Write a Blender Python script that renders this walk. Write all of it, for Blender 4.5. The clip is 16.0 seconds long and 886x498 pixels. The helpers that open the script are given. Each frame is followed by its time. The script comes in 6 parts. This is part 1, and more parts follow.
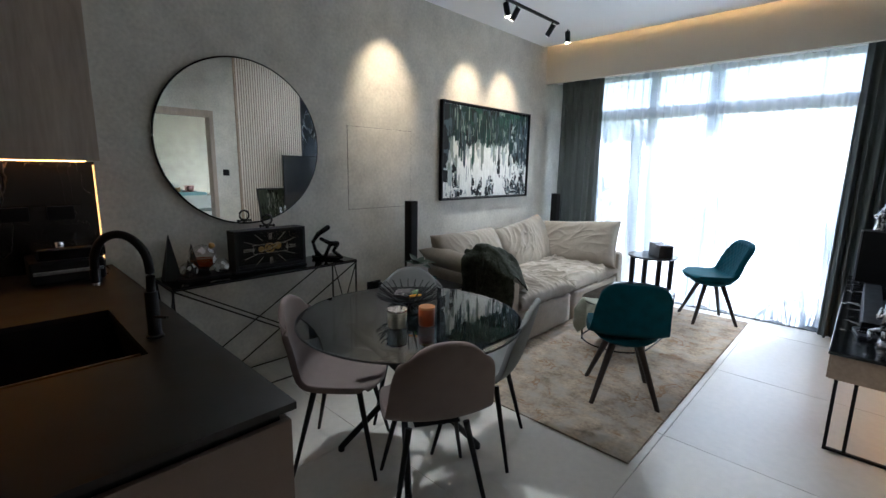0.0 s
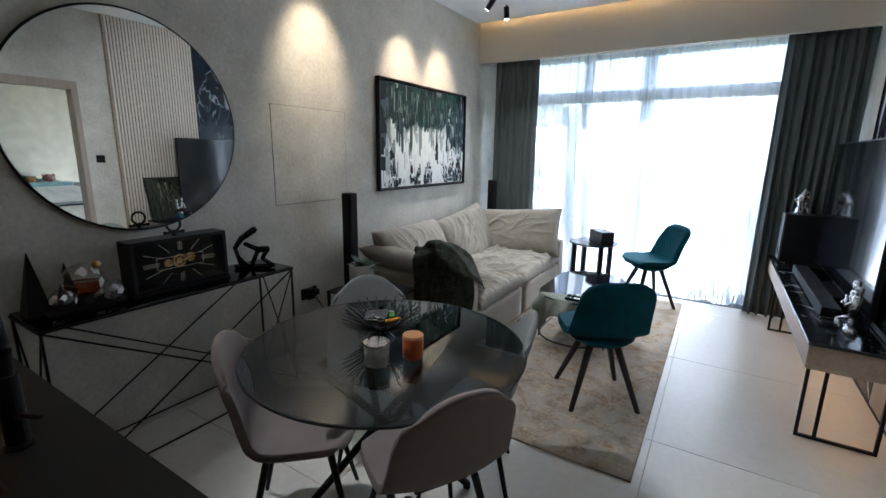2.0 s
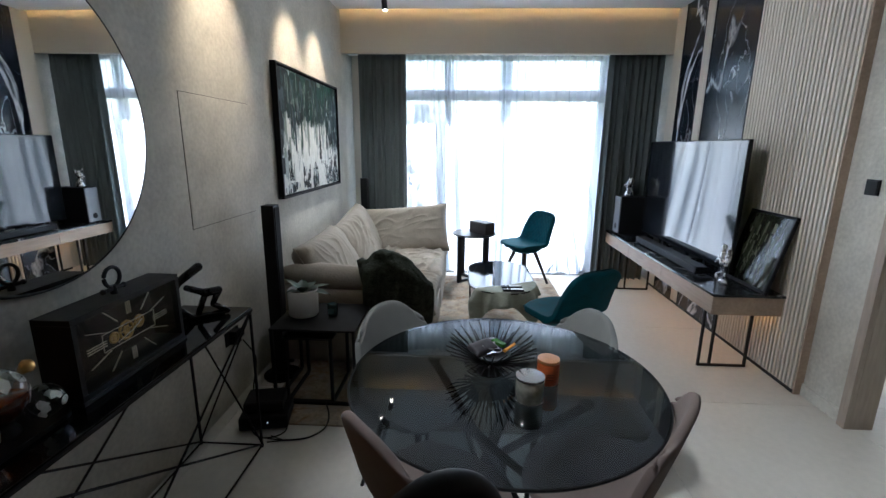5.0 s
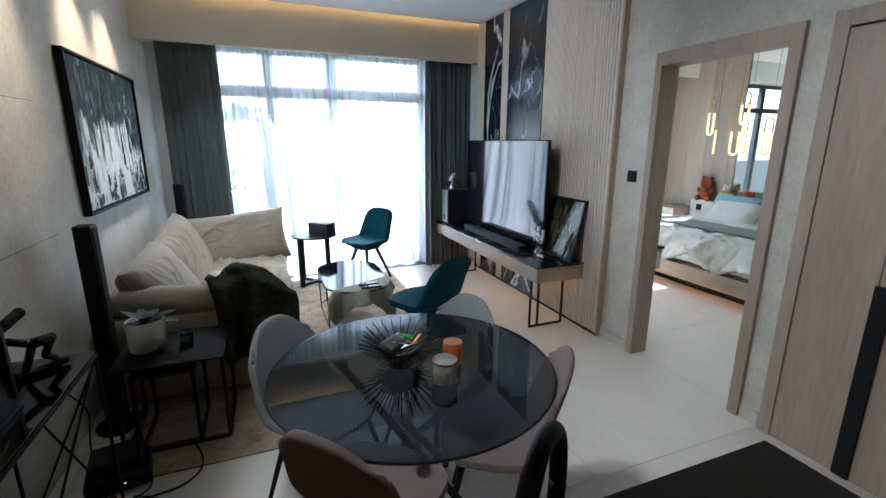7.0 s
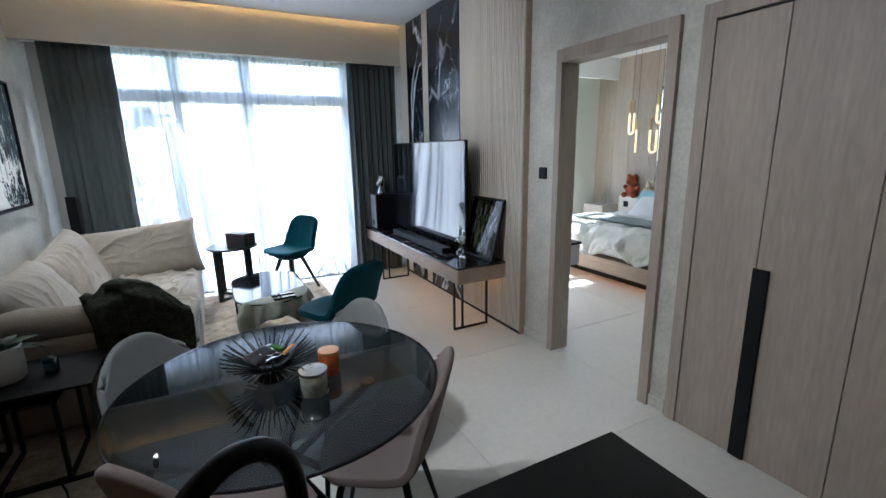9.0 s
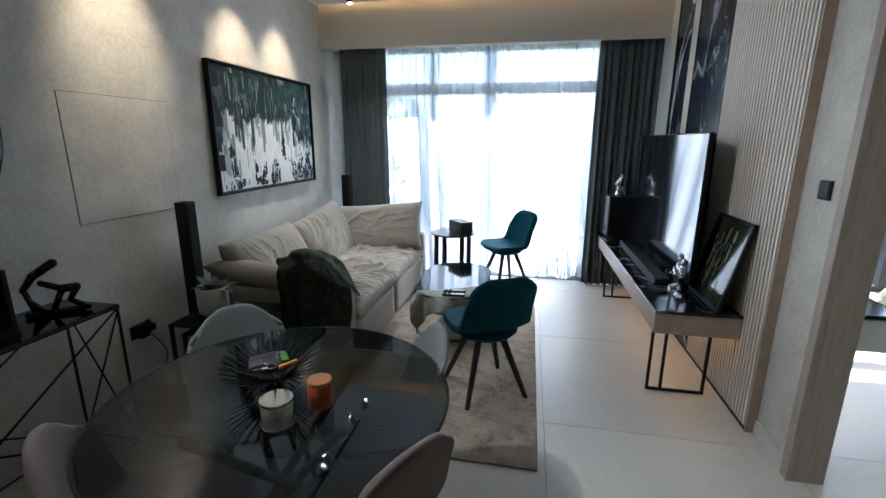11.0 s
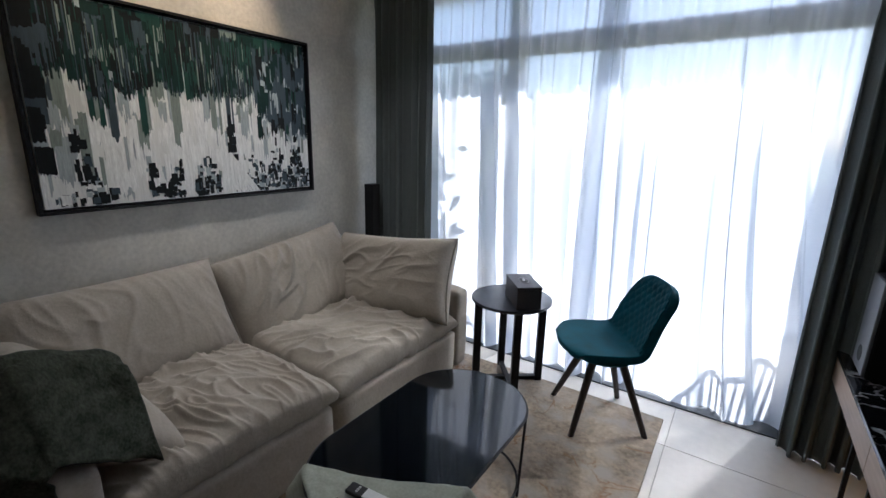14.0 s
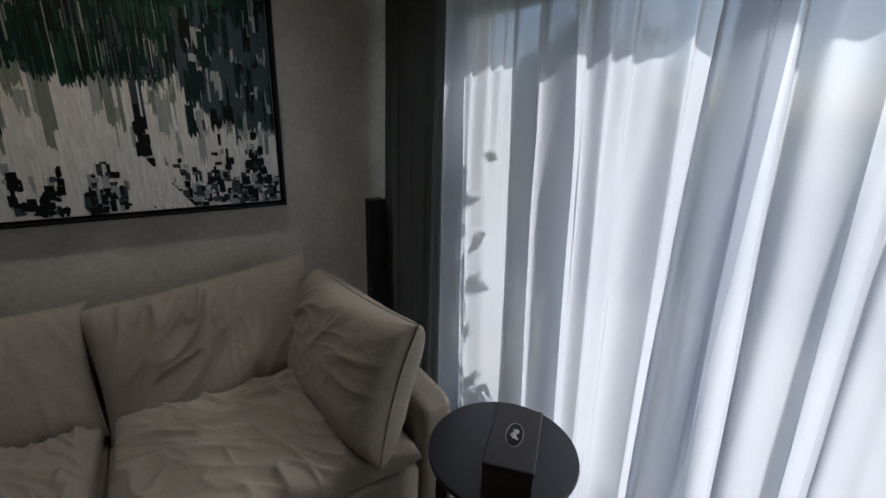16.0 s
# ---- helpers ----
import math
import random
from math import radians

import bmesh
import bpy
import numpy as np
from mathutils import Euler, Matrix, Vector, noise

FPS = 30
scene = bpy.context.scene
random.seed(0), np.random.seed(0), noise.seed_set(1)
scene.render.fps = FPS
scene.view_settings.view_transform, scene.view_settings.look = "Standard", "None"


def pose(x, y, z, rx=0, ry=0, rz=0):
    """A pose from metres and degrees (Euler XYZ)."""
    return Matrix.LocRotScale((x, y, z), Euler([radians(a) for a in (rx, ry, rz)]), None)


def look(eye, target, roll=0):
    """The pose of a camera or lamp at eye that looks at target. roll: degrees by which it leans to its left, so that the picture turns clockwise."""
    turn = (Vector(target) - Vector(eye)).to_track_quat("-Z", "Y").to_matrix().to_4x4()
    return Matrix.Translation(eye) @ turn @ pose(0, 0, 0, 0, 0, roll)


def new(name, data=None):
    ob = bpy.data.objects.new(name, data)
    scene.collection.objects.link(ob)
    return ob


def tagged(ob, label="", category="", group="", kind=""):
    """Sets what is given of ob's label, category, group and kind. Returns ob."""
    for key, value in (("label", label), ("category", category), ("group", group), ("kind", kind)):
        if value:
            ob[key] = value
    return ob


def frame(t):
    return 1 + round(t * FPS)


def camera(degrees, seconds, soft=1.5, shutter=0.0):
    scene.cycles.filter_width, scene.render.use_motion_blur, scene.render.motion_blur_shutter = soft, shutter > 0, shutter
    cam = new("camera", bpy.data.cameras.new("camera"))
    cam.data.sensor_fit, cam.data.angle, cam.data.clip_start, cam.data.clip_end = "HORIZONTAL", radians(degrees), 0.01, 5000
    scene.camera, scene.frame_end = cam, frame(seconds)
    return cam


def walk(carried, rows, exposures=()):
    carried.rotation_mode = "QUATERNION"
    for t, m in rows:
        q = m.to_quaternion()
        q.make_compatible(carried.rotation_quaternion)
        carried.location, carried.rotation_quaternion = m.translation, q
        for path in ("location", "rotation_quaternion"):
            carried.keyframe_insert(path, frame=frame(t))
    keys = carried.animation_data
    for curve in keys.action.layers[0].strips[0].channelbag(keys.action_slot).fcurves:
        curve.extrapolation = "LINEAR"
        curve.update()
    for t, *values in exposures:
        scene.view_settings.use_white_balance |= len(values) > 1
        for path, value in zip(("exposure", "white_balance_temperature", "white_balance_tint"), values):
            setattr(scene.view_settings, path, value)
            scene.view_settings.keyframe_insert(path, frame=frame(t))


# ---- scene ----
# camera and its walk
cam = camera(90.0, 16.0, soft=1.5)
PATH = [
    (0, (-0.056, 0.077, 1.473), (-1.414, 1.501, 1.115), 1.0),
    (0.5, (-0.065, 0.076, 1.491), (-1.334, 1.572, 1.104), 1.2),
    (1, (-0.184, 0.127, 1.47), (-1.367, 1.689, 1.072), 1.2),
    (1.5, (-0.359, 0.216, 1.483), (-1.481, 1.818, 1.066), 1.0),
    (2, (-0.579, 0.208, 1.503), (-1.606, 1.871, 1.077), 1.0),
    (2.5, (-0.814, 0.092, 1.507), (-1.736, 1.813, 1.073), 1.0),
    (3, (-1.06, 0.029, 1.497), (-1.857, 1.81, 1.062), 1.1),
    (3.2, (-1.151, 0.023, 1.511), (-1.909, 1.821, 1.072), 0.9),
    (5.3, (-1.87, 0.031, 1.563), (-1.835, 1.979, 1.112), 0.6),
    (5.5, (-1.918, 0.027, 1.571), (-1.798, 1.972, 1.118), 0.5),
    (6, (-2.038, 0.005, 1.585), (-1.681, 1.919, 1.128), 0.2),
    (6.5, (-2.104, -0.008, 1.605), (-1.554, 1.858, 1.139), 0.2),
    (7, (-2.123, -0.027, 1.608), (-1.409, 1.781, 1.138), 0.2),
    (7.5, (-2.082, -0.07, 1.591), (-1.273, 1.699, 1.128), -0.2),
    (8, (-2.025, -0.085, 1.596), (-1.132, 1.643, 1.128), -0.8),
    (8.2, (-2.036, -0.089, 1.565), (-1.101, 1.62, 1.114), -1.0),
    (10.3, (-1.067, 0.029, 1.548), (-0.822, 1.957, 1.073), -0.9),
    (10.5, (-0.993, 0.066, 1.563), (-0.998, 2.008, 1.084), -0.4),
    (11, (-0.867, 0.312, 1.564), (-1.236, 2.22, 1.092), 0.3),
    (11.5, (-0.734, 0.613, 1.558), (-1.276, 2.477, 1.074), 0.1),
    (12, (-0.594, 0.975, 1.56), (-1.313, 2.775, 1.065), 0.1),
    (12.5, (-0.534, 1.351, 1.532), (-1.376, 3.1, 1.051), 0.5),
    (13, (-0.506, 1.818, 1.531), (-1.432, 3.524, 1.049), 0.9),
    (13.5, (-0.5, 2.238, 1.542), (-1.504, 3.899, 1.057), 1.2),
    (14, (-0.571, 2.689, 1.533), (-1.661, 4.295, 1.05), 1.4),
    (14.5, (-0.667, 3.027, 1.523), (-1.787, 4.609, 1.033), 2.0),
    (15, (-0.712, 3.457, 1.536), (-1.958, 4.935, 1.024), 2.2),
    (15.5, (-0.749, 3.853, 1.587), (-2.122, 5.202, 1.044), 2.2),
    (16, (-0.784, 4.257, 1.664), (-2.381, 5.294, 1.055), 1.7),
]
EXPOSURES = [(t, stops, kelvin, 8 if t < 13 else 13) for t, stops, kelvin in ((0, 3.65, 5420), (3, 3.58, 5360), (5.5, 3.48, 5400), (8, 3.6, 5320), (10.5, 3.42, 5300), (12, 3.35, 5380), (13.5, 2.8, 5560), (14.5, 2.2, 5850), (15, 1.66, 5950), (16, 1.28, 6080))]
walk(cam, [(t, look(eye, target, roll)) for t, eye, target, roll in PATH], EXPOSURES)

# light levels
SUN, SKY, LED, COVE, SPOT = 2.2, 0.085, 0.7, 1.6, 5.0

# ---- world, sun, large lights ----
world = bpy.data.worlds.new("world")
scene.world = world
world.use_nodes = True
wn = world.node_tree
sky = wn.nodes.new("ShaderNodeTexSky")
sky.sky_type = "NISHITA"
sky.sun_disc = False
SUN_EL, SUN_AZ = radians(46), radians(19)          # azimuth from +y towards +x
sky.sun_elevation, sky.sun_rotation = SUN_EL, SUN_AZ
sky.dust_density = 2.0
wn.nodes["Background"].inputs["Strength"].default_value = SKY
wn.links.new(sky.outputs[0], wn.nodes["Background"].inputs[0])
sun_dir = Vector((math.sin(SUN_AZ) * math.cos(SUN_EL), math.cos(SUN_AZ) * math.cos(SUN_EL), math.sin(SUN_EL)))
sun_data = bpy.data.lights.new("sun", "SUN")
sun_data.energy, sun_data.angle, sun_data.color = SUN, radians(0.6), (1.0, 0.95, 0.87)
sun_lamp = new("sun", sun_data)
sun_lamp.matrix_world = look(sun_dir * 30, (0, 0, 0))


# ---- helpers for meshes and materials ----
def shade(name, color, rough=0.6, metal=0.0, scale=8.0, vary=0.12, fine=90.0, bump=0.15, depth=0.004, spread=0.0,
          stretch=(1, 1, 1), coat=0.0, sheen=0.0, grit=0.5, spec=0.5):
    """A surface with variation at two scales: broad stains and fine grain with relief."""
    m = bpy.data.materials.new(name)
    m.use_nodes = True
    nt = m.node_tree
    p = nt.nodes["Principled BSDF"]
    co = nt.nodes.new("ShaderNodeTexCoord")
    mp = nt.nodes.new("ShaderNodeMapping")
    mp.inputs["Scale"].default_value = stretch
    nt.links.new(co.outputs["Object"], mp.inputs[0])
    broad = nt.nodes.new("ShaderNodeTexNoise")
    broad.inputs["Scale"].default_value, broad.inputs["Detail"].default_value = scale, 5
    grain = nt.nodes.new("ShaderNodeTexNoise")
    grain.inputs["Scale"].default_value, grain.inputs["Detail"].default_value = fine, 3
    for n in (broad, grain):
        nt.links.new(mp.outputs[0], n.inputs["Vector"])
    mix = nt.nodes.new("ShaderNodeMix")
    mix.data_type = "FLOAT"
    mix.inputs[0].default_value = grit
    nt.links.new(broad.outputs["Fac"], mix.inputs[2])
    nt.links.new(grain.outputs["Fac"], mix.inputs[3])
    ramp = nt.nodes.new("ShaderNodeValToRGB")
    ramp.color_ramp.elements[0].position, ramp.color_ramp.elements[1].position = 0.3, 0.7
    ramp.color_ramp.elements[0].color = (*[max(0, c * (1 - vary)) for c in color], 1)
    ramp.color_ramp.elements[1].color = (*[min(1, c * (1 + vary)) for c in color], 1)
    nt.links.new(mix.outputs[0], ramp.inputs[0])
    out = ramp.outputs[0]
    if spread:
        info = nt.nodes.new("ShaderNodeObjectInfo")
        hsv = nt.nodes.new("ShaderNodeHueSaturation")
        rng = nt.nodes.new("ShaderNodeMapRange")
        rng.inputs[3].default_value, rng.inputs[4].default_value = 1 - spread, 1 + spread
        nt.links.new(info.outputs["Random"], rng.inputs[0])
        nt.links.new(rng.outputs[0], hsv.inputs["Value"])
        nt.links.new(out, hsv.inputs["Color"])
        out = hsv.outputs[0]
    nt.links.new(out, p.inputs["Base Color"])
    rr = nt.nodes.new("ShaderNodeMapRange")
    rr.inputs[3].default_value, rr.inputs[4].default_value = max(0.02, rough - 0.08), min(1, rough + 0.08)
    nt.links.new(broad.outputs["Fac"], rr.inputs[0])
    nt.links.new(rr.outputs[0], p.inputs["Roughness"])
    p.inputs["Metallic"].default_value = metal
    p.inputs["Specular IOR Level"].default_value = spec
    p.inputs["Coat Weight"].default_value = coat
    p.inputs["Sheen Weight"].default_value = sheen
    if bump:
        b = nt.nodes.new("ShaderNodeBump")
        b.inputs["Strength"].default_value, b.inputs["Distance"].default_value = bump, depth
        nt.links.new(mix.outputs[0], b.inputs["Height"])
        nt.links.new(b.outputs[0], p.inputs["Normal"])
    return m


def wood(name, dark, light, axis="z", rough=0.5, scale=3.0, spread=0.0):
    """Wood grain that runs along one axis."""
    st = {"x": (0.12, 1, 1), "y": (1, 0.12, 1), "z": (1, 1, 0.12)}[axis]
    mid = tuple((a + b) / 2 for a, b in zip(dark, light))
    vary = (light[0] - dark[0]) / (light[0] + dark[0])
    return shade(name, mid, rough, scale=scale * 3, vary=vary, fine=60, bump=0.2, depth=0.002, stretch=st, spread=spread)


def marble(name, base, vein, rough=0.15, scale=1.6, width=0.03):
    """Dark stone with thin pale veins at two scales."""
    m = bpy.data.materials.new(name)
    m.use_nodes = True
    nt = m.node_tree
    p = nt.nodes["Principled BSDF"]
    p.inputs["Roughness"].default_value = rough
    co = nt.nodes.new("ShaderNodeTexCoord")
    col = None
    for sc, w, gain, seed in ((scale, width, 1.0, 0.0), (scale * 2.7, width * 0.45, 0.55, 4.0)):
        mp = nt.nodes.new("ShaderNodeMapping")
        mp.inputs["Rotation"].default_value = (0.5 + seed, 0.35, 0.2)
        mp.inputs["Scale"].default_value = (1, 1, 0.42)
        mp.inputs["Location"].default_value = (seed, seed * 0.7, seed * 0.3)
        nt.links.new(co.outputs["Object"], mp.inputs[0])
        n = nt.nodes.new("ShaderNodeTexNoise")
        n.inputs["Scale"].default_value, n.inputs["Detail"].default_value, n.inputs["Distortion"].default_value = sc, 7, 0.6
        nt.links.new(mp.outputs[0], n.inputs["Vector"])
        r = nt.nodes.new("ShaderNodeValToRGB")
        e = r.color_ramp.elements
        e[0].position, e[0].color = 0.5 - w, (0, 0, 0, 1)
        e[1].position, e[1].color = 0.5 + w, (0, 0, 0, 1)
        k = e.new(0.5)
        k.color = (gain, gain, gain, 1)
        nt.links.new(n.outputs["Fac"], r.inputs[0])
        patch = nt.nodes.new("ShaderNodeTexNoise")
        patch.inputs["Scale"].default_value = sc * 0.8
        nt.links.new(mp.outputs[0], patch.inputs["Vector"])
        pr = nt.nodes.new("ShaderNodeValToRGB")
        pr.color_ramp.elements[0].position, pr.color_ramp.elements[1].position = 0.43, 0.58
        nt.links.new(patch.outputs["Fac"], pr.inputs[0])
        mul = nt.nodes.new("ShaderNodeMath")
        mul.operation = "MULTIPLY"
        nt.links.new(r.outputs[0], mul.inputs[0])
        nt.links.new(pr.outputs[0], mul.inputs[1])
        if col is None:
            col = mul.outputs[0]
        else:
            mx = nt.nodes.new("ShaderNodeMath")
            mx.operation = "MAXIMUM"
            nt.links.new(col, mx.inputs[0])
            nt.links.new(mul.outputs[0], mx.inputs[1])
            col = mx.outputs[0]
    mix = nt.nodes.new("ShaderNodeMix")
    mix.data_type = "RGBA"
    mix.inputs[6].default_value, mix.inputs[7].default_value = (*base, 1), (*vein, 1)
    nt.links.new(col, mix.inputs[0])
    nt.links.new(mix.outputs[2], p.inputs["Base Color"])
    return m


def clear(name, tint, gloss_rough=0.0, ior=1.5, boost=1.0):
    """Thin glass: tinted see-through with a Fresnel reflection."""
    m = bpy.data.materials.new(name)
    m.use_nodes = True
    nt = m.node_tree
    nt.nodes.remove(nt.nodes["Principled BSDF"])
    t = nt.nodes.new("ShaderNodeBsdfTransparent")
    t.inputs[0].default_value = (*tint, 1)
    g = nt.nodes.new("ShaderNodeBsdfGlossy")
    g.inputs["Roughness"].default_value = gloss_rough
    lw = nt.nodes.new("ShaderNodeLayerWeight")
    lw.inputs[0].default_value = 0.5
    f = nt.nodes.new("ShaderNodeMath")
    f.operation = "POWER"
    f.inputs[1].default_value = 4.0
    nt.links.new(lw.outputs["Facing"], f.inputs[0])
    r0 = ((ior - 1) / (ior + 1)) ** 2
    sch = nt.nodes.new("ShaderNodeMath")
    sch.operation = "MULTIPLY_ADD"
    sch.inputs[1].default_value, sch.inputs[2].default_value = 1 - r0, r0
    nt.links.new(f.outputs[0], sch.inputs[0])
    f = sch
    mul = nt.nodes.new("ShaderNodeMath")
    mul.operation, mul.use_clamp = "MULTIPLY", True
    mul.inputs[1].default_value = boost
    mix = nt.nodes.new("ShaderNodeMixShader")
    nt.links.new(f.outputs[0], mul.inputs[0])
    nt.links.new(mul.outputs[0], mix.inputs[0])
    nt.links.new(t.outputs[0], mix.inputs[1])
    nt.links.new(g.outputs[0], mix.inputs[2])
    nt.links.new(mix.outputs[0], nt.nodes["Material Output"].inputs[0])
    return m


def glow(name, color, strength):
    m = bpy.data.materials.new(name)
    m.use_nodes = True
    p = m.node_tree.nodes["Principled BSDF"]
    p.inputs["Base Color"].default_value = (*color, 1)
    p.inputs["Emission Color"].default_value = (*color, 1)
    p.inputs["Emission Strength"].default_value = strength
    return m


def sheer_cloth(name, see=0.055, through_light=0.68, color=(0.72, 0.76, 0.82)):
    """Fine voile: partly open weave, partly lit through."""
    m = bpy.data.materials.new(name)
    m.use_nodes = True
    nt = m.node_tree
    nt.nodes.remove(nt.nodes["Principled BSDF"])
    tr = nt.nodes.new("ShaderNodeBsdfTransparent")
    tl = nt.nodes.new("ShaderNodeBsdfTranslucent")
    df = nt.nodes.new("ShaderNodeBsdfDiffuse")
    co = nt.nodes.new("ShaderNodeTexCoord")
    n = nt.nodes.new("ShaderNodeTexNoise")
    n.inputs["Scale"].default_value, n.inputs["Detail"].default_value = 160, 2
    nt.links.new(co.outputs["Object"], n.inputs["Vector"])
    r = nt.nodes.new("ShaderNodeValToRGB")
    r.color_ramp.elements[0].color = (*[c * 0.93 for c in color], 1)
    r.color_ramp.elements[1].color = (*color, 1)
    nt.links.new(n.outputs["Fac"], r.inputs[0])
    nt.links.new(r.outputs[0], tl.inputs[0])
    nt.links.new(r.outputs[0], df.inputs[0])
    # threads scatter part of the light forwards and the rest evenly
    fw = nt.nodes.new("ShaderNodeBsdfRefraction")
    fw.inputs["Color"].default_value = (0.95, 0.96, 0.98, 1)
    fw.inputs["Roughness"].default_value, fw.inputs["IOR"].default_value = 0.38, 1.12
    s = nt.nodes.new("ShaderNodeMixShader")
    s.inputs[0].default_value = 0.17
    nt.links.new(tl.outputs[0], s.inputs[1])
    nt.links.new(fw.outputs[0], s.inputs[2])
    a, b = nt.nodes.new("ShaderNodeMixShader"), nt.nodes.new("ShaderNodeMixShader")
    a.inputs[0].default_value = through_light
    nt.links.new(df.outputs[0], a.inputs[1])
    nt.links.new(s.outputs[0], a.inputs[2])
    b.inputs[0].default_value = see
    nt.links.new(a.outputs[0], b.inputs[1])
    nt.links.new(tr.outputs[0], b.inputs[2])
    nt.links.new(b.outputs[0], nt.nodes["Material Output"].inputs[0])
    return m


def mesh_of(bm, name, material, smooth=False):
    me = bpy.data.meshes.new(name)
    bmesh.ops.recalc_face_normals(bm, faces=bm.faces)
    bm.to_mesh(me)
    bm.free()
    if material:
        me.materials.append(material)
    if smooth:
        for p in me.polygons:
            p.use_smooth = True
    return me


def part(name, bm, material, parent=None, label="", smooth=False):
    ob = new(name, mesh_of(bm, name, material, smooth))
    if parent:
        ob.parent = parent
    if label:
        ob["label"] = label
    return ob


def thing(name, x, y, z, rz=0, label="", category="", group="", kind=""):
    ob = new(name)
    ob.empty_display_size = 0.1
    ob.matrix_world = pose(x, y, z, 0, 0, rz)
    return tagged(ob, label, category, group, kind)


def solid(name, bm, material, label="", category="", kind="", smooth=False, group=""):
    return tagged(part(name, bm, material, None, "", smooth), label, category, group, kind)


def box(bm, x0, x1, y0, y1, z0, z1, bevel=0.0, seg=2):
    m = Matrix.Translation(((x0 + x1) / 2, (y0 + y1) / 2, (z0 + z1) / 2)) @ Matrix.Diagonal((abs(x1 - x0), abs(y1 - y0), abs(z1 - z0), 1))
    vs = bmesh.ops.create_cube(bm, size=1, matrix=m)["verts"]
    if bevel:
        es = list({e for v in vs for e in v.link_edges})
        bmesh.ops.bevel(bm, geom=es, offset=bevel, segments=seg, profile=0.5, affect="EDGES")
    return bm


def boxes(*rows, bevel=0.0):
    bm = bmesh.new()
    for r in rows:
        box(bm, *r, bevel=bevel)
    return bm


def rod(bm, a, b, r0, r1=None, seg=12):
    """A round bar from a to b, tapered from r0 to r1."""
    a, b = Vector(a), Vector(b)
    q = (b - a).to_track_quat("Z", "Y").to_matrix().to_4x4()
    m = Matrix.Translation((a + b) / 2) @ q
    bmesh.ops.create_cone(bm, cap_ends=True, segments=seg, radius1=r0, radius2=r0 if r1 is None else r1, depth=(b - a).length, matrix=m)
    return bm


def bar(bm, a, b, w, d=None):
    """A square bar from a to b."""
    a, b = Vector(a), Vector(b)
    q = (b - a).to_track_quat("Z", "Y").to_matrix().to_4x4()
    m = Matrix.Translation((a + b) / 2) @ q @ Matrix.Diagonal((w, d or w, (b - a).length, 1))
    bmesh.ops.create_cube(bm, size=1, matrix=m)
    return bm


def lathe(bm, profile, seg=32, x=0, y=0):
    """A turned body from (radius, height) pairs."""
    rings = []
    for r, z in profile:
        if r < 1e-5:
            rings.append([bm.verts.new((x, y, z))])
        else:
            rings.append([bm.verts.new((x + r * math.cos(2 * math.pi * k / seg), y + r * math.sin(2 * math.pi * k / seg), z)) for k in range(seg)])
    for a, b in zip(rings, rings[1:]):
        for k in range(seg):
            q = [a[k % len(a)], a[(k + 1) % len(a)], b[(k + 1) % len(b)], b[k % len(b)]]
            q = list(dict.fromkeys(q))
            if len(q) > 2:
                bm.faces.new(q)
    return bm


def tube(bm, pts, r, seg=10):
    """A bent round tube through points."""
    pts = [Vector(p) for p in pts]
    rings = []
    for i, p in enumerate(pts):
        d = (pts[min(i + 1, len(pts) - 1)] - pts[max(i - 1, 0)]).normalized()
        q = d.to_track_quat("Z", "Y")
        rings.append([bm.verts.new(p + q @ Vector((r * math.cos(2 * math.pi * k / seg), r * math.sin(2 * math.pi * k / seg), 0))) for k in range(seg)])
    for a, b in zip(rings, rings[1:]):
        for k in range(seg):
            bm.faces.new([a[k], a[(k + 1) % seg], b[(k + 1) % seg], b[k]])
    bm.faces.new(rings[0][::-1])
    bm.faces.new(rings[-1])
    return bm


def smooth_path(pts, n=6):
    """Catmull-Rom through points."""
    P = [Vector(p) for p in pts]
    P = [P[0] * 2 - P[1]] + P + [P[-1] * 2 - P[-2]]
    out = []
    for i in range(1, len(P) - 2):
        for k in range(n):
            t = k / n
            a, b, c, d = P[i - 1], P[i], P[i + 1], P[i + 2]
            out.append(0.5 * ((2 * b) + (c - a) * t + (2 * a - 5 * b + 4 * c - d) * t * t + (3 * b - a - 3 * c + d) * t ** 3))
    return out + [P[-2]]


def sheet(bm, nu, nv, fn):
    """A grid of faces whose points are fn(u, v), u and v from 0 to 1."""
    g = [[bm.verts.new(fn(i / nu, j / nv)) for i in range(nu + 1)] for j in range(nv + 1)]
    for j in range(nv):
        for i in range(nu):
            bm.faces.new([g[j][i], g[j][i + 1], g[j + 1][i + 1], g[j + 1][i]])
    return bm


def outline(bm, pts, z0, z1):
    """A prism over a flat outline."""
    lo = [bm.verts.new((x, y, z0)) for x, y in pts]
    hi = [bm.verts.new((x, y, z1)) for x, y in pts]
    bm.faces.new(lo[::-1])
    bm.faces.new(hi)
    n = len(pts)
    for k in range(n):
        bm.faces.new([lo[k], lo[(k + 1) % n], hi[(k + 1) % n], hi[k]])
    return bm


def rounded(w, d, r, seg=8):
    """Outline of a rounded rectangle round the origin."""
    pts = []
    for cx, cy, a0 in ((w / 2 - r, d / 2 - r, 0), (-w / 2 + r, d / 2 - r, 90), (-w / 2 + r, -d / 2 + r, 180), (w / 2 - r, -d / 2 + r, 270)):
        for k in range(seg + 1):
            a = radians(a0 + 90 * k / seg)
            pts.append((cx + r * math.cos(a), cy + r * math.sin(a)))
    return pts


def modify(ob, kind, **kw):
    m = ob.modifiers.new(kind.lower(), kind)
    for k, v in kw.items():
        setattr(m, k, v)
    return ob


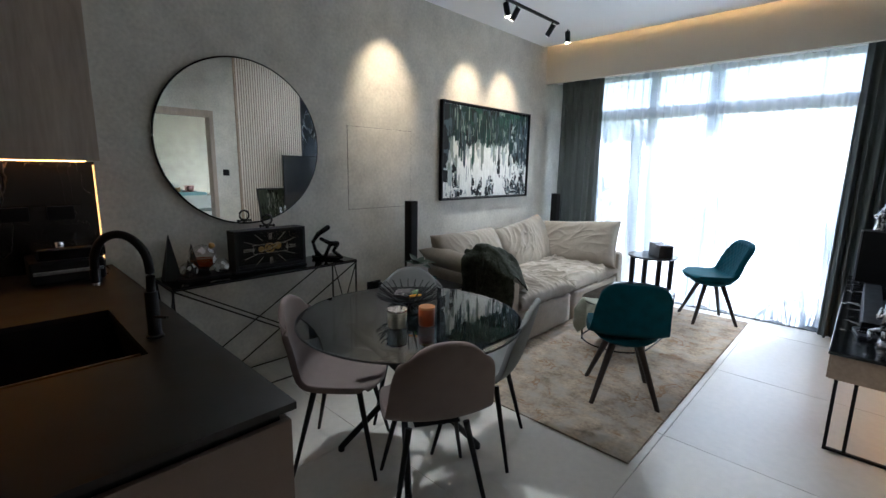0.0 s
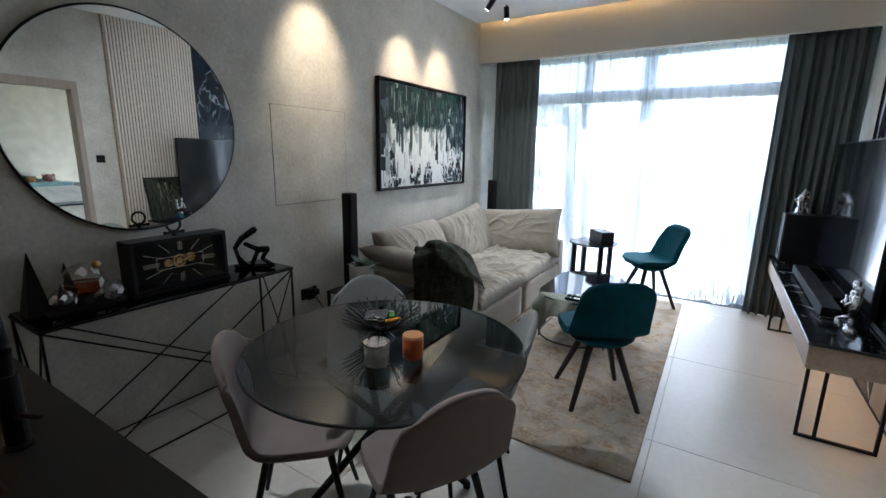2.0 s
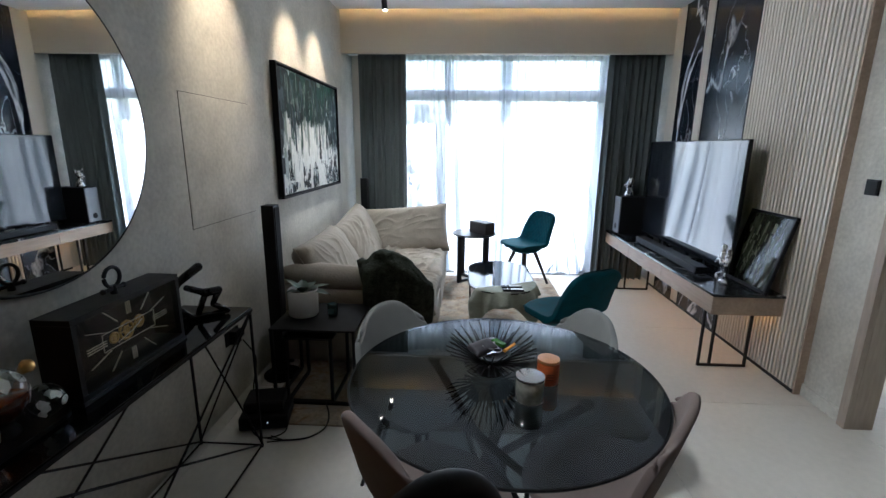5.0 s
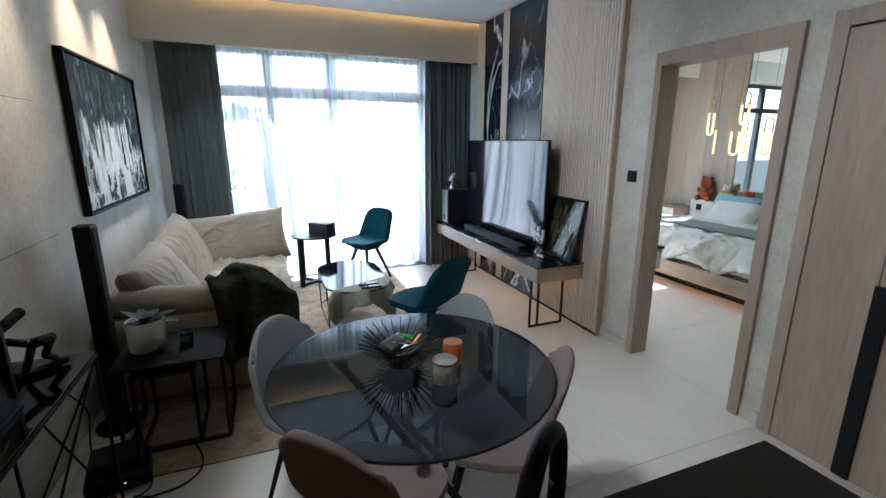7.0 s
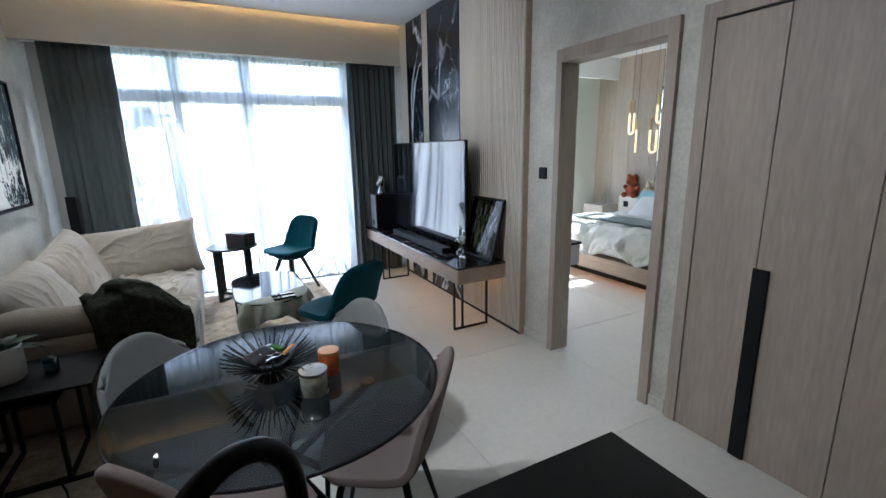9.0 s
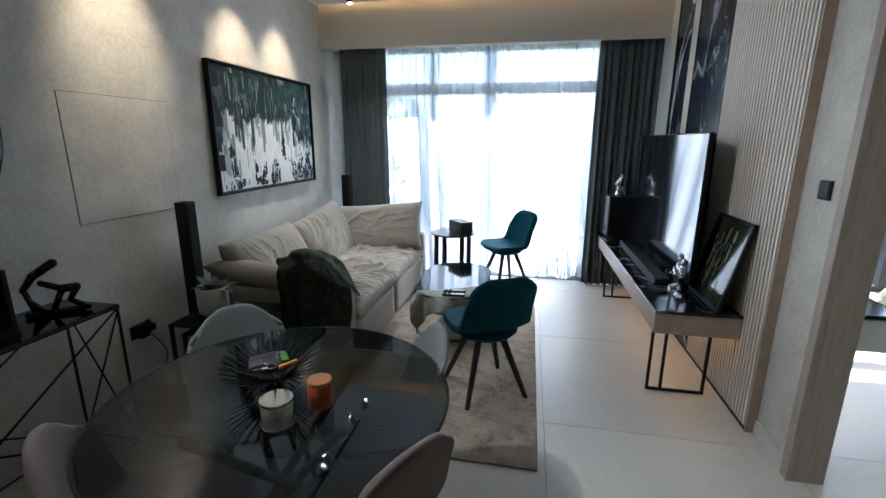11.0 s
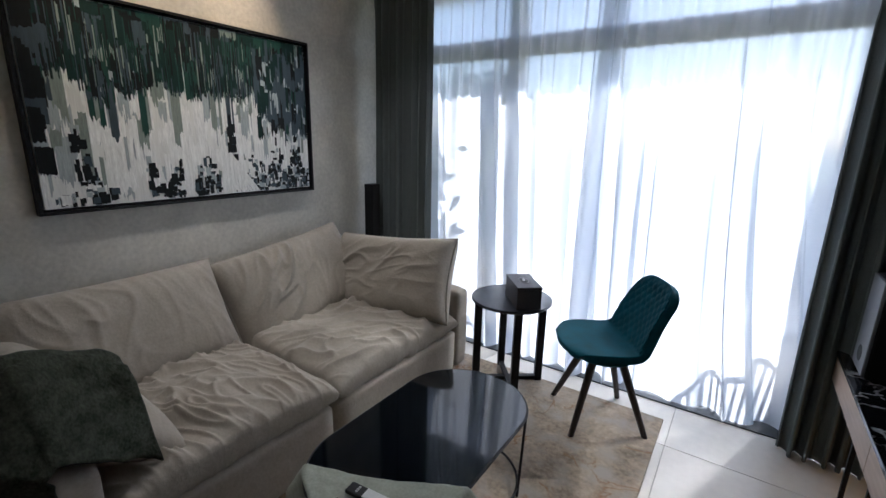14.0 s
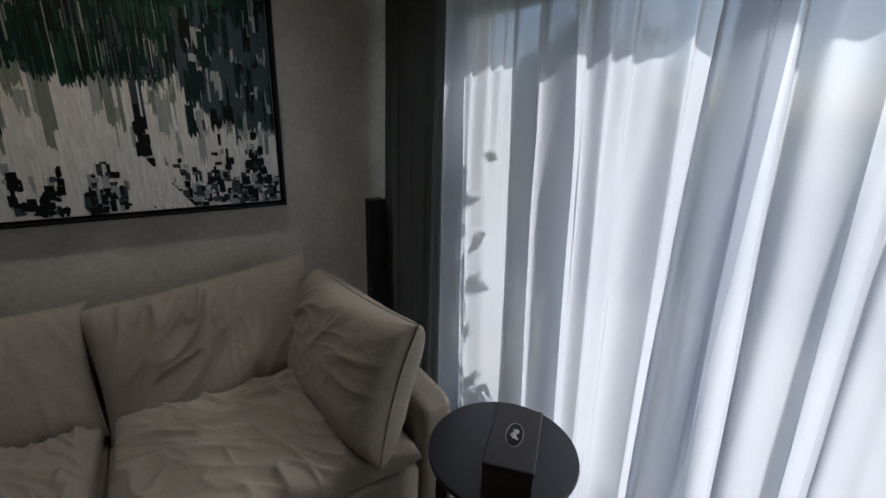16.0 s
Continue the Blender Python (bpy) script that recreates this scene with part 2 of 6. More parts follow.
# ---- materials ----
M_wall = shade("greige_plaster", (0.54, 0.52, 0.46), 0.8, scale=5.5, vary=0.21, fine=42, bump=0.8, depth=0.004, grit=0.45)
M_beige = shade("beige_paint", (0.60, 0.55, 0.46), 0.75, scale=2.0, vary=0.04, fine=120, bump=0.1)
M_white = shade("white_ceiling_paint", (0.87, 0.87, 0.86), 0.8, scale=1.5, vary=0.02, fine=150, bump=0.08)
M_tile = shade("cream_floor_tile", (0.62, 0.585, 0.52), 0.36, scale=2.2, vary=0.07, fine=25, bump=0.06, spread=0.03)
M_grout = shade("grey_grout", (0.40, 0.37, 0.32), 0.9, scale=30)
M_oak = wood("taupe_oak_veneer", (0.28, 0.225, 0.18), (0.42, 0.35, 0.285), "z")
M_oak_y = wood("taupe_oak_veneer_lying", (0.31, 0.225, 0.165), (0.47, 0.36, 0.27), "y")
M_oak_pale = wood("pale_oak_veneer", (0.36, 0.30, 0.235), (0.50, 0.43, 0.35), "z")
M_slat = shade("beige_slat", (0.61, 0.55, 0.465), 0.6, scale=9, vary=0.04, fine=120, bump=0.0, stretch=(1, 1, 0.1), spread=0.05)
M_slat_gap = shade("brown_slat_backing", (0.09, 0.066, 0.045), 0.8)
M_marble = marble("black_marble", (0.006, 0.010, 0.019), (0.72, 0.73, 0.75), 0.2, 1.5, 0.020)
M_marble_top = marble("black_marble_top", (0.006, 0.007, 0.009), (0.45, 0.44, 0.42), 0.12, 3.2, 0.014)
M_counter = shade("matt_black_counter", (0.008, 0.0075, 0.007), 0.45, scale=6, vary=0.15, fine=200, bump=0.05, spec=0.38)
M_black = shade("black_metal", (0.006, 0.006, 0.007), 0.5, 0.0, scale=20, vary=0.2, fine=200, bump=0.05, spec=0.25)
M_black_gloss = shade("black_gloss", (0.006, 0.006, 0.008), 0.08, scale=10, vary=0.1, bump=0)
M_plastic = shade("black_plastic", (0.006, 0.006, 0.007), 0.5, scale=20, vary=0.15, fine=250, bump=0.1, spec=0.25)
M_cabinet = shade("taupe_lacquer", (0.17, 0.125, 0.095), 0.5, scale=4, vary=0.06, fine=150, bump=0.05)
M_sofa = shade("greige_velvet_upholstery", (0.296, 0.260, 0.213), 0.92, scale=14, vary=0.13, fine=75, bump=0.5, depth=0.006, sheen=0.10, spec=0.15)
M_curtain = shade("grey_green_curtain", (0.125, 0.143, 0.140), 0.85, scale=5, vary=0.2, fine=300, bump=0.25, depth=0.002, stretch=(1, 1, 0.3), sheen=0.08, spec=0.15)
M_sheer = sheer_cloth("white_voile")
M_teal = shade("teal_velvet", (0.002, 0.056, 0.078), 0.8, scale=14, vary=0.35, fine=300, bump=0.2, depth=0.001, sheen=0.03, spec=0.12)
M_chair_taupe = shade("taupe_chair_fabric", (0.165, 0.132, 0.118), 0.9, scale=12, vary=0.12, fine=420, bump=0.35, depth=0.0015, sheen=0.05, spec=0.12)
M_chair_grey = shade("grey_chair_fabric", (0.18, 0.184, 0.174), 0.9, scale=12, vary=0.12, fine=420, bump=0.35, depth=0.0015, sheen=0.05, spec=0.12)
M_dark_wood = wood("dark_stained_wood", (0.010, 0.006, 0.005), (0.026, 0.017, 0.013), "z", 0.45)
M_smoked = clear("smoked_glass", (0.33, 0.37, 0.40), 0.0, 1.5, 0.95)
M_black_glass = shade("black_tinted_glass", (0.002, 0.003, 0.005), 0.03, scale=4, vary=0.1, bump=0)
M_black_satin = shade("black_satin_lacquer", (0.006, 0.007, 0.011), 0.33, scale=10, vary=0.15, fine=200, bump=0.03)
M_pane = clear("window_glass", (0.98, 0.99, 0.985), 0.0, 1.45, 0.5)
M_glass = clear("clear_glass", (0.94, 0.96, 0.96), 0.0, 1.5, 1.6)
M_frame = shade("dark_grey_aluminium", (0.045, 0.052, 0.058), 0.45, 0.2, scale=12)
M_mirror = bpy.data.materials.new("silvered_mirror")
M_mirror.use_nodes = True
for key, val in (("Base Color", (0.88, 0.89, 0.87, 1)), ("Metallic", 1.0), ("Roughness", 0.01)):
    M_mirror.node_tree.nodes["Principled BSDF"].inputs[key].default_value = val
M_screen = shade("tv_screen", (0.012, 0.014, 0.018), 0.1, scale=3, vary=0.1, bump=0, coat=0.6)
M_chrome = shade("silver_casting", (0.62, 0.62, 0.63), 0.22, 1.0, scale=30, vary=0.2, fine=80, bump=0.1)
M_brass = shade("aged_brass", (0.55, 0.36, 0.13), 0.32, 1.0, scale=30)
M_led = glow("warm_led", (1.0, 0.52, 0.16), LED)
M_kled = glow("warm_cabinet_led", (1.0, 0.40, 0.09), 1.0)
M_kled2 = glow("warm_line_led", (1.0, 0.45, 0.14), 0.18)
M_cove_led = glow("warm_cove_led", (1.0, 0.62, 0.26), COVE)

# ---- the shell of the living room: x -3.19..0.43, y -2.6..5.70, z 0..2.96 ----
XL, XR, YB, YW, H = -3.19, 0.43, -2.6, 5.66, 2.96
T = 0.12
DY0, DY1, DH = 1.59, 2.385, 2.11           # bedroom door opening
solid("wall_left", boxes((XL - T, XL, YB - T, YW + 0.25, -0.05, H + 0.3)), M_wall, "greige textured plaster wall with a round mirror", "wall", "structure")
solid("wall_right", boxes((XR, XR + T, YB, DY0 - 0.05, 0, H + 0.3), (XR, XR + T, DY1 + 0.05, YW + 0.25, 0, H + 0.3), (XR, XR + T, DY0 - 0.05, DY1 + 0.05, DH + 0.05, H + 0.3)),
      M_wall, "greige textured plaster wall with the bedroom doorway", "wall", "structure")
solid("wall_back", boxes((XL, XR + T, YB - T, YB, 0, H + 0.3)), M_wall, "plain greige plaster wall behind the kitchen", "wall", "structure")
solid("wall_facade", boxes((XL, -2.93, YW, YW + 0.25, 0, H + 0.3), (0.30, XR, YW, YW + 0.25, 0, H + 0.3), (-2.93, 0.30, YW, YW + 0.25, 2.62, H + 0.3)),
      M_beige, "beige painted wall round the terrace door", "wall", "structure")
bm = boxes((XL, XR, YB, 5.115, H, H + 0.03), (XL, XR, 5.178, YW, H + 0.06, H + 0.3))
box(bm, XL, XR, 5.06, 5.10, H + 0.03, H + 0.05)
box(bm, XL, XR, YB, 5.178, H + 0.24, H + 0.3)
solid("ceiling", bm, M_white, "white painted ceiling with a light slot", "ceiling", "structure")
solid("cove_light", boxes((XL + 0.05, XR - 0.05, 4.98, 5.04, H + 0.035, H + 0.055)), M_cove_led, "warm hidden strip light in the ceiling slot", "strip light")
solid("bulkhead", boxes((XL + 0.002, XR - 0.002, 5.18, 5.235, 2.535, H + 0.06)), M_beige, "beige bulkhead that hides the curtain track", "bulkhead", "structure")
# floor: a bed of grout under separate tiles
solid("floor", boxes((XL, XR, YB, YW + 0.2, -0.05, -0.004), (XR, 4.4, 0.2, YW + 0.2, -0.05, -0.004)), M_grout, "cream porcelain tiled floor with thin joints", "floor", "structure")
floor_ob = bpy.data.objects["floor"]
tile_bm = boxes((-0.5985, 0.5985, -0.5985, 0.5985, -0.006, 0.0), bevel=0.0012)
tile_mesh = mesh_of(tile_bm, "tile", M_tile)
for i in range(-3, 5):
    for j in range(-5, 4):
        x0, x1 = -0.72 + 1.2 * i, -0.72 + 1.2 * (i + 1)
        y0, y1 = 2.62 + 1.2 * j, 2.62 + 1.2 * (j + 1)
        lo_x, hi_x = max(x0, XL), min(x1, 4.4)
        lo_y, hi_y = max(y0, YB if x0 < XR - 0.1 else 0.2), min(y1, YW + 0.2)
        if hi_x - lo_x < 0.02 or hi_y - lo_y < 0.02:
            continue
        if hi_x - lo_x > 1.19 and hi_y - lo_y > 1.19:
            ob = new("tile", tile_mesh)
            ob.location = ((x0 + x1) / 2, (y0 + y1) / 2, 0)
        else:
            ob = part("tile", boxes((lo_x + 0.0015, hi_x - 0.0015, lo_y + 0.0015, hi_y - 0.0015, -0.006, 0.0), bevel=0.0012), M_tile)
        ob.parent = floor_ob
solid("baseboard", boxes((XR - 0.012, XR, 2.44, 2.76, 0, 0.08), (XR - 0.012, XR, 1.42, 1.53, 0, 0.08), bevel=0.002), M_wall, "low greige skirting board", "baseboard", "structure")

# bedroom door lining with architraves
door = thing("door_1", 0.4, (DY0 + DY1) / 2, 0, 0, "taupe oak door lining of the open bedroom doorway", "door frame", kind="structure")
door.matrix_world = Matrix()
for nm, r in (("architrave", (XR - 0.03, XR, DY0 - 0.065, DY0, 0, DH)), ("architrave", (XR - 0.03, XR, DY1, DY1 + 0.055, 0, DH)), ("architrave", (XR - 0.03, XR, DY0 - 0.065, DY1 + 0.055, DH + 0.0005, DH + 0.085)),
              ("jamb", (XR + 0.0005, XR + T + 0.01, DY0 - 0.048, DY0, 0, DH)), ("jamb", (XR + 0.0005, XR + T + 0.01, DY1, DY1 + 0.048, 0, DH)), ("jamb", (XR + 0.0005, XR + T + 0.01, DY0 - 0.048, DY1 + 0.048, DH + 0.0005, DH + 0.048))):
    part(nm, boxes(r, bevel=0.002), M_oak, door)

# built-in wardrobe in the right wall, with a tall black pull
ward = thing("wardrobe", 0, 0, 0, 0, "taupe oak built-in wardrobe with a tall black pull", "wardrobe")
part("frame", boxes((XR - 0.035, XR - 0.001, 1.335, 1.40, 0, 2.20), (XR - 0.035, XR - 0.001, -0.6, 1.335, 2.128, 2.20), bevel=0.002), M_oak, ward)
part("shadow_gap", boxes((XR - 0.02, XR - 0.001, -0.6, 1.335, 2.118, 2.128)), M_black, ward)
for a, b in ((1.022, 1.332), (0.636, 1.018), (0.25, 0.632), (-0.14, 0.246), (-0.6, -0.144)):
    part("door", boxes((XR - 0.03, XR - 0.002, a, b, 0.004, 2.116), bevel=0.002), M_oak, ward)
part("handle", boxes((XR - 0.045, XR - 0.031, 0.958, 1.028, 0.006, 0.985), bevel=0.003), M_black, ward, "long flat black pull")

# slatted feature wall with black marble panels
SX = 0.375
fw = thing("slatted_panel", 0, 0, 0, 0, "beige slatted wall panel with black marble strips", "wall panel", kind="structure")
part("backing", boxes((SX + 0.015, XR - 0.001, 2.765, 5.178, 0.0, H - 0.002)), M_slat_gap, fw)
part("end_trim", boxes((SX + 0.002, XR - 0.001, 2.752, 2.765, 0.0, H - 0.002)), M_oak_y, fw)
part("skirt", boxes((SX + 0.004, SX + 0.0148, 2.766, 5.17, 0.0, 0.025)), M_black, fw)
for a, b in ((3.745, 4.415), (4.565, 4.975)):
    part("marble_slab", boxes((SX + 0.005, SX + 0.0148, a + 0.008, b - 0.008, 0.026, H - 0.004), bevel=0.001), M_marble, fw, "black marble with white veins")
    for e in (a, b - 0.006):
        part("edge_trim", boxes((SX, SX + 0.0148, e, e + 0.006, 0.026, H - 0.004)), M_black, fw)
slat_mesh = mesh_of(boxes((SX, SX + 0.0145, -0.0110, 0.0110, 0.026, H - 0.004), bevel=0.002), "slat", M_slat)
part("return_panel", boxes((SX + 0.003, SX + 0.0148, 4.977, 5.177, 0.026, H - 0.004), bevel=0.001), M_beige, fw, "plain beige return panel")
for a, b in ((2.768, 3.742), (4.418, 4.562)):
    n = round((b - a) / 0.0348)
    for k in range(n):
        ob = new("slat", slat_mesh)
        ob.location = (0, a + (k + 0.5) * (b - a) / n, 0)
        ob.parent = fw

# access hatch line in the left wall
hatch = solid("wall_hatch", boxes((XL - 0.001, XL + 0.0035, 2.212, 2.905, 1.122, 1.80), bevel=0.0015), M_wall, "flush plastered access hatch in the wall", "hatch")
part("gap", boxes((XL - 0.001, XL + 0.0015, 2.2095, 2.9075, 1.1195, 1.8025)), M_black, hatch)

# ---- terrace window ----
win = thing("window_1", 0, 0, 0, 0, "dark grey aluminium terrace doors with a transom light", "window", kind="structure")
WX = (-2.93, -2.02, -0.17, 0.30)
for k, x in enumerate(WX):
    w = 0.05 if k in (0, 3) else 0.09
    part("post", boxes((x - (0 if k == 0 else w / 2 if k < 3 else w), x + (w if k == 0 else w / 2 if k < 3 else 0), YW + 0.0, YW + 0.08, 0.0, 2.62), bevel=0.003), M_frame, win)
part("transom", boxes((WX[0] + 0.05, WX[3] - 0.05, YW - 0.005, YW + 0.075, 2.10, 2.22), bevel=0.003), M_frame, win)
part("head", boxes((WX[0] + 0.05, WX[3] - 0.05, YW + 0.002, YW + 0.078, 2.56, 2.62), bevel=0.003), M_frame, win)
part("sill", boxes((WX[0] + 0.05, WX[3] - 0.05, YW + 0.002, YW + 0.078, 0.0, 0.06), bevel=0.003), M_frame, win)
# low dark strip carried out below the voile, a line along its hem
part("floor_strip", boxes((WX[0] + 0.05, WX[3] - 0.05, YW - 0.225, YW + 0.0015, 0.0005, 0.008), bevel=0.002), M_frame, win)
for a, b in zip(WX, WX[1:]):
    for z0, z1 in ((0.06, 2.10), (2.22, 2.56)):
        pane = part("pane", boxes((a + 0.045, b - 0.045, YW + 0.035, YW + 0.043, z0, z1)), M_pane, win)
        pane.visible_shadow = False

# ---- curtains ----
def curtain(name, x0, x1, y, z0, z1, folds, amp, material, label, seed, flare=0.0, nv=30):
    rnd = random.Random(seed)
    ph = [rnd.uniform(0, 6.28) for _ in range(6)]
    bm = bmesh.new()
    n = int(folds * 14)

    def at(u, v):
        lean = 0.5 + 0.35 * math.sin(3.1 * u + ph[0]) + 0.15 * math.sin(9.7 * u + ph[1])
        s = u + 0.012 * math.sin(5 * u * 6.28 + ph[2]) + (1 - v) * flare * 0.05 * math.sin(2.2 * u * 6.28 + ph[3])
        a = amp * (0.55 + 0.45 * math.sin(u * 11 + ph[4] + v * 0.8) ** 2) * (0.75 + 0.35 * (1 - v))
        w = 2 * math.pi * folds * s
        y1 = a * (math.sin(w) + 0.35 * math.sin(2 * w + ph[5]) * lean) + (1 - v) * 0.012 * math.sin(w * 0.37 + ph[1])
        x2 = x0 + (x1 - x0) * u + a * 0.35 * math.sin(2 * w) + (1 - v) ** 1.5 * flare * (0.06 * math.sin(7 * u + ph[2]) - 0.10 * (u - 0.3))
        if v > 0.965:
            y1 *= 0.6
        return (x2, y + y1, z0 + (z1 - z0) * v)
    sheet(bm, n, nv, at)
    ob = solid(name, bm, material, label, "curtain", smooth=True)
    return ob


c = curtain("curtain", -3.05, -2.50, 5.34, 0.004, 2.56, 8, 0.040, M_curtain, "heavy grey-green blackout curtain pulled aside", 3)
modify(c, "SOLIDIFY", thickness=0.004)
c = curtain("curtain", -0.24, 0.36, 5.34, 0.004, 2.56, 9, 0.042, M_curtain, "heavy grey-green blackout curtain pulled aside", 8)
modify(c, "SOLIDIFY", thickness=0.004)
def voile(x0, x1, y, z0, z1, seed, label, lean):
    """Dense pleats at the heading that run out into broad leaning folds."""
    rnd = random.Random(seed)
    ph = [rnd.uniform(0, 6.28) for _ in range(8)]
    W = x1 - x0
    pleats, folds = W / 0.085, W / 0.20

    def at(u, v):
        d = 1 - v
        s = u - lean * d ** 1.2 * (0.6 + 0.4 * math.sin(u * 7 + ph[0])) / W
        warp = s + 0.018 * math.sin(s * 13 + ph[1]) + 0.010 * math.sin(s * 29 + ph[2])
        top = math.sin(2 * math.pi * pleats * u + ph[3]) * 0.026 * max(0.0, 1 - d * 2.0)
        wv = 2 * math.pi * folds * warp
        size = 0.55 + 0.45 * math.sin(s * 17 + ph[4])
        fold = (math.sin(wv) + 0.45 * math.sin(2 * wv + ph[5]) + 0.25 * math.sin(3 * wv + ph[6])) * 0.062 * size * min(1, 0.25 + d * 1.6)
        x = x0 + W * u + 0.030 * math.sin(2 * wv + 1) * size * min(1, d * 1.5)
        return (x, y + top + fold + 0.012 * d * math.sin(s * 9 + ph[7]), z0 + (z1 - z0) * v + 0.004 * d * d * (1 + math.sin(wv)))
    sheet_bm = sheet(bmesh.new(), int(W * 170), 46, at)
    return solid("sheer_curtain", sheet_bm, M_sheer, label, "curtain", smooth=True, group="sheer curtains")


voile(-2.99, -1.28, 5.475, 0.0095, 2.57, 5, "white translucent voile curtain with leaning folds", 0.16)
voile(-1.40, 0.34, 5.49, 0.0095, 2.57, 9, "white translucent voile curtain with leaning folds", 0.30)
track = thing("curtain_track", 0, 0, 0, 0, "white curtain track under the bulkhead", "curtain track")
part("rail", boxes((XL + 0.01, XR - 0.06, 5.45, 5.51, 2.572, 2.60)), M_white, track)
part("rail", boxes((XL + 0.01, XR - 0.06, 5.31, 5.37, 2.562, 2.585)), M_white, track)
part("soffit", boxes((XL + 0.003, XR - 0.003, 5.2355, YW - 0.002, 2.602, 2.63)), M_white, track)

# ---- living room: large furniture ----
def aim(fx, fy):
    """Turn that brings a thing's front (+y) to face (fx, fy)."""
    return math.degrees(math.atan2(-fx, fy))


def cushion(sx, sy, sz, seed, n=34, wrinkle=0.012, puff=0.42, square=5.0, freq=7.0, sag=0.0, turn=0.0, ears=0.05, rough=0.15):
    """A stuffed cushion, lying flat round the origin, with creases."""
    bm = bmesh.new()
    off = Vector((seed * 3.7, seed * 1.3, 0))
    for side in (1, -1):
        def at(u, v):
            a, b = 2 * u - 1, 2 * v - 1
            edge = max(0.0, (1 - abs(a) ** square) * (1 - abs(b) ** square))
            t = edge ** puff
            x = sx / 2 * a
            y = sy / 2 * b
            y *= 1 - ears * (1 - (a * a)) * (abs(b) ** 6)
            x *= 1 - ears * (1 - (b * b)) * (abs(a) ** 6)
            ca, sa = math.cos(turn), math.sin(turn)
            px, py = x * ca + y * sa, -x * sa + y * ca
            bend = 0.5 * noise.noise(Vector((x * 3, y * 3, seed)))
            q = Vector((px * freq * 0.34, (py + 0.22 * bend) * freq, 0)) + off
            n1, n2 = noise.noise(q + Vector((0, 0, side))), noise.noise(q * 2.1 + Vector((5, 0, side)))
            cre = max(0.0, 1 - abs(n1) / 0.30) ** 1.6 + 0.55 * max(0.0, 1 - abs(n2) / 0.30) ** 1.6 - 0.45
            cre *= rough + 1.5 * max(0, 0.2 + noise.noise(Vector((x * 2.6, y * 2.6, seed + 9))))
            soft = noise.noise(Vector((x * 2.5, y * 2.5, side * 2 + seed)))
            z = side * (sz / 2 * t) + t * (wrinkle * cre * 1.6 + 0.02 * soft) * side - sag * (1 - a * a) * (1 - b * b)
            return (x, y, z)
        sheet(bm, n, n, at)
    bmesh.ops.remove_doubles(bm, verts=bm.verts, dist=0.0004)
    return bm


def placed(ob, m):
    ob.matrix_local = m
    return ob


# sofa of two modules with loose cushions
sofa = thing("sofa", -2.58, 4.0, 0, 0, "greige velvet two-seat sofa with loose wrinkled cushions", "sofa")
def soft_box(x0, x1, y0, y1, z0, z1, bev=0.035, seed=1, cut=10, amp=0.006):
    bm = bmesh.new()
    box(bm, x0, x1, y0, y1, z0, z1)
    bmesh.ops.subdivide_edges(bm, edges=bm.edges, cuts=cut, use_grid_fill=True)
    cx, cy, cz = (x0 + x1) / 2, (y0 + y1) / 2, (z0 + z1) / 2
    hx, hy, hz = (x1 - x0) / 2, (y1 - y0) / 2, (z1 - z0) / 2
    for v in bm.verts:
        p = v.co - Vector((cx, cy, cz))
        inner = Vector((max(-hx + bev, min(hx - bev, p.x)), max(-hy + bev, min(hy - bev, p.y)), max(-hz + bev, min(hz - bev, p.z))))
        d = p - inner
        if d.length > 1e-6:
            p = inner + d.normalized() * bev
        n = noise.noise(Vector((p.x * 4 + seed, p.y * 4, p.z * 4)))
        v.co = p + Vector((cx, cy, cz)) + (p.normalized() * n * amp)
    return bm


SO = Vector((-2.58, 4.0, 0))
def sb(*r, **k):
    return soft_box(r[0] - SO.x, r[1] - SO.x, r[2] - SO.y, r[3] - SO.y, r[4], r[5], **k)


part("base", sb(-3.12, -2.0, 3.06, 3.928, 0.03, 0.315, seed=1, bev=0.025), M_sofa, sofa, smooth=True)
part("base", sb(-3.12, -2.0, 3.934, 4.97, 0.03, 0.315, seed=2, bev=0.025), M_sofa, sofa, smooth=True)
part("arm", sb(-3.12, -2.01, 2.905, 3.055, 0.03, 0.575, seed=3, bev=0.04, cut=14), M_sofa, sofa, smooth=True)
part("arm", sb(-3.12, -2.0, 4.975, 5.125, 0.03, 0.575, seed=4, bev=0.04, cut=14), M_sofa, sofa, smooth=True)
part("back_frame", sb(-3.17, -3.0, 3.06, 4.97, 0.3, 0.62, seed=5, bev=0.04), M_sofa, sofa, smooth=True)
for x in (-3.05, -2.1):
    for y in (2.97, 3.96, 5.05):
        part("foot", rod(bmesh.new(), (x - SO.x, y - SO.y, 0), (x - SO.x, y - SO.y, 0.035), 0.025), M_black, sofa)
c1 = part("seat_cushion", cushion(1.08, 0.90, 0.20, 1, 170, 0.0175, 0.36, 6, 8.0, turn=0.35, rough=0.75), M_sofa, sofa, smooth=True)
placed(c1, pose(-2.52 - SO.x, 3.495 - SO.y, 0.372))
c2 = part("seat_cushion", cushion(1.08, 1.02, 0.20, 2, 170, 0.017, 0.36, 6, 7.5, turn=0.9, rough=0.7), M_sofa, sofa, smooth=True)
placed(c2, pose(-2.52 - SO.x, 4.455 - SO.y, 0.372))
b1 = part("back_cushion", cushion(0.97, 0.55, 0.27, 3, 110, 0.011, 0.48, 4.4, 6.5, turn=1.9, ears=0.05, rough=0.25), M_sofa, sofa, smooth=True)
placed(b1, pose(-2.86 - SO.x, 3.45 - SO.y, 0.605, 62, 0, 90 + 2))
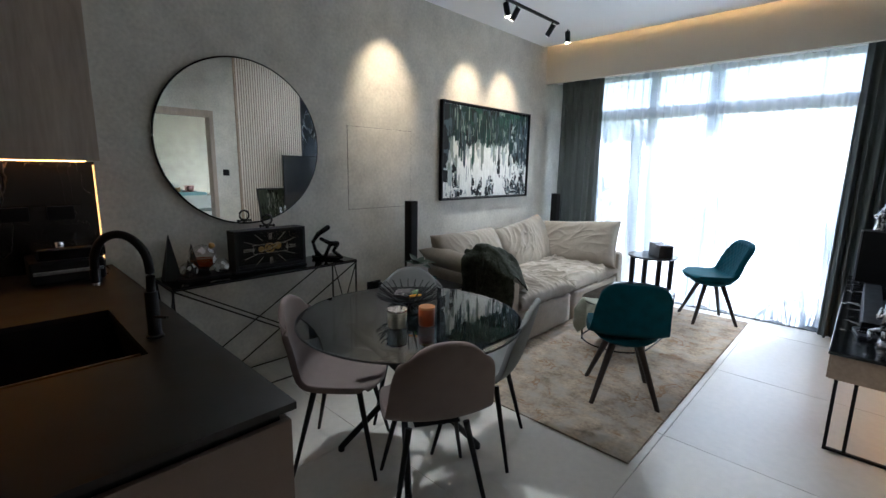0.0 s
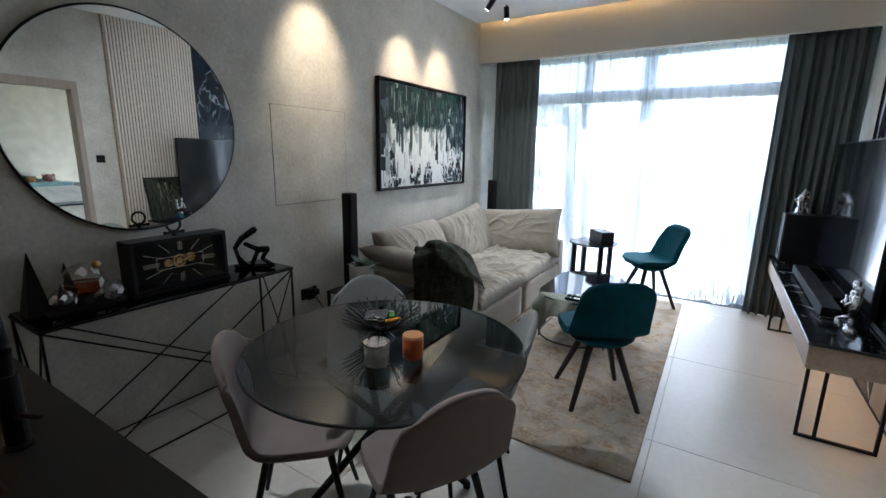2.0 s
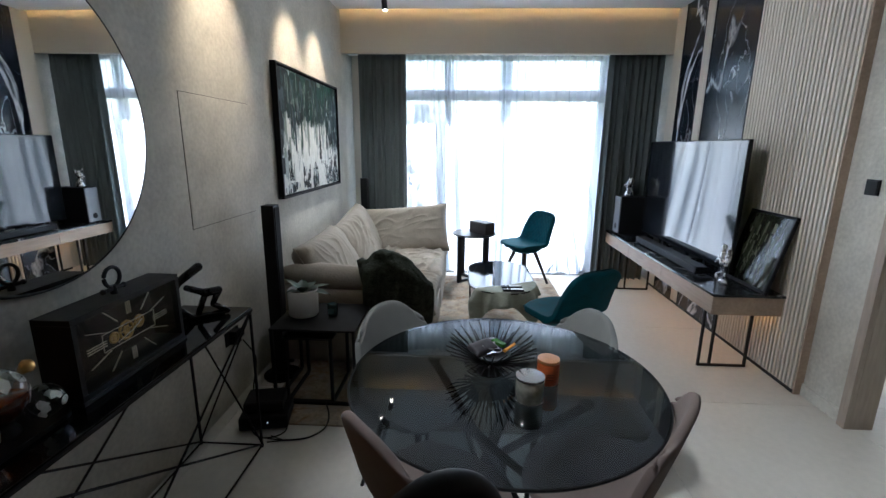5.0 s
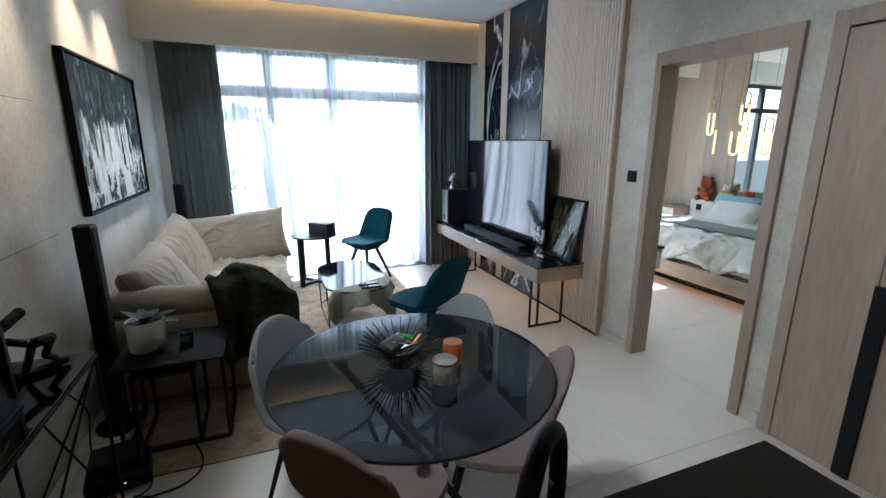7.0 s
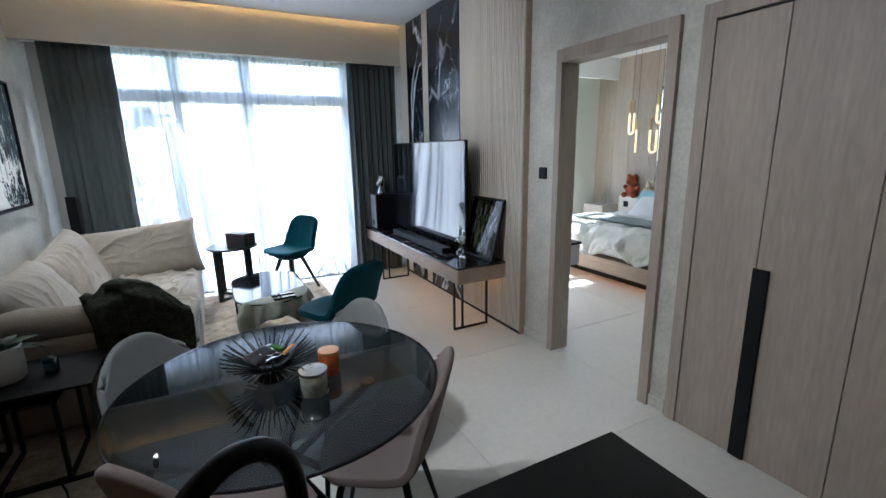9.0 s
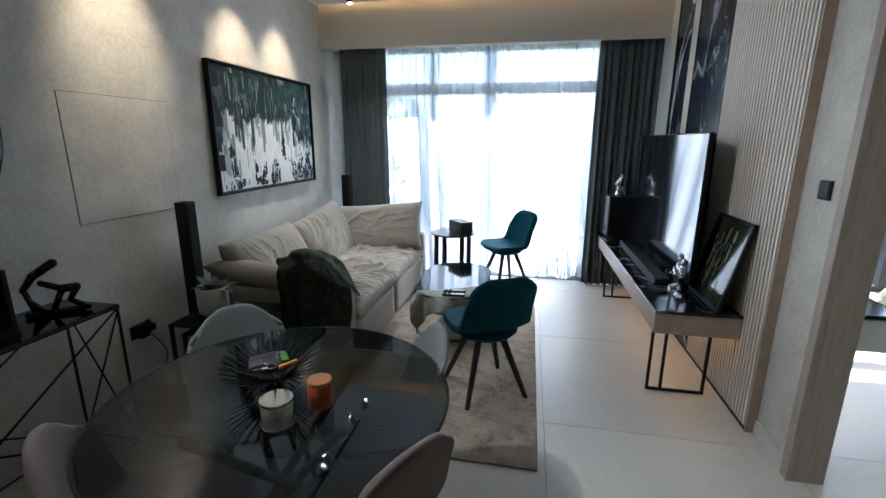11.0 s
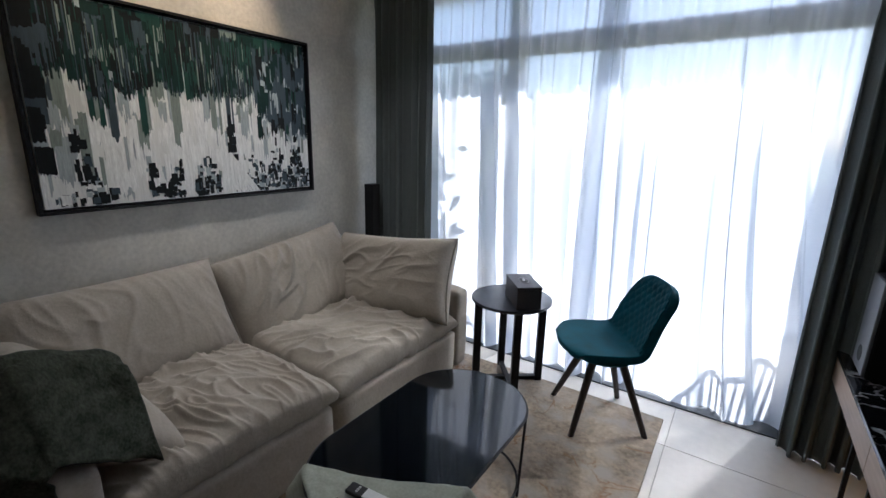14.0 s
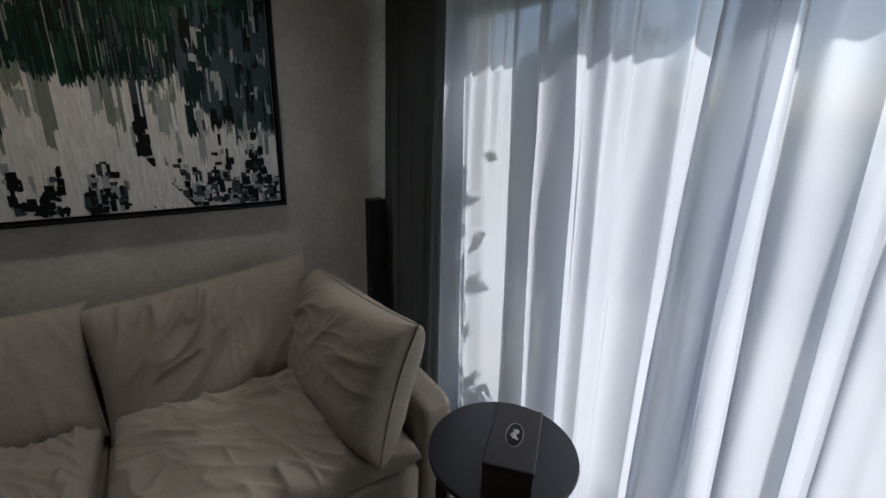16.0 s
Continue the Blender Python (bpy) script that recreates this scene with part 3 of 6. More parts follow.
b2 = part("back_cushion", cushion(0.96, 0.57, 0.27, 7, 110, 0.0135, 0.48, 4.4, 7.0, turn=1.2, ears=0.05, rough=0.35), M_sofa, sofa, smooth=True)
placed(b2, pose(-2.86 - SO.x, 4.39 - SO.y, 0.62, 64, 0, 90 - 3) @ pose(0, 0, 0, 0, 0, 8))
# cushion along the far arm, and one leaning out over the near arm
p1 = part("side_cushion", cushion(0.94, 0.53, 0.28, 11, 110, 0.008, 0.40, 4.6, 5.5, turn=0.3, ears=0.07, rough=0.2), M_sofa, sofa, smooth=True)
placed(p1, pose(-2.44 - SO.x, 4.835 - SO.y, 0.645, 70, 0, 2) @ pose(0, 0, 0, 0, 0, 5))
p2 = part("side_cushion", cushion(1.04, 0.46, 0.21, 13, 70, 0.012, 0.55, 4, 4), M_sofa, sofa, smooth=True)
for cu, sx, sy, e in ((p1, 0.94, 0.53, 0.07), (b1, 0.97, 0.55, 0.05), (b2, 0.96, 0.57, 0.05)):
    ring = []
    for k in range(120):
        s = k / 30
        e1, f = int(s), 2 * (s - int(s)) - 1
        a, b = ((f, -1), (1, f), (-f, 1), (-1, -f))[e1]
        ring.append((sx / 2 * a * (1 - e * (1 - b * b) * abs(a) ** 6), sy / 2 * b * (1 - e * (1 - a * a) * abs(b) ** 6), 0))
    part("piping", tube(bmesh.new(), ring + ring[:1], 0.006, 6), M_sofa, cu, smooth=True)
placed(p2, pose(-2.58 - SO.x, 3.12 - SO.y, 0.565, -30, 3, 0))

# throw over the near arm
M_throw = shade("dark_green_throw", (0.033, 0.037, 0.027), 0.95, scale=26, vary=0.75, fine=110, bump=0.9, depth=0.006, sheen=0.02, spec=0.1, stretch=(0.5, 1, 1))
def throw_at(u, v):
    # v runs from the seat over the cushion and arm and down outside; u along the sofa's depth
    path = [(3.22, 0.69), (3.16, 0.715), (3.08, 0.75), (2.95, 0.785), (2.865, 0.73), (2.86, 0.48), (2.868, 0.20)]
    s = v * (len(path) - 1)
    i = min(int(s), len(path) - 2)
    f = s - i
    y = path[i][0] + (path[i + 1][0] - path[i][0]) * f
    z = path[i][1] + (path[i + 1][1] - path[i][1]) * f
    side = 2 * u - 0.8
    round_off = abs(side) ** 2.2
    x = -2.30 + (0.205 + 0.04 * math.sin(v * 3.1)) * side - 0.05 * (1 - v) * (1 - u) - 0.02 * math.sin(v * 6)
    z += 0.035 - 0.17 * round_off * (1 - 0.45 * v) + 0.10 * round_off * max(0, v - 0.8) * 5
    if v > 0.5:
        y += 0.055 * round_off * min(1, (v - 0.5) * 4) * (1.4 - v)
    w = 0.026 * math.sin(u * 13 + 3 * v + 2 * math.sin(u * 5)) + 0.012 * noise.noise(Vector((u * 14, v * 9, 6))) + 0.03 * noise.noise(Vector((u * 5, v * 5, 2)))
    if v > 0.55:
        y += w * 1.6 - 0.01
        z += 0.10 * u * (v - 0.55) * math.sin(u * 5)
    else:
        z += w + 0.012
    return (x, y, z)


throw = solid("throw_blanket", sheet(bmesh.new(), 64, 64, throw_at), M_throw, "dark green woven throw draped over the sofa arm", "blanket", smooth=True)
modify(throw, "SOLIDIFY", thickness=0.008, offset=1)

# rug
M_rug = shade("mottled_beige_rug", (0.31, 0.25, 0.187), 0.95, scale=7.5, vary=0.55, fine=48, bump=0.8, depth=0.006, grit=0.42, spec=0.1)
nt = M_rug.node_tree
rn = nt.nodes.new("ShaderNodeTexNoise")
rn.inputs["Scale"].default_value, rn.inputs["Detail"].default_value, rn.inputs["Distortion"].default_value = 2.6, 8, 1.5
rr = nt.nodes.new("ShaderNodeValToRGB")
rr.color_ramp.elements[0].position, rr.color_ramp.elements[0].color = 0.474, (0, 0, 0, 1)
rr.color_ramp.elements[1].position, rr.color_ramp.elements[1].color = 0.526, (0, 0, 0, 1)
e = rr.color_ramp.elements.new(0.5)
e.color = (1, 1, 1, 1)
co = nt.nodes.new("ShaderNodeTexCoord")
nt.links.new(co.outputs["Object"], rn.inputs["Vector"])
nt.links.new(rn.outputs["Fac"], rr.inputs[0])
spot_n = nt.nodes.new("ShaderNodeTexNoise")
spot_n.inputs["Scale"].default_value = 4.2
nt.links.new(co.outputs["Object"], spot_n.inputs["Vector"])
spot_r = nt.nodes.new("ShaderNodeValToRGB")
spot_r.color_ramp.elements[0].position, spot_r.color_ramp.elements[1].position = 0.50, 0.58
nt.links.new(spot_n.outputs["Fac"], spot_r.inputs[0])
mul = nt.nodes.new("ShaderNodeMath")
mul.operation = "MULTIPLY"
nt.links.new(rr.outputs[0], mul.inputs[0])
nt.links.new(spot_r.outputs[0], mul.inputs[1])
pale = nt.nodes.new("ShaderNodeTexNoise")
pale.inputs["Scale"].default_value, pale.inputs["Detail"].default_value = 9, 6
nt.links.new(co.outputs["Object"], pale.inputs["Vector"])
pale_r = nt.nodes.new("ShaderNodeValToRGB")
pale_r.color_ramp.elements[0].position, pale_r.color_ramp.elements[1].position = 0.45, 0.68
nt.links.new(pale.outputs["Fac"], pale_r.inputs[0])
base_link = [l for l in nt.links if l.to_socket == nt.nodes["Principled BSDF"].inputs["Base Color"]][0].from_socket
m0 = nt.nodes.new("ShaderNodeMix")
m0.data_type = "RGBA"
m0.inputs[7].default_value = (0.33, 0.295, 0.25, 1)
nt.links.new(pale_r.outputs[0], m0.inputs[0])
nt.links.new(base_link, m0.inputs[6])
m1 = nt.nodes.new("ShaderNodeMix")
m1.data_type = "RGBA"
m1.inputs[7].default_value = (0.24, 0.145, 0.08, 1)
nt.links.new(mul.outputs[0], m1.inputs[0])
nt.links.new(m0.outputs[2], m1.inputs[6])
nt.links.new(m1.outputs[2], nt.nodes["Principled BSDF"].inputs["Base Color"])
rug = solid("rug", boxes((-2.96, -0.76, 2.212, 5.25, 0.0005, 0.012), bevel=0.004), M_rug, "mottled beige and grey rug with rust veins", "rug")

# smoked-glass dining table on crossed black legs
TX, TY = -1.64, 1.51
table = thing("dining_table", TX, TY, 0, 0, "round smoked-glass dining table on crossed black legs", "table")
circ = [(0.55 * math.cos(2 * math.pi * k / 96), 0.55 * math.sin(2 * math.pi * k / 96)) for k in range(96)]
top = part("tabletop", outline(bmesh.new(), circ, 0.733, 0.743), M_smoked, table, "smoked tempered glass disc")
top.visible_shadow = False
rim = bmesh.new()
tube(rim, [(0.551 * math.cos(2 * math.pi * k / 96), 0.551 * math.sin(2 * math.pi * k / 96), 0.738) for k in range(97)], 0.0052, 6)
part("rim", rim, M_black, table)
for k in range(4):
    a = radians(47 + 90 * k)
    foot = Vector((0.36 * math.cos(a), 0.36 * math.sin(a), 0.02))
    head = Vector((-0.30 * math.cos(a + 0.25), -0.30 * math.sin(a + 0.25), 0.722))
    part("leg", rod(bmesh.new(), foot, head, 0.016, 0.016, 14), M_black, table)
    part("pad", rod(bmesh.new(), head, head + Vector((0, 0, 0.011)), 0.026, 0.026, 16), M_black, table)
    part("foot", rod(bmesh.new(), (foot.x, foot.y, 0), (foot.x, foot.y, 0.022), 0.017), M_plastic, table)
part("hub", rod(bmesh.new(), (0, 0, 0.33), (0, 0, 0.41), 0.03, 0.03, 16), M_black, table)


# upholstered shell chairs
def rounding(q, y, z, front, crown, corner):
    """Pull back the corners of the seat's front and of the back's top."""
    f = max(0.0, min(1.0, (y - 0.03) / (front - 0.03)))
    t = max(0.0, min(1.0, (z - 0.60) / 0.24))
    down = crown * t * t * abs(q) ** corner
    return 0.3 * down - 0.062 * f * f * abs(q) ** 2.6, -down


def shell(rows, crown, corner, nu=18):
    """A moulded seat shell. Rows: depth, height, half width, curl of the sides."""
    bm = bmesh.new()
    n = len(rows) - 1

    def val(v):
        s = v * n
        i = min(int(s), n - 1)
        f = s - i
        f = f * f * (3 - 2 * f) * 0.35 + f * 0.65
        return [a + (b - a) * f for a, b in zip(rows[i], rows[i + 1])]

    def at(u, v):
        y, z, w, curl = val(v)
        y2, z2, _, _ = val(min(1, v + 0.02))
        y1, z1, _, _ = val(max(0, v - 0.02))
        d = Vector((0, y2 - y1, z2 - z1)).normalized()
        nrm = Vector((0, d.z, -d.y))
        a = 2 * u - 1
        q = math.sin(a * math.pi / 2)
        lift = curl * abs(q) ** 2.2
        dy, dz = rounding(q, y, z, rows[0][0], crown, corner)
        return Vector((w * q, y + dy, z + dz)) + nrm * lift
    sheet(bm, nu, 2 * n, at)
    return bm


DIN = [(0.218, 0.448, 0.160, 0.0), (0.195, 0.452, 0.196, 0.006), (0.13, 0.452, 0.220, 0.012), (0.03, 0.448, 0.228, 0.020), (-0.07, 0.442, 0.231, 0.028), (-0.13, 0.450, 0.230, 0.032),
       (-0.175, 0.485, 0.226, 0.036), (-0.202, 0.545, 0.220, 0.042), (-0.224, 0.625, 0.212, 0.044), (-0.245, 0.705, 0.204, 0.038), (-0.262, 0.775, 0.194, 0.030), (-0.278, 0.842, 0.176, 0.024)]


def dining_chair(x, y, fx, fy, fabric, label):
    ch = thing("dining_chair", x, y, 0, aim(fx, fy), label, "chair", "chairs round the dining table")
    s = part("shell", shell(DIN, 0.125, 2.6), fabric, ch, smooth=True)
    modify(s, "SOLIDIFY", thickness=0.030, offset=0)
    modify(s, "SUBSURF", levels=1, render_levels=1)
    part("under_frame", boxes((-0.10, 0.10, -0.11, 0.11, 0.402, 0.412), bevel=0.003), M_black, ch)
    for sx in (-1, 1):
        for sy, h in ((1, 0.40), (-1, 0.392)):
            a = Vector((0.125 * sx, 0.11 * sy, h + 0.012))
            b = Vector((0.205 * sx, 0.20 * sy, 0.0))
            part("leg", rod(bmesh.new(), b, a, 0.0085, 0.0145, 12), M_black, ch)
    return ch


dining_chair(-1.43, 1.83, -0.91, -0.41, M_chair_grey, "pale grey upholstered dining chair on black metal legs")
dining_chair(-1.34, 1.37, -0.85, 0.52, M_chair_taupe, "taupe upholstered dining chair on black metal legs")
dining_chair(-1.86, 1.25, 0.74, 0.67, M_chair_taupe, "taupe upholstered dining chair on black metal legs")
dining_chair(-1.96, 1.80, 0.73, -0.68, M_chair_grey, "pale grey upholstered dining chair on black metal legs")

# teal quilted chairs
TEAL = [(0.252, 0.466, 0.165, 0.0), (0.235, 0.470, 0.204, 0.002), (0.18, 0.470, 0.230, 0.008), (0.07, 0.462, 0.241, 0.018), (-0.05, 0.452, 0.241, 0.026), (-0.11, 0.456, 0.237, 0.030),
        (-0.155, 0.486, 0.230, 0.034), (-0.184, 0.545, 0.222, 0.038), (-0.212, 0.625, 0.215, 0.038), (-0.246, 0.71, 0.205, 0.030), (-0.272, 0.77, 0.196, 0.024), (-0.290, 0.826, 0.176, 0.020)]


def teal_chair(x, y, fx, fy, label):
    ch = thing("accent_chair", x, y, 0, aim(fx, fy), label, "chair", "teal velvet chairs")
    s = part("shell", shell(TEAL, 0.05, 5.0), M_teal, ch, smooth=True)
    modify(s, "SOLIDIFY", thickness=0.042, offset=0)
    modify(s, "SUBSURF", levels=1, render_levels=1)
    # quilted inner face of the backrest: raised diamonds
    src = bmesh.new()
    rows = TEAL[5:]
    n = len(rows) - 1

    def at(u, v):
        s = v * n
        i = min(int(s), n - 1)
        f = s - i
        yy, zz, w, curl = [p + (q - p) * f for p, q in zip(rows[i], rows[i + 1])]
        a = 2 * u - 1
        w *= 0.95
        X = w * math.sin(a * math.pi / 2)
        q1, q2 = (X + zz * 0.8) / 0.052, (X - zz * 0.8) / 0.052
        d = min(abs(q1 - round(q1)), abs(q2 - round(q2)))
        puff = 0.009 * min(1, d * 5) ** 0.6
        edge = min(1, (1 - abs(a)) * 8, v * 10, (1 - v) * 10)
        dy, dz = rounding(X / w, yy, zz, TEAL[0][0], 0.05, 5.0)
        return (X, yy + dy + curl * abs(X / w) ** 2.2 + 0.017 + 0.006 * edge + puff * edge, zz + dz + 0.006)
    sheet(src, 60, 60, at)
    part("quilted_panel", src, M_teal, ch, "diamond-quilted velvet", smooth=True)
    part("mount", lathe(bmesh.new(), [(0, 0.372), (0.10, 0.374), (0.165, 0.400), (0.20, 0.432), (0, 0.434)], 36), M_teal, ch, "rounded underside of the velvet shell", smooth=True)
    for sx in (-1, 1):
        for sy in (-1, 1):
            bmx = rod(bmesh.new(), (0.20 * sx, 0.20 * sy, 0), (0.075 * sx, 0.075 * sy, 0.40), 0.0145, 0.023, 12)
            part("leg", bmx, M_dark_wood, ch)
    return ch


teal_chair(-1.09, 5.06, -0.83, -0.56, "teal velvet chair with a quilted back beside the window")
teal_chair(-1.095, 2.91, -0.50, 0.86, "teal velvet chair seen at the end of the rug")

# coffee table
ct = thing("coffee_table", -1.46, 3.93, 0, 0, "low oval black glass coffee table on a thin black frame", "table")
part("tabletop", outline(bmesh.new(), rounded(0.56, 1.02, 0.265, 14), 0.408, 0.417), M_black_glass, ct, "dark mirror-like glass")
o = rounded(0.56, 1.02, 0.265, 14)
for z, s in ((0.410, 1.012), (0.055, 0.96)):
    pts = [(x * s, y * s, z) for x, y in o] + [(o[0][0] * s, o[0][1] * s, z)]
    part("rail", tube(bmesh.new(), pts, 0.006, 8), M_black, ct)
for sx in (-1, 1):
    for sy in (-1, 1):
        part("leg", rod(bmesh.new(), (0.262 * sx, 0.31 * sy, 0), (0.275 * sx, 0.31 * sy, 0.408), 0.006, 0.006, 10), M_black, ct)

# round side table and tissue box
st = thing("side_table", -1.68, 5.10, 0, 38, "round black side table on crossed flat legs", "table")
part("tabletop", lathe(bmesh.new(), [(0, 0.560), (0.235, 0.560), (0.248, 0.566), (0.25, 0.574), (0.247, 0.583), (0, 0.585)], 64), M_black_satin, st, smooth=False)
for k in range(4):
    a = radians(90 * k)
    c0, s0 = math.cos(a), math.sin(a)
    bmx = bmesh.new()
    bar(bmx, (0.205 * c0, 0.205 * s0, 0.0), (0.205 * c0, 0.205 * s0, 0.56), 0.045, 0.032)
    part("leg", bmx, M_black, st)
part("brace", boxes((-0.19, 0.19, -0.016, 0.016, 0.02, 0.045), bevel=0.002), M_black, st)
part("brace", boxes((-0.016, 0.016, -0.19, 0.19, 0.02, 0.046), bevel=0.002), M_black, st)
tb = thing("tissue_box", -1.59, 5.06, 0.585, math.degrees(math.atan2(-0.76, 0.65)), "dark brown leather tissue box on the side table", "tissue box")
M_steel_dull = shade("dull_steel", (0.35, 0.35, 0.36), 0.45, metal=1.0)
M_tissue = shade("tissue_paper", (0.45, 0.45, 0.46), 0.9)
M_leather = shade("dark_leather", (0.022, 0.018, 0.02), 0.5, scale=20, fine=260, vary=0.2, bump=0.4, depth=0.002)
part("body", boxes((-0.135, 0.135, -0.072, 0.072, 0, 0.118), bevel=0.004), M_leather, tb)
part("lid", boxes((-0.137, 0.137, -0.074, 0.074, 0.119, 0.136), bevel=0.004), M_leather, tb)
slot = [(0.052 * math.cos(2 * math.pi * k / 28), 0.026 * math.sin(2 * math.pi * k / 28)) for k in range(28)]
part("slot", outline(bmesh.new(), slot, 0.1361, 0.1368), M_black, tb)
part("slot_rim", tube(bmesh.new(), [(x, y, 0.137) for x, y in slot + slot[:1]], 0.0016, 6), M_steel_dull, tb, "thin silver rim")
part("tissue", sheet(bmesh.new(), 10, 8, lambda u, v: ((u - 0.5) * 0.045, (v - 0.5) * 0.018 + 0.004 * math.sin(u * 9), 0.1372 + 0.006 * math.sin(v * 3.1) * (0.6 + 0.4 * math.sin(u * 7)))), M_tissue, tb, "white tissue", smooth=True)

# wall-hung media console
con = thing("media_console", 0, 0, 0, 0, "long oak media console with a black marble top", "console")
part("body", boxes((-0.085, SX - 0.003, 2.975, 5.36, 0.452, 0.582), bevel=0.003), M_oak_y, con)
for a, b in ((2.977, 3.795), (3.799, 4.578), (4.582, 5.358)):
    part("drawer_front", boxes((-0.094, -0.0855, a, b, 0.455, 0.58), bevel=0.002), M_oak_y, con)
part("top", boxes((-0.10, SX - 0.003, 2.962, 5.372, 0.5825, 0.601), bevel=0.002), M_marble_top, con, "polished black marble with white veins")
for y in (3.12, 4.92):
    bmx = bmesh.new()
    for x in (-0.052, 0.028, 0.278):
        bar(bmx, (x, y, 0.012), (x, y, 0.452), 0.016)
    bar(bmx, (-0.06, y, 0.008), (0.286, y, 0.008), 0.016)
    part("leg_frame", bmx, M_black, con)
part("led_strip", boxes((0.30, 0.33, 3.04, 5.30, 0.447, 0.4515)), M_led, con, "warm light strip under the console")

tv = thing("television", 0, 0, 0, 0, "large flat television switched off on the console", "television")
part("screen", boxes((0.182, 0.1855, 3.328, 5.0, 0.668, 1.620), bevel=0.001), M_screen, tv)
part("bezel", boxes((0.186, 0.212, 3.32, 5.008, 0.66, 1.628), bevel=0.003), M_plastic, tv)
part("back_housing", boxes((0.2125, 0.262, 3.6, 4.75, 0.68, 1.15), bevel=0.008), M_plastic, tv)
part("stand", boxes((0.10, 0.32, 3.95, 4.4, 0.602, 0.612), (0.215, 0.25, 4.05, 4.3, 0.612, 0.70), bevel=0.003), M_black, tv)

# ---- living room: fittings and smaller things ----
# track with swivelling spot lamps: three wash the wall, one lights the table and floor, four are added fill
tr = thing("track_light", 0, 0, 0, 0, "black ceiling track with small cylindrical spot lamps, some added as fill", "track light")
part("track", boxes((-2.615, -2.585, 1.0, 4.40, H - 0.018, H - 0.0005), bevel=0.002), M_black, tr)
M_bulb = glow("lamp_lens", (1.0, 0.80, 0.55), 6.0)
def spot(y, target, power, size, blend, color=(1.0, 0.74, 0.46)):
    pivot = Vector((-2.60, y, H - 0.07))
    d = (Vector(target) - pivot).normalized()
    head = part("lamp_head", rod(bmesh.new(), pivot - d * 0.03, pivot + d * 0.085, 0.026, 0.026, 20), M_black, tr)
    part("stem", rod(bmesh.new(), (-2.60, y, H - 0.018), pivot, 0.006, 0.006, 8), M_black, tr)
    part("lens", rod(bmesh.new(), pivot + d * 0.0855, pivot + d * 0.087, 0.02, 0.02, 16), M_bulb, head)
    L = bpy.data.lights.new("spot", "SPOT")
    L.energy, L.spot_size, L.spot_blend, L.color, L.shadow_soft_size = power, radians(size), blend, color, 0.03
    new("spot", L).matrix_world = look(pivot + d * 0.095, Vector(target))


for y in (2.60, 3.66, 4.28):
    spot(y, (XL, y, 2.10), SPOT * 1.3, 56, 1.0)
# added fill heads: two brighten the sofa, one the wardrobe, one the slatted wall
spot(3.50, (-2.22, 3.95, 0.3), SPOT * 1.8, 78, 1.0, (1.0, 0.95, 0.88))
spot(4.60, (-2.30, 4.45, 0.3), SPOT * 1.8, 104, 1.0, (1.0, 0.95, 0.88))
spot(1.55, (0.43, 1.45, 0.85), SPOT * 2.9, 64, 1.0, (1.0, 0.95, 0.88))
spot(2.15, (0.40, 3.75, 1.75), SPOT * 2.6, 58, 1.0, (1.0, 0.95, 0.88))
spot(1.25, (-1.3, 1.75, 0.0), SPOT * 2.6, 54, 1.0, (1.0, 0.95, 0.88))

# round mirror
mir = thing("mirror", XL, 1.375, 1.62, 0, "large round frameless mirror with a thin black rim", "mirror")
def disc(r, x0, x1, seg=96):
    bm = outline(bmesh.new(), [(r * math.cos(2 * math.pi * k / seg), r * math.sin(2 * math.pi * k / seg)) for k in range(seg)], x0, x1)
    bmesh.ops.transform(bm, matrix=pose(0, 0, 0, 90, 0, 90), verts=bm.verts)
    return bm
part("mirror_glass", disc(0.540, 0.012, 0.026), M_mirror, mir)
rim = bmesh.new()
tube(rim, [(0.020, 0.544 * math.cos(2 * math.pi * k / 96), 0.544 * math.sin(2 * math.pi * k / 96)) for k in range(97)], 0.007, 8)
part("rim", rim, M_black, mir)
part("backing", disc(0.52, 0.001, 0.011), M_black, mir)

# painting: canvas in a floating black frame
PY0, PY1, PZ0, PZ1 = 3.282, 4.805, 1.153, 2.130
pic = thing("painting", XL, 0, 0, 0, "abstract green, white and black city painting in a black frame", "painting")
for r in ((0.004, 0.05, PY0, PY1, PZ0, PZ0 + 0.014), (0.004, 0.05, PY0, PY1, PZ1 - 0.014, PZ1), (0.004, 0.05, PY0, PY0 + 0.014, PZ0 + 0.0145, PZ1 - 0.0145), (0.004, 0.05, PY1 - 0.014, PY1, PZ0 + 0.0145, PZ1 - 0.0145)):
    part("frame_bar", boxes(r, bevel=0.001), M_black, pic)
part("back_board", boxes((0.003, 0.012, PY0 + 0.015, PY1 - 0.015, PZ0 + 0.015, PZ1 - 0.015)), M_black, pic)
CY0, CY1, CZ0, CZ1 = PY0 + 0.026, PY1 - 0.026, PZ0 + 0.026, PZ1 - 0.026


M_canvas = shade("dragged_white_acrylic", (0.66, 0.67, 0.63), 0.6, scale=9, vary=0.14, fine=60, bump=0.5, depth=0.002, stretch=(1, 3.0, 0.22), spec=0.2)
part("canvas", boxes((0.0125, 0.032, CY0, CY1, CZ0, CZ1)), M_canvas, pic)


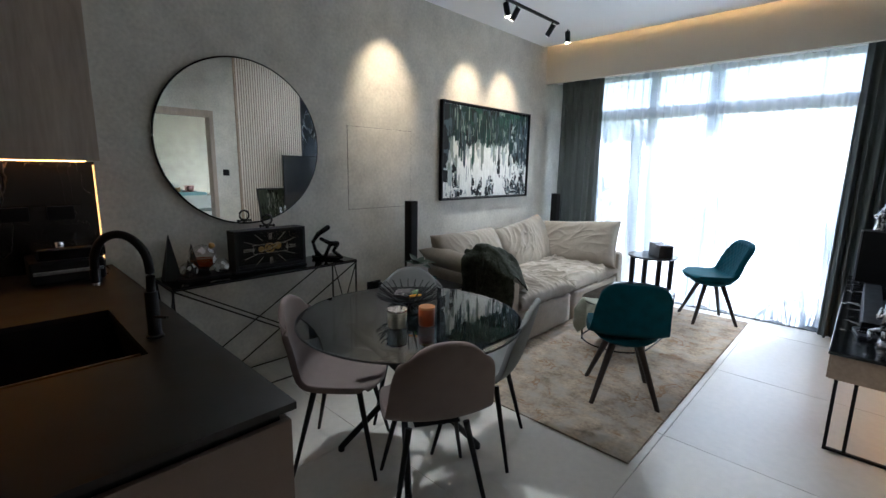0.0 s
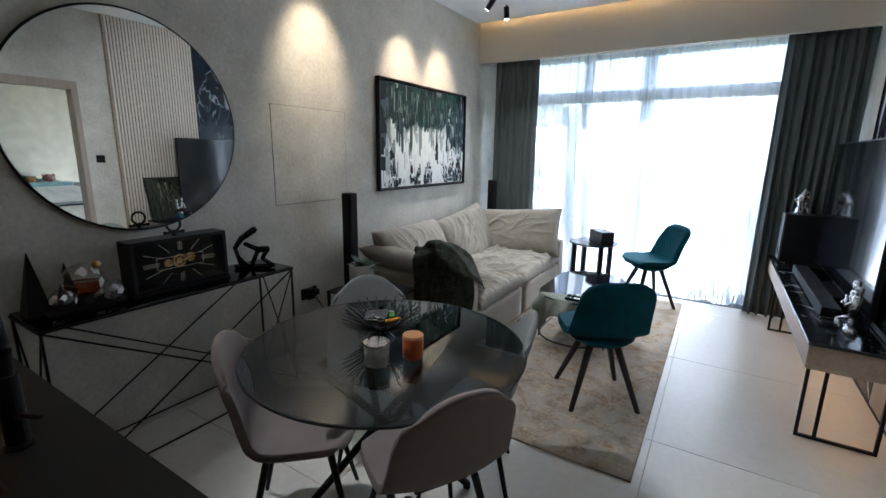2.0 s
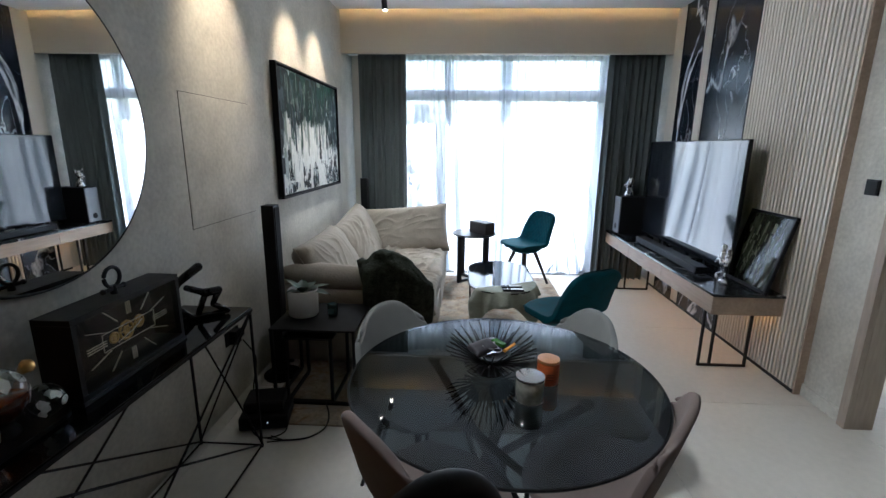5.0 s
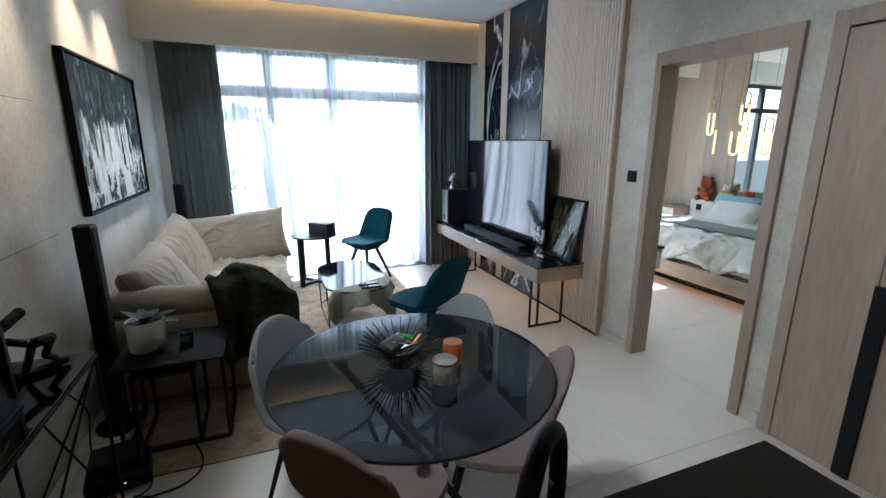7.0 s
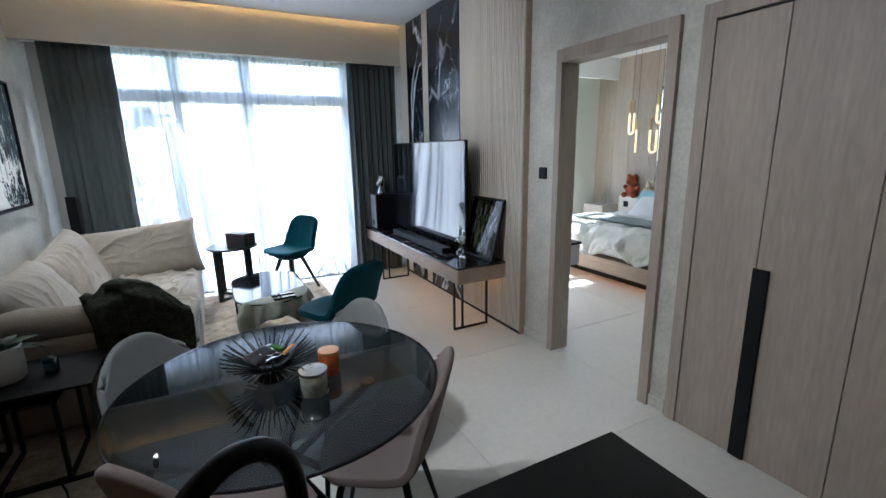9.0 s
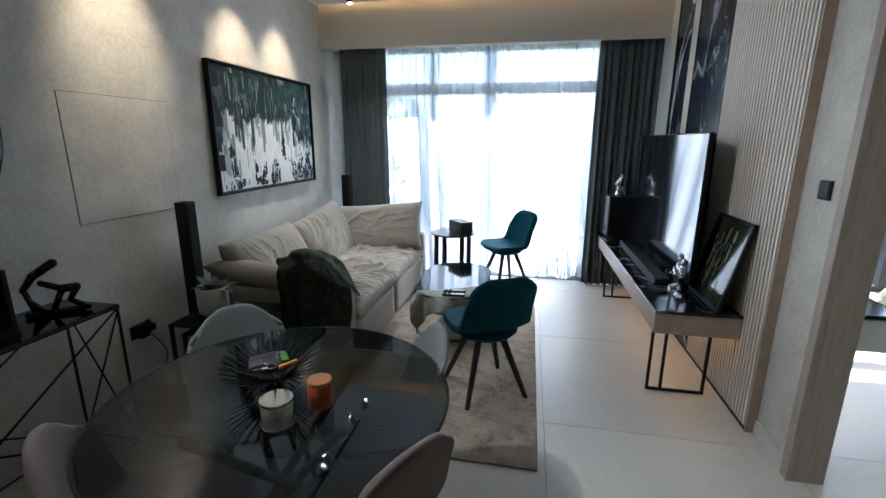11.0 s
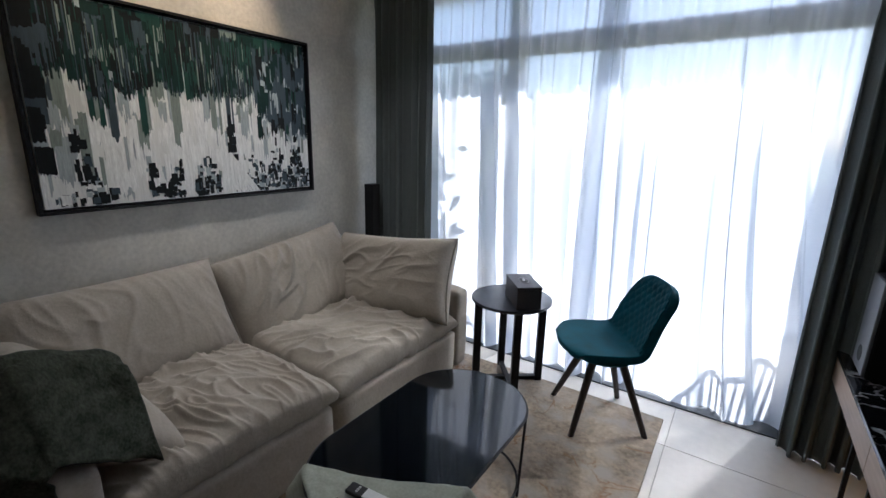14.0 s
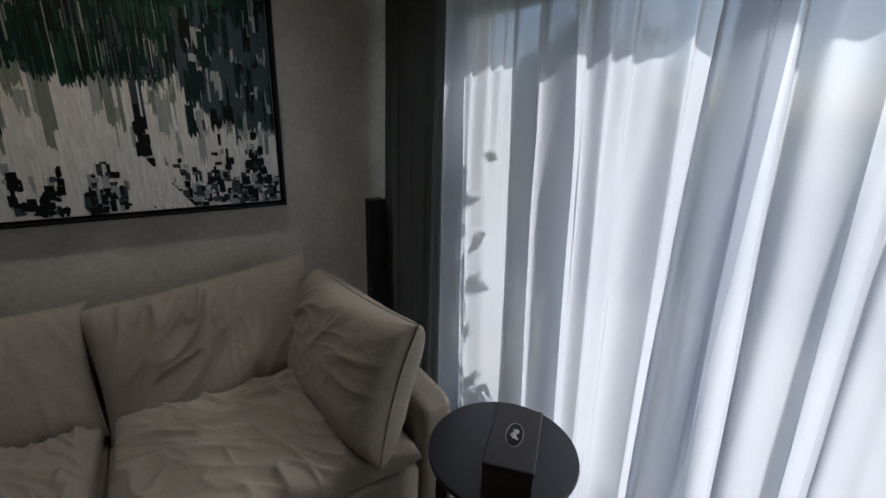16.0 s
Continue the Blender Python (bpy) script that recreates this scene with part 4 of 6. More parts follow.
def knife_strokes():
    """Palette-knife paint: strokes dragged downwards, one over the other, each with a ragged foot."""
    rnd = random.Random(31)
    tints = {"black_paint": (0.005, 0.007, 0.008), "deep_green_paint": (0.005, 0.022, 0.019), "green_paint": (0.013, 0.050, 0.038), "sage_paint": (0.20, 0.24, 0.21),
             "slate_paint": (0.045, 0.065, 0.078), "grey_paint": (0.33, 0.37, 0.37), "white_paint": (0.70, 0.71, 0.68)}
    layers = {k: bmesh.new() for k in tints}
    count = [0]

    def stroke(tint, u0, u1, v0, v1, rag=0.03, lean=0.0):
        """A stroke between two sides of the canvas (u across, v up, both 0 to 1)."""
        bm = layers[tint]
        count[0] += 1
        x = 0.0322 + count[0] * 0.0000012
        cols = max(1, int((u1 - u0) / 0.0035) + 1)
        rows = []
        for k in range(cols + 1):
            u = u0 + (u1 - u0) * k / cols
            foot, head = v0 + rnd.uniform(-1, 1) * rag, v1 + rnd.uniform(-0.3, 0.3) * min(rag, 0.02)
            pair = []
            for v, du in ((foot, lean), (head, 0.0)):
                w = min(0.999, max(0.001, u + du))
                pair.append(bm.verts.new((x, CY0 + (CY1 - CY0) * w, CZ0 + (CZ1 - CZ0) * min(0.999, max(0.001, v)))))
            rows.append(pair)
        for p, q in zip(rows, rows[1:]):
            if p[1].co.z - p[0].co.z > 0.001 and q[1].co.z - q[0].co.z > 0.001:
                bm.faces.new([p[0], q[0], q[1], p[1]])

    def pick(*weights):
        return rnd.choices([w[0] for w in weights], [w[1] for w in weights])[0]

    def hem(u):
        """How far down the dark paint hangs."""
        n = noise.noise(Vector((u * 7.0, 3.7, 0))) * 0.16 + noise.noise(Vector((u * 23.0, 9.1, 0))) * 0.13
        return 0.645 + n - 0.10 * max(0.0, (u - 0.75) / 0.25) - 0.05 * max(0.0, 1 - u / 0.2)

    # pale drags over the bare middle
    for _ in range(330):
        u, w = rnd.uniform(0, 1), rnd.uniform(0.008, 0.045)
        v = rnd.uniform(0.0, 0.72)
        stroke(pick(("white_paint", 0.62), ("grey_paint", 0.26 if u < 0.25 or u > 0.7 else 0.12), ("sage_paint", 0.14 if u < 0.3 else 0.03)), u - w / 2, u + w / 2, v, v + rnd.uniform(0.05, 0.30))
    # thin veils of green that run down below the dark
    for _ in range(95):
        u, w = rnd.uniform(0, 1), rnd.uniform(0.004, 0.030)
        h = hem(u)
        stroke(pick(("sage_paint", 0.42), ("grey_paint", 0.25), ("slate_paint", 0.18), ("green_paint", 0.15)), u - w / 2, u + w / 2, h - 0.30 * rnd.random() ** 2.2, h + 0.1, 0.02)
    # dark hanging masses
    for k in range(760):
        v1 = 1.02 - 0.50 * rnd.random() ** 1.3
        u, w = rnd.uniform(0, 1), rnd.uniform(0.012, 0.070)
        h = hem(round(u * 26) / 26)
        if v1 < h + 0.03:
            continue
        deep = (v1 - h) / max(0.05, 1 - h)
        tint = pick(("black_paint", 0.16 + 0.30 * deep), ("deep_green_paint", 0.36), ("green_paint", 0.30 - 0.14 * deep), ("slate_paint", 0.14), ("sage_paint", 0.08 - 0.05 * deep), ("grey_paint", 0.03))
        stroke(tint, u - w / 2, u + w / 2, max(h, v1 - rnd.uniform(0.05, 0.22)), v1, 0.022)
    # fine drags of the knife through the wet dark paint
    for _ in range(620):
        u, w = rnd.uniform(0, 1), rnd.uniform(0.0015, 0.006)
        h = hem(round(u * 26) / 26)
        v1 = rnd.uniform(h, 1.0)
        stroke(pick(("black_paint", 0.30), ("deep_green_paint", 0.28), ("green_paint", 0.16), ("slate_paint", 0.16), ("sage_paint", 0.10)), u - w / 2, u + w / 2, max(h - 0.04, v1 - rnd.uniform(0.04, 0.22)), v1, 0.01)
    # slate wash down the far side, and the dark near edge
    for _ in range(110):
        u, w, v = rnd.uniform(0.74, 1.0), rnd.uniform(0.008, 0.03), rnd.uniform(0.36, 0.85)
        stroke(pick(("slate_paint", 0.45), ("grey_paint", 0.25), ("black_paint", 0.15), ("deep_green_paint", 0.15)), u - w / 2, u + w / 2, v, v + rnd.uniform(0.06, 0.2), 0.03)
    for _ in range(46):
        v = rnd.uniform(0.12, 0.95)
        stroke(pick(("black_paint", 0.8), ("slate_paint", 0.2)), 0.0, rnd.uniform(0.012, 0.055), v, v + rnd.uniform(0.03, 0.14), 0.01)
    # blocky towers along the foot
    for u0, u1, top, n in ((0.095, 0.155, 0.40, 60), (0.03, 0.20, 0.09, 24), (0.30, 0.42, 0.20, 70), (0.46, 0.56, 0.25, 70), (0.63, 0.76, 0.26, 80), (0.74, 1.0, 0.34, 210)):
        for _ in range(n):
            u, w = rnd.uniform(u0, u1), rnd.uniform(0.006, 0.026)
            v = top * rnd.random() ** 1.25 * (0.65 + 0.35 * math.cos(u * 61))
            stroke(pick(("black_paint", 0.60), ("slate_paint", 0.17), ("grey_paint", 0.16), ("white_paint", 0.07)), u - w / 2, u + w / 2, v, v + rnd.uniform(0.010, 0.055), 0.004)
    # the pale road and the dark mast at its head
    for k in range(6):
        f = k / 6
        stroke("white_paint", 0.527 + 0.072 * f, 0.527 + 0.072 * (f + 1 / 6) + 0.004, 0.0, 0.285, 0.004, 0.105 + 0.032 * f)
    for _ in range(20):
        v = rnd.uniform(0.26, 0.40)
        stroke(pick(("black_paint", 0.8), ("slate_paint", 0.2)), 0.613 - rnd.uniform(0, 0.012), 0.622 + rnd.uniform(0, 0.018), v, v + rnd.uniform(0.015, 0.05), 0.004)
    stroke("black_paint", 0.612, 0.624, 0.40, 0.50, 0.006)
    for name, bm in layers.items():
        m = shade(name, tints[name], 0.55, scale=30, vary=0.30, fine=140, bump=0.5, depth=0.002, stretch=(1, 2.5, 0.25), spec=0.2)
        ob = part("paint", bm, m, pic)
        ob["kind"] = "stuff"


knife_strokes()

# wire-framed console table under the mirror
ctb = thing("console_table", 0, 0, 0, 0, "narrow console table with a black glass top and crossed wire frame", "table")
ax0, ax1, ay0, ay1, az = -3.165, -2.825, 0.77, 2.025, 0.770
part("tabletop", boxes((ax0, ax1, ay0, ay1, az, az + 0.008), bevel=0.001), M_black_glass, ctb, "dark smoked glass")
bm = bmesh.new()
for x in (ax0, ax1):
    bar(bm, (x, ay0, az - 0.006), (x, ay1, az - 0.006), 0.011)
for y in (ay0, ay1):
    bar(bm, (ax0, y, az - 0.006), (ax1, y, az - 0.006), 0.011)
part("top_frame", bm, M_black, ctb)
for x in (ax0 + 0.006, ax1 - 0.006):
    for y0, y1 in ((ay0, ay1), (ay1, ay0)):
        part("diagonal", rod(bmesh.new(), (x, y0, az - 0.01), (x, y1, 0.012), 0.0048, 0.0048, 8), M_black, ctb)
    part("stretcher", rod(bmesh.new(), (x, ay0, 0.012), (x, ay1, 0.012), 0.0048, 0.0048, 8), M_black, ctb)
    for y in (ay0 + 0.005, ay1 - 0.005):
        part("leg", bar(bmesh.new(), (x, y, 0), (x, y, az - 0.01), 0.010), M_black, ctb)
for y in (ay0 + 0.005, ay1 - 0.005):
    part("diagonal", rod(bmesh.new(), (ax0, y, az - 0.01), (ax1, y, 0.012), 0.0045, 0.0045, 8), M_black, ctb)
    part("diagonal", rod(bmesh.new(), (ax1, y, az - 0.01), (ax0, y, 0.012), 0.0045, 0.0045, 8), M_black, ctb)
    part("stretcher", rod(bmesh.new(), (ax0, y, 0.012), (ax1, y, 0.012), 0.0048, 0.0048, 8), M_black, ctb)
TOPZ = az + 0.008

# things on the console table
def pyramid(x, y, w, h, label):
    bm = bmesh.new()
    bmesh.ops.create_cone(bm, cap_ends=True, segments=4, radius1=w, radius2=0.002, depth=h, matrix=pose(x, y, TOPZ + h / 2, 0, 0, 45))
    solid("pyramid_ornament", bm, M_plastic, label, "ornament", group="black pyramids")
pyramid(-3.06, 0.835, 0.065, 0.275, "tall matt black pyramid ornament on the console")
pyramid(-3.09, 0.965, 0.055, 0.20, "small matt black pyramid ornament on the console")

M_whisky = clear("amber_whisky", (0.75, 0.26, 0.05), 0.0, 1.33)
M_etch = shade("etched_glass_map", (0.80, 0.82, 0.81), 0.5, scale=20)
def globe(x, y, r, z, fill, name, label, lid=False):
    g = thing(name, x, y, z, 0, label, "decanter" if lid else "glass")
    prof = [(r * math.sin(a), r - r * math.cos(a)) for a in [math.pi * k / 20 for k in range(2 if not lid else 1, 18 if not lid else 20)]]
    part("bowl", lathe(bmesh.new(), [(0, 0.002)] + prof, 32), M_glass, g, smooth=True)
    if fill:
        lq = [((r - 0.004) * math.sin(a), r - (r - 0.004) * math.cos(a)) for a in [math.pi * k / 20 for k in range(0, fill + 1)]]
        part("whisky", lathe(bmesh.new(), lq + [(0, lq[-1][1])], 32), M_whisky, g, "amber liquid", smooth=True)
    rc = random.Random(int(r * 1000 + abs(y) * 99))
    for _ in range(9):                                   # etched continents
        a0, b0 = rc.uniform(0, 6.28), rc.uniform(-0.5, 0.8)
        bm = bmesh.new()
        ring = []
        for k in range(9):
            aa, rad = 2 * math.pi * k / 9, rc.uniform(0.16, 0.4)
            la, lo = b0 + rad * math.sin(aa), a0 + rad * math.cos(aa)
            ring.append(bm.verts.new(((r + 0.0006) * math.cos(la) * math.cos(lo), (r + 0.0006) * math.cos(la) * math.sin(lo), r + (r + 0.0006) * math.sin(la))))
        bm.faces.new(ring)
        part("etching", bm, M_etch, g)
    if lid:
        tilt = pose(0, 0, r, 0, -48, 200)
        nk = rod(bmesh.new(), (0, 0, r * 0.95), (0, 0, r * 1.35), 0.013, 0.010)
        bmesh.ops.transform(nk, matrix=tilt, verts=nk.verts)
        part("neck", nk, M_glass, g)
        sp = lathe(bmesh.new(), [(0, r * 1.3), (0.012, r * 1.32), (0.014, r * 1.42), (0.018, r * 1.5), (0.019, r * 1.62), (0.010, r * 1.72), (0, r * 1.74)], 20)
        bmesh.ops.transform(sp, matrix=tilt, verts=sp.verts)
        part("stopper", sp, M_brass, g, "gold stopper", smooth=True)
    return g
tray = solid("decanter_stand", outline(bmesh.new(), [(-3.0 + x, 1.0 + y) for x, y in rounded(0.16, 0.30, 0.05)], TOPZ, TOPZ + 0.014), M_black, "low black wooden decanter stand", "stand")
globe(-3.01, 1.0, 0.079, TOPZ + 0.045, 9, "whisky_decanter", "etched globe decanter half full of whisky", True)
solid("decanter_cradle", lathe(bmesh.new(), [(0.045, TOPZ + 0.0145), (0.045, TOPZ + 0.025), (0.032, TOPZ + 0.04), (0.04, TOPZ + 0.055), (0.034, TOPZ + 0.05), (0.026, TOPZ + 0.0146)], 28, -3.01, 1.0), M_black, "black turned cradle under the globe decanter", "stand", smooth=True)
globe(-2.965, 0.905, 0.049, TOPZ + 0.0145, 0, "whisky_glass", "empty etched globe whisky glass on the stand")
globe(-2.965, 1.095, 0.049, TOPZ + 0.0145, 0, "whisky_glass", "empty etched globe whisky glass on the stand")

# skeleton clock
ck = thing("mantel_clock", -2.98, 1.41, TOPZ, 0, "black rectangular skeleton mantel clock with a ring on top", "clock")
cx0, cx1, cy, cz0, cz1 = -0.06, 0.06, 0.245, 0.012, 0.275
part("case_back", boxes((cx0, cx0 + 0.008, -cy, cy, cz0, cz1)), M_black, ck)
for r in ((-cy, cy, cz0, cz0 + 0.018), (-cy, cy, cz1 - 0.018, cz1), (-cy, -cy + 0.018, cz0 + 0.0185, cz1 - 0.0185), (cy - 0.018, cy, cz0 + 0.0185, cz1 - 0.0185)):
    part("case_side", boxes((cx0 + 0.0085, cx1, *r), bevel=0.001), M_black, ck)
part("base", boxes((-0.065, 0.065, -0.25, 0.25, 0.0, 0.0115), bevel=0.002), M_black, ck)
part("front_glass", boxes((0.048, 0.050, -cy + 0.019, cy - 0.019, cz0 + 0.019, cz1 - 0.019)), clear("clock_glass", (0.95, 0.95, 0.95), 0.0, 1.3), ck)
M_numeral = shade("pale_gilt_numerals", (0.72, 0.66, 0.54), 0.6, scale=20)
def spoke(bm, ang, r0, r1, w, shift=0.0):
    """A numeral stroke towards the dial's edge, squeezed to the oblong case."""
    c, s = math.cos(ang), math.sin(ang)
    a = Vector((0.040, r0 * c * 1.75 - s * shift, 0.143 + r0 * s + c * shift))
    b = Vector((0.040, r1 * c * 1.75 - s * shift, 0.143 + r1 * s + c * shift))
    bar(bm, a, b, w, 0.002)
for h in range(12):
    bm = bmesh.new()
    a = radians(90 - 30 * h)
    for k in ((-0.008, 0, 0.008) if h % 3 == 0 else (0.0,)):
        spoke(bm, a, 0.062, 0.105 if h % 3 == 0 else 0.118, 0.0042, k)
    part("numeral", bm, M_numeral, ck)
def gear(y, z, r, x):
    bm = bmesh.new()
    for k in range(18):
        a0 = 2 * math.pi * k / 18
        bar(bm, (x, y + r * math.cos(a0), z + r * math.sin(a0)), (x, y + r * 1.16 * math.cos(a0), z + r * 1.16 * math.sin(a0)), 0.004, 0.004)
    tube(bm, [(x, y + r * math.cos(2 * math.pi * k / 24), z + r * math.sin(2 * math.pi * k / 24)) for k in range(25)], 0.0045, 6)
    tube(bm, [(x, y + r * 0.4 * math.cos(2 * math.pi * k / 16), z + r * 0.4 * math.sin(2 * math.pi * k / 16)) for k in range(17)], 0.004, 6)
    for k in range(3):
        a0 = 2 * math.pi * k / 3
        bar(bm, (x, y - r * math.cos(a0), z - r * math.sin(a0)), (x, y + r * math.cos(a0), z + r * math.sin(a0)), 0.004, 0.003)
    part("gear", bm, M_brass, ck, "brass gear wheel")
gear(0.0, 0.143, 0.030, 0.022)
gear(0.055, 0.155, 0.020, 0.028)
gear(-0.06, 0.14, 0.016, 0.026)
bm = bmesh.new()
for r in ((-0.12, -0.118, 0.115, 0.172), (0.118, 0.12, 0.115, 0.172), (-0.12, 0.12, 0.113, 0.115), (-0.12, 0.12, 0.172, 0.174)):
    box(bm, 0.036, 0.038, r[0], r[1], r[2], r[3])
part("chapter_frame", bm, M_numeral, ck)
bm = bmesh.new()
bar(bm, (0.044, 0, 0.143), (0.044, 0.05, 0.165), 0.004, 0.002)
bar(bm, (0.045, 0, 0.143), (0.045, -0.07, 0.128), 0.003, 0.002)
part("clock_hand_pair", bm, M_numeral, ck)
bm = bmesh.new()
tube(bm, [(0, 0.034 * math.cos(2 * math.pi * k / 28), cz1 + 0.058 + 0.034 * math.sin(2 * math.pi * k / 28)) for k in range(29)], 0.0065, 8)
rod(bm, (0, -0.045, cz1 + 0.018), (0, 0.045, cz1 + 0.018), 0.007)
rod(bm, (0, 0, cz1), (0, 0, cz1 + 0.03), 0.012, 0.009)
for s in (-1, 1):
    bmesh.ops.create_uvsphere(bm, u_segments=10, v_segments=8, radius=0.010, matrix=pose(0, 0.045 * s, cz1 + 0.018))
part("ring_handle", bm, M_black, ck)

# limbs joined to one figure
def figure(name, pts, material, label, category, m):
    bm = bmesh.new()
    for a, b, r0, r1 in pts:
        rod(bm, a, b, r0, r1, 10)
        for p, r in ((a, r0), (b, r1)):
            bmesh.ops.create_uvsphere(bm, u_segments=10, v_segments=8, radius=r, matrix=pose(*p))
    bmesh.ops.transform(bm, matrix=m, verts=bm.verts)
    return solid(name, bm, material, label, category, smooth=True)
figure("abstract_statue", [((0, -0.085, 0.012), (0, 0.085, 0.012), 0.012, 0.012), ((0, -0.06, 0.02), (0, -0.085, 0.11), 0.012, 0.010), ((0, -0.085, 0.11), (0, -0.05, 0.16), 0.012, 0.014),
       ((0, -0.05, 0.16), (0, 0.015, 0.205), 0.016, 0.017), ((0, -0.03, 0.13), (0, 0.03, 0.10), 0.012, 0.014), ((0, 0.03, 0.10), (0.005, 0.075, 0.105), 0.018, 0.015), ((0, 0.03, 0.10), (0.01, 0.0, 0.03), 0.012, 0.011),
       ((0, 0.075, 0.10), (0.01, 0.05, 0.055), 0.014, 0.010), ((0.01, 0.05, 0.055), (0, 0.10, 0.015), 0.010, 0.012), ((0, -0.07, 0.06), (0.01, -0.03, 0.02), 0.010, 0.010)],
       M_black_gloss, "glossy black abstract figure on the console", "statue", pose(-2.985, 1.86, TOPZ, 0, 0, -50) @ Matrix.Scale(1.18, 4))

# nest of tables with a plant beside the sofa
def c_table(x0, x1, y0, y1, h, label, glass):
    t = thing("nesting_table", 0, 0, 0, 0, label, "table", "black nesting tables")
    part("tabletop", boxes((x0, x1, y0, y1, h - 0.012, h), bevel=0.002), glass, t)
    for x in (x0 + 0.012, x1 - 0.012):
        bm = bmesh.new()
        bar(bm, (x, y0 + 0.012, 0.02), (x, y0 + 0.012, h - 0.012), 0.018)
        bar(bm, (x, y1 - 0.012, 0.02), (x, y1 - 0.012, h - 0.012), 0.018)
        bar(bm, (x, y0 + 0.012, 0.021), (x, y1 - 0.012, 0.021), 0.018)
        part("side_frame", bm, M_black, t)
    part("front_rail", bar(bmesh.new(), (x0 + 0.012, y0 + 0.012, 0.021), (x1 - 0.012, y0 + 0.012, 0.021), 0.018), M_black, t)
c_table(-2.93, -2.415, 2.40, 2.86, 0.50, "black nesting table on a square black frame", M_black)
c_table(-2.86, -2.56, 2.415, 2.80, 0.44, "small black nesting table under the larger one", M_black)
pot = thing("plant_pot", -2.80, 2.64, 0.50, 0, "white ceramic pot with a small leafy plant", "plant")
M_ceramic = shade("white_ceramic", (0.55, 0.53, 0.50), 0.5, scale=12, vary=0.06, fine=120, bump=0.1)
M_soil = shade("potting_soil", (0.03, 0.02, 0.014), 0.95, scale=40, bump=1.0, depth=0.01)
M_leaf = shade("dull_green_leaf", (0.045, 0.075, 0.05), 0.5, scale=30, vary=0.3, fine=90, bump=0.3)
part("pot", lathe(bmesh.new(), [(0, 0.001), (0.080, 0.001), (0.090, 0.012), (0.093, 0.17), (0.090, 0.173), (0.084, 0.17), (0.082, 0.145), (0, 0.145)], 40), M_ceramic, pot, smooth=True)
part("soil", lathe(bmesh.new(), [(0, 0.148), (0.05, 0.149), (0.0815, 0.147)], 24), M_soil, pot)
def leaf(m, ln, w, material, parent, bend=0.4):
    bm = sheet(bmesh.new(), 6, 8, lambda u, v: ((u - 0.5) * w * math.sin(math.pi * (0.08 + 0.92 * v)) ** 0.8, ln * v, -bend * ln * v * v + 0.012 * abs(u - 0.5)))
    bmesh.ops.transform(bm, matrix=m, verts=bm.verts)
    return part("leaf", bm, material, parent, smooth=True)
rl = random.Random(4)
for k, (a, tilt, ln) in enumerate(((-60, 30, 0.15), (-95, 18, 0.16), (20, 45, 0.11), (150, 35, 0.11), (90, 60, 0.12), (-20, 35, 0.12), (200, 55, 0.10))):
    leaf(pose(0, 0, 0.150, 0, 0, a) @ pose(0, 0.01, 0, tilt), ln, 0.065, M_leaf, pot)
cand = thing("small_candle", -2.615, 2.64, 0.50, 0, "small dark teal glass candle jar", "candle")
part("jar", lathe(bmesh.new(), [(0, 0.001), (0.030, 0.001), (0.032, 0.005), (0.033, 0.076), (0.030, 0.078), (0.029, 0.05), (0, 0.05)], 28), shade("teal_jar", (0.01, 0.035, 0.042), 0.15, bump=0), cand, smooth=True)
part("label_sticker", boxes((-0.018, 0.018, -0.0345, -0.0335, 0.02, 0.055)), shade("blue_label", (0.10, 0.22, 0.26), 0.6), cand)

# slim column loudspeakers
def column(x, y, label):
    s = thing("column_speaker", x, y, 0, 0, label, "loudspeaker", "slim column loudspeakers")
    part("cabinet", boxes((-0.04, 0.04, -0.045, 0.045, 0.03, 1.18), bevel=0.004), M_plastic, s)
    part("grille", boxes((0.0405, 0.046, -0.036, 0.036, 0.50, 1.165), bevel=0.002), shade("speaker_cloth", (0.014, 0.014, 0.015), 0.9, fine=500, bump=0.6, depth=0.002), s)
    part("base_plate", lathe(bmesh.new(), [(0, 0), (0.12, 0.0), (0.12, 0.012), (0.05, 0.028), (0, 0.03)], 36), M_black_gloss, s)
    return s
column(-3.03, 2.77, "tall slim black column loudspeaker behind the nesting tables")
column(-2.98, 5.235, "tall slim black column loudspeaker beside the curtain")

# wall switch and sockets
sw = thing("light_switch", XR, 2.575, 1.362, 0, "square black light switch on the plaster wall", "switch")
part("plate", boxes((-0.010, -0.0005, -0.043, 0.043, -0.043, 0.043), bevel=0.003), M_plastic, sw)
part("rocker", boxes((-0.014, -0.0102, -0.036, 0.036, -0.036, 0.036), bevel=0.002), M_black, sw)
sk = thing("wall_socket", XL, 2.46, 0.42, 0, "black double wall socket with a plugged adapter", "socket")
part("plate", boxes((0.0005, 0.009, -0.075, 0.075, -0.043, 0.043), bevel=0.003), M_plastic, sk)
part("adapter", boxes((0.0092, 0.055, -0.045, 0.02, -0.04, 0.045), bevel=0.006), M_plastic, sk)
part("plug", boxes((0.0092, 0.05, 0.03, 0.07, -0.02, 0.025), bevel=0.006), M_plastic, sk)

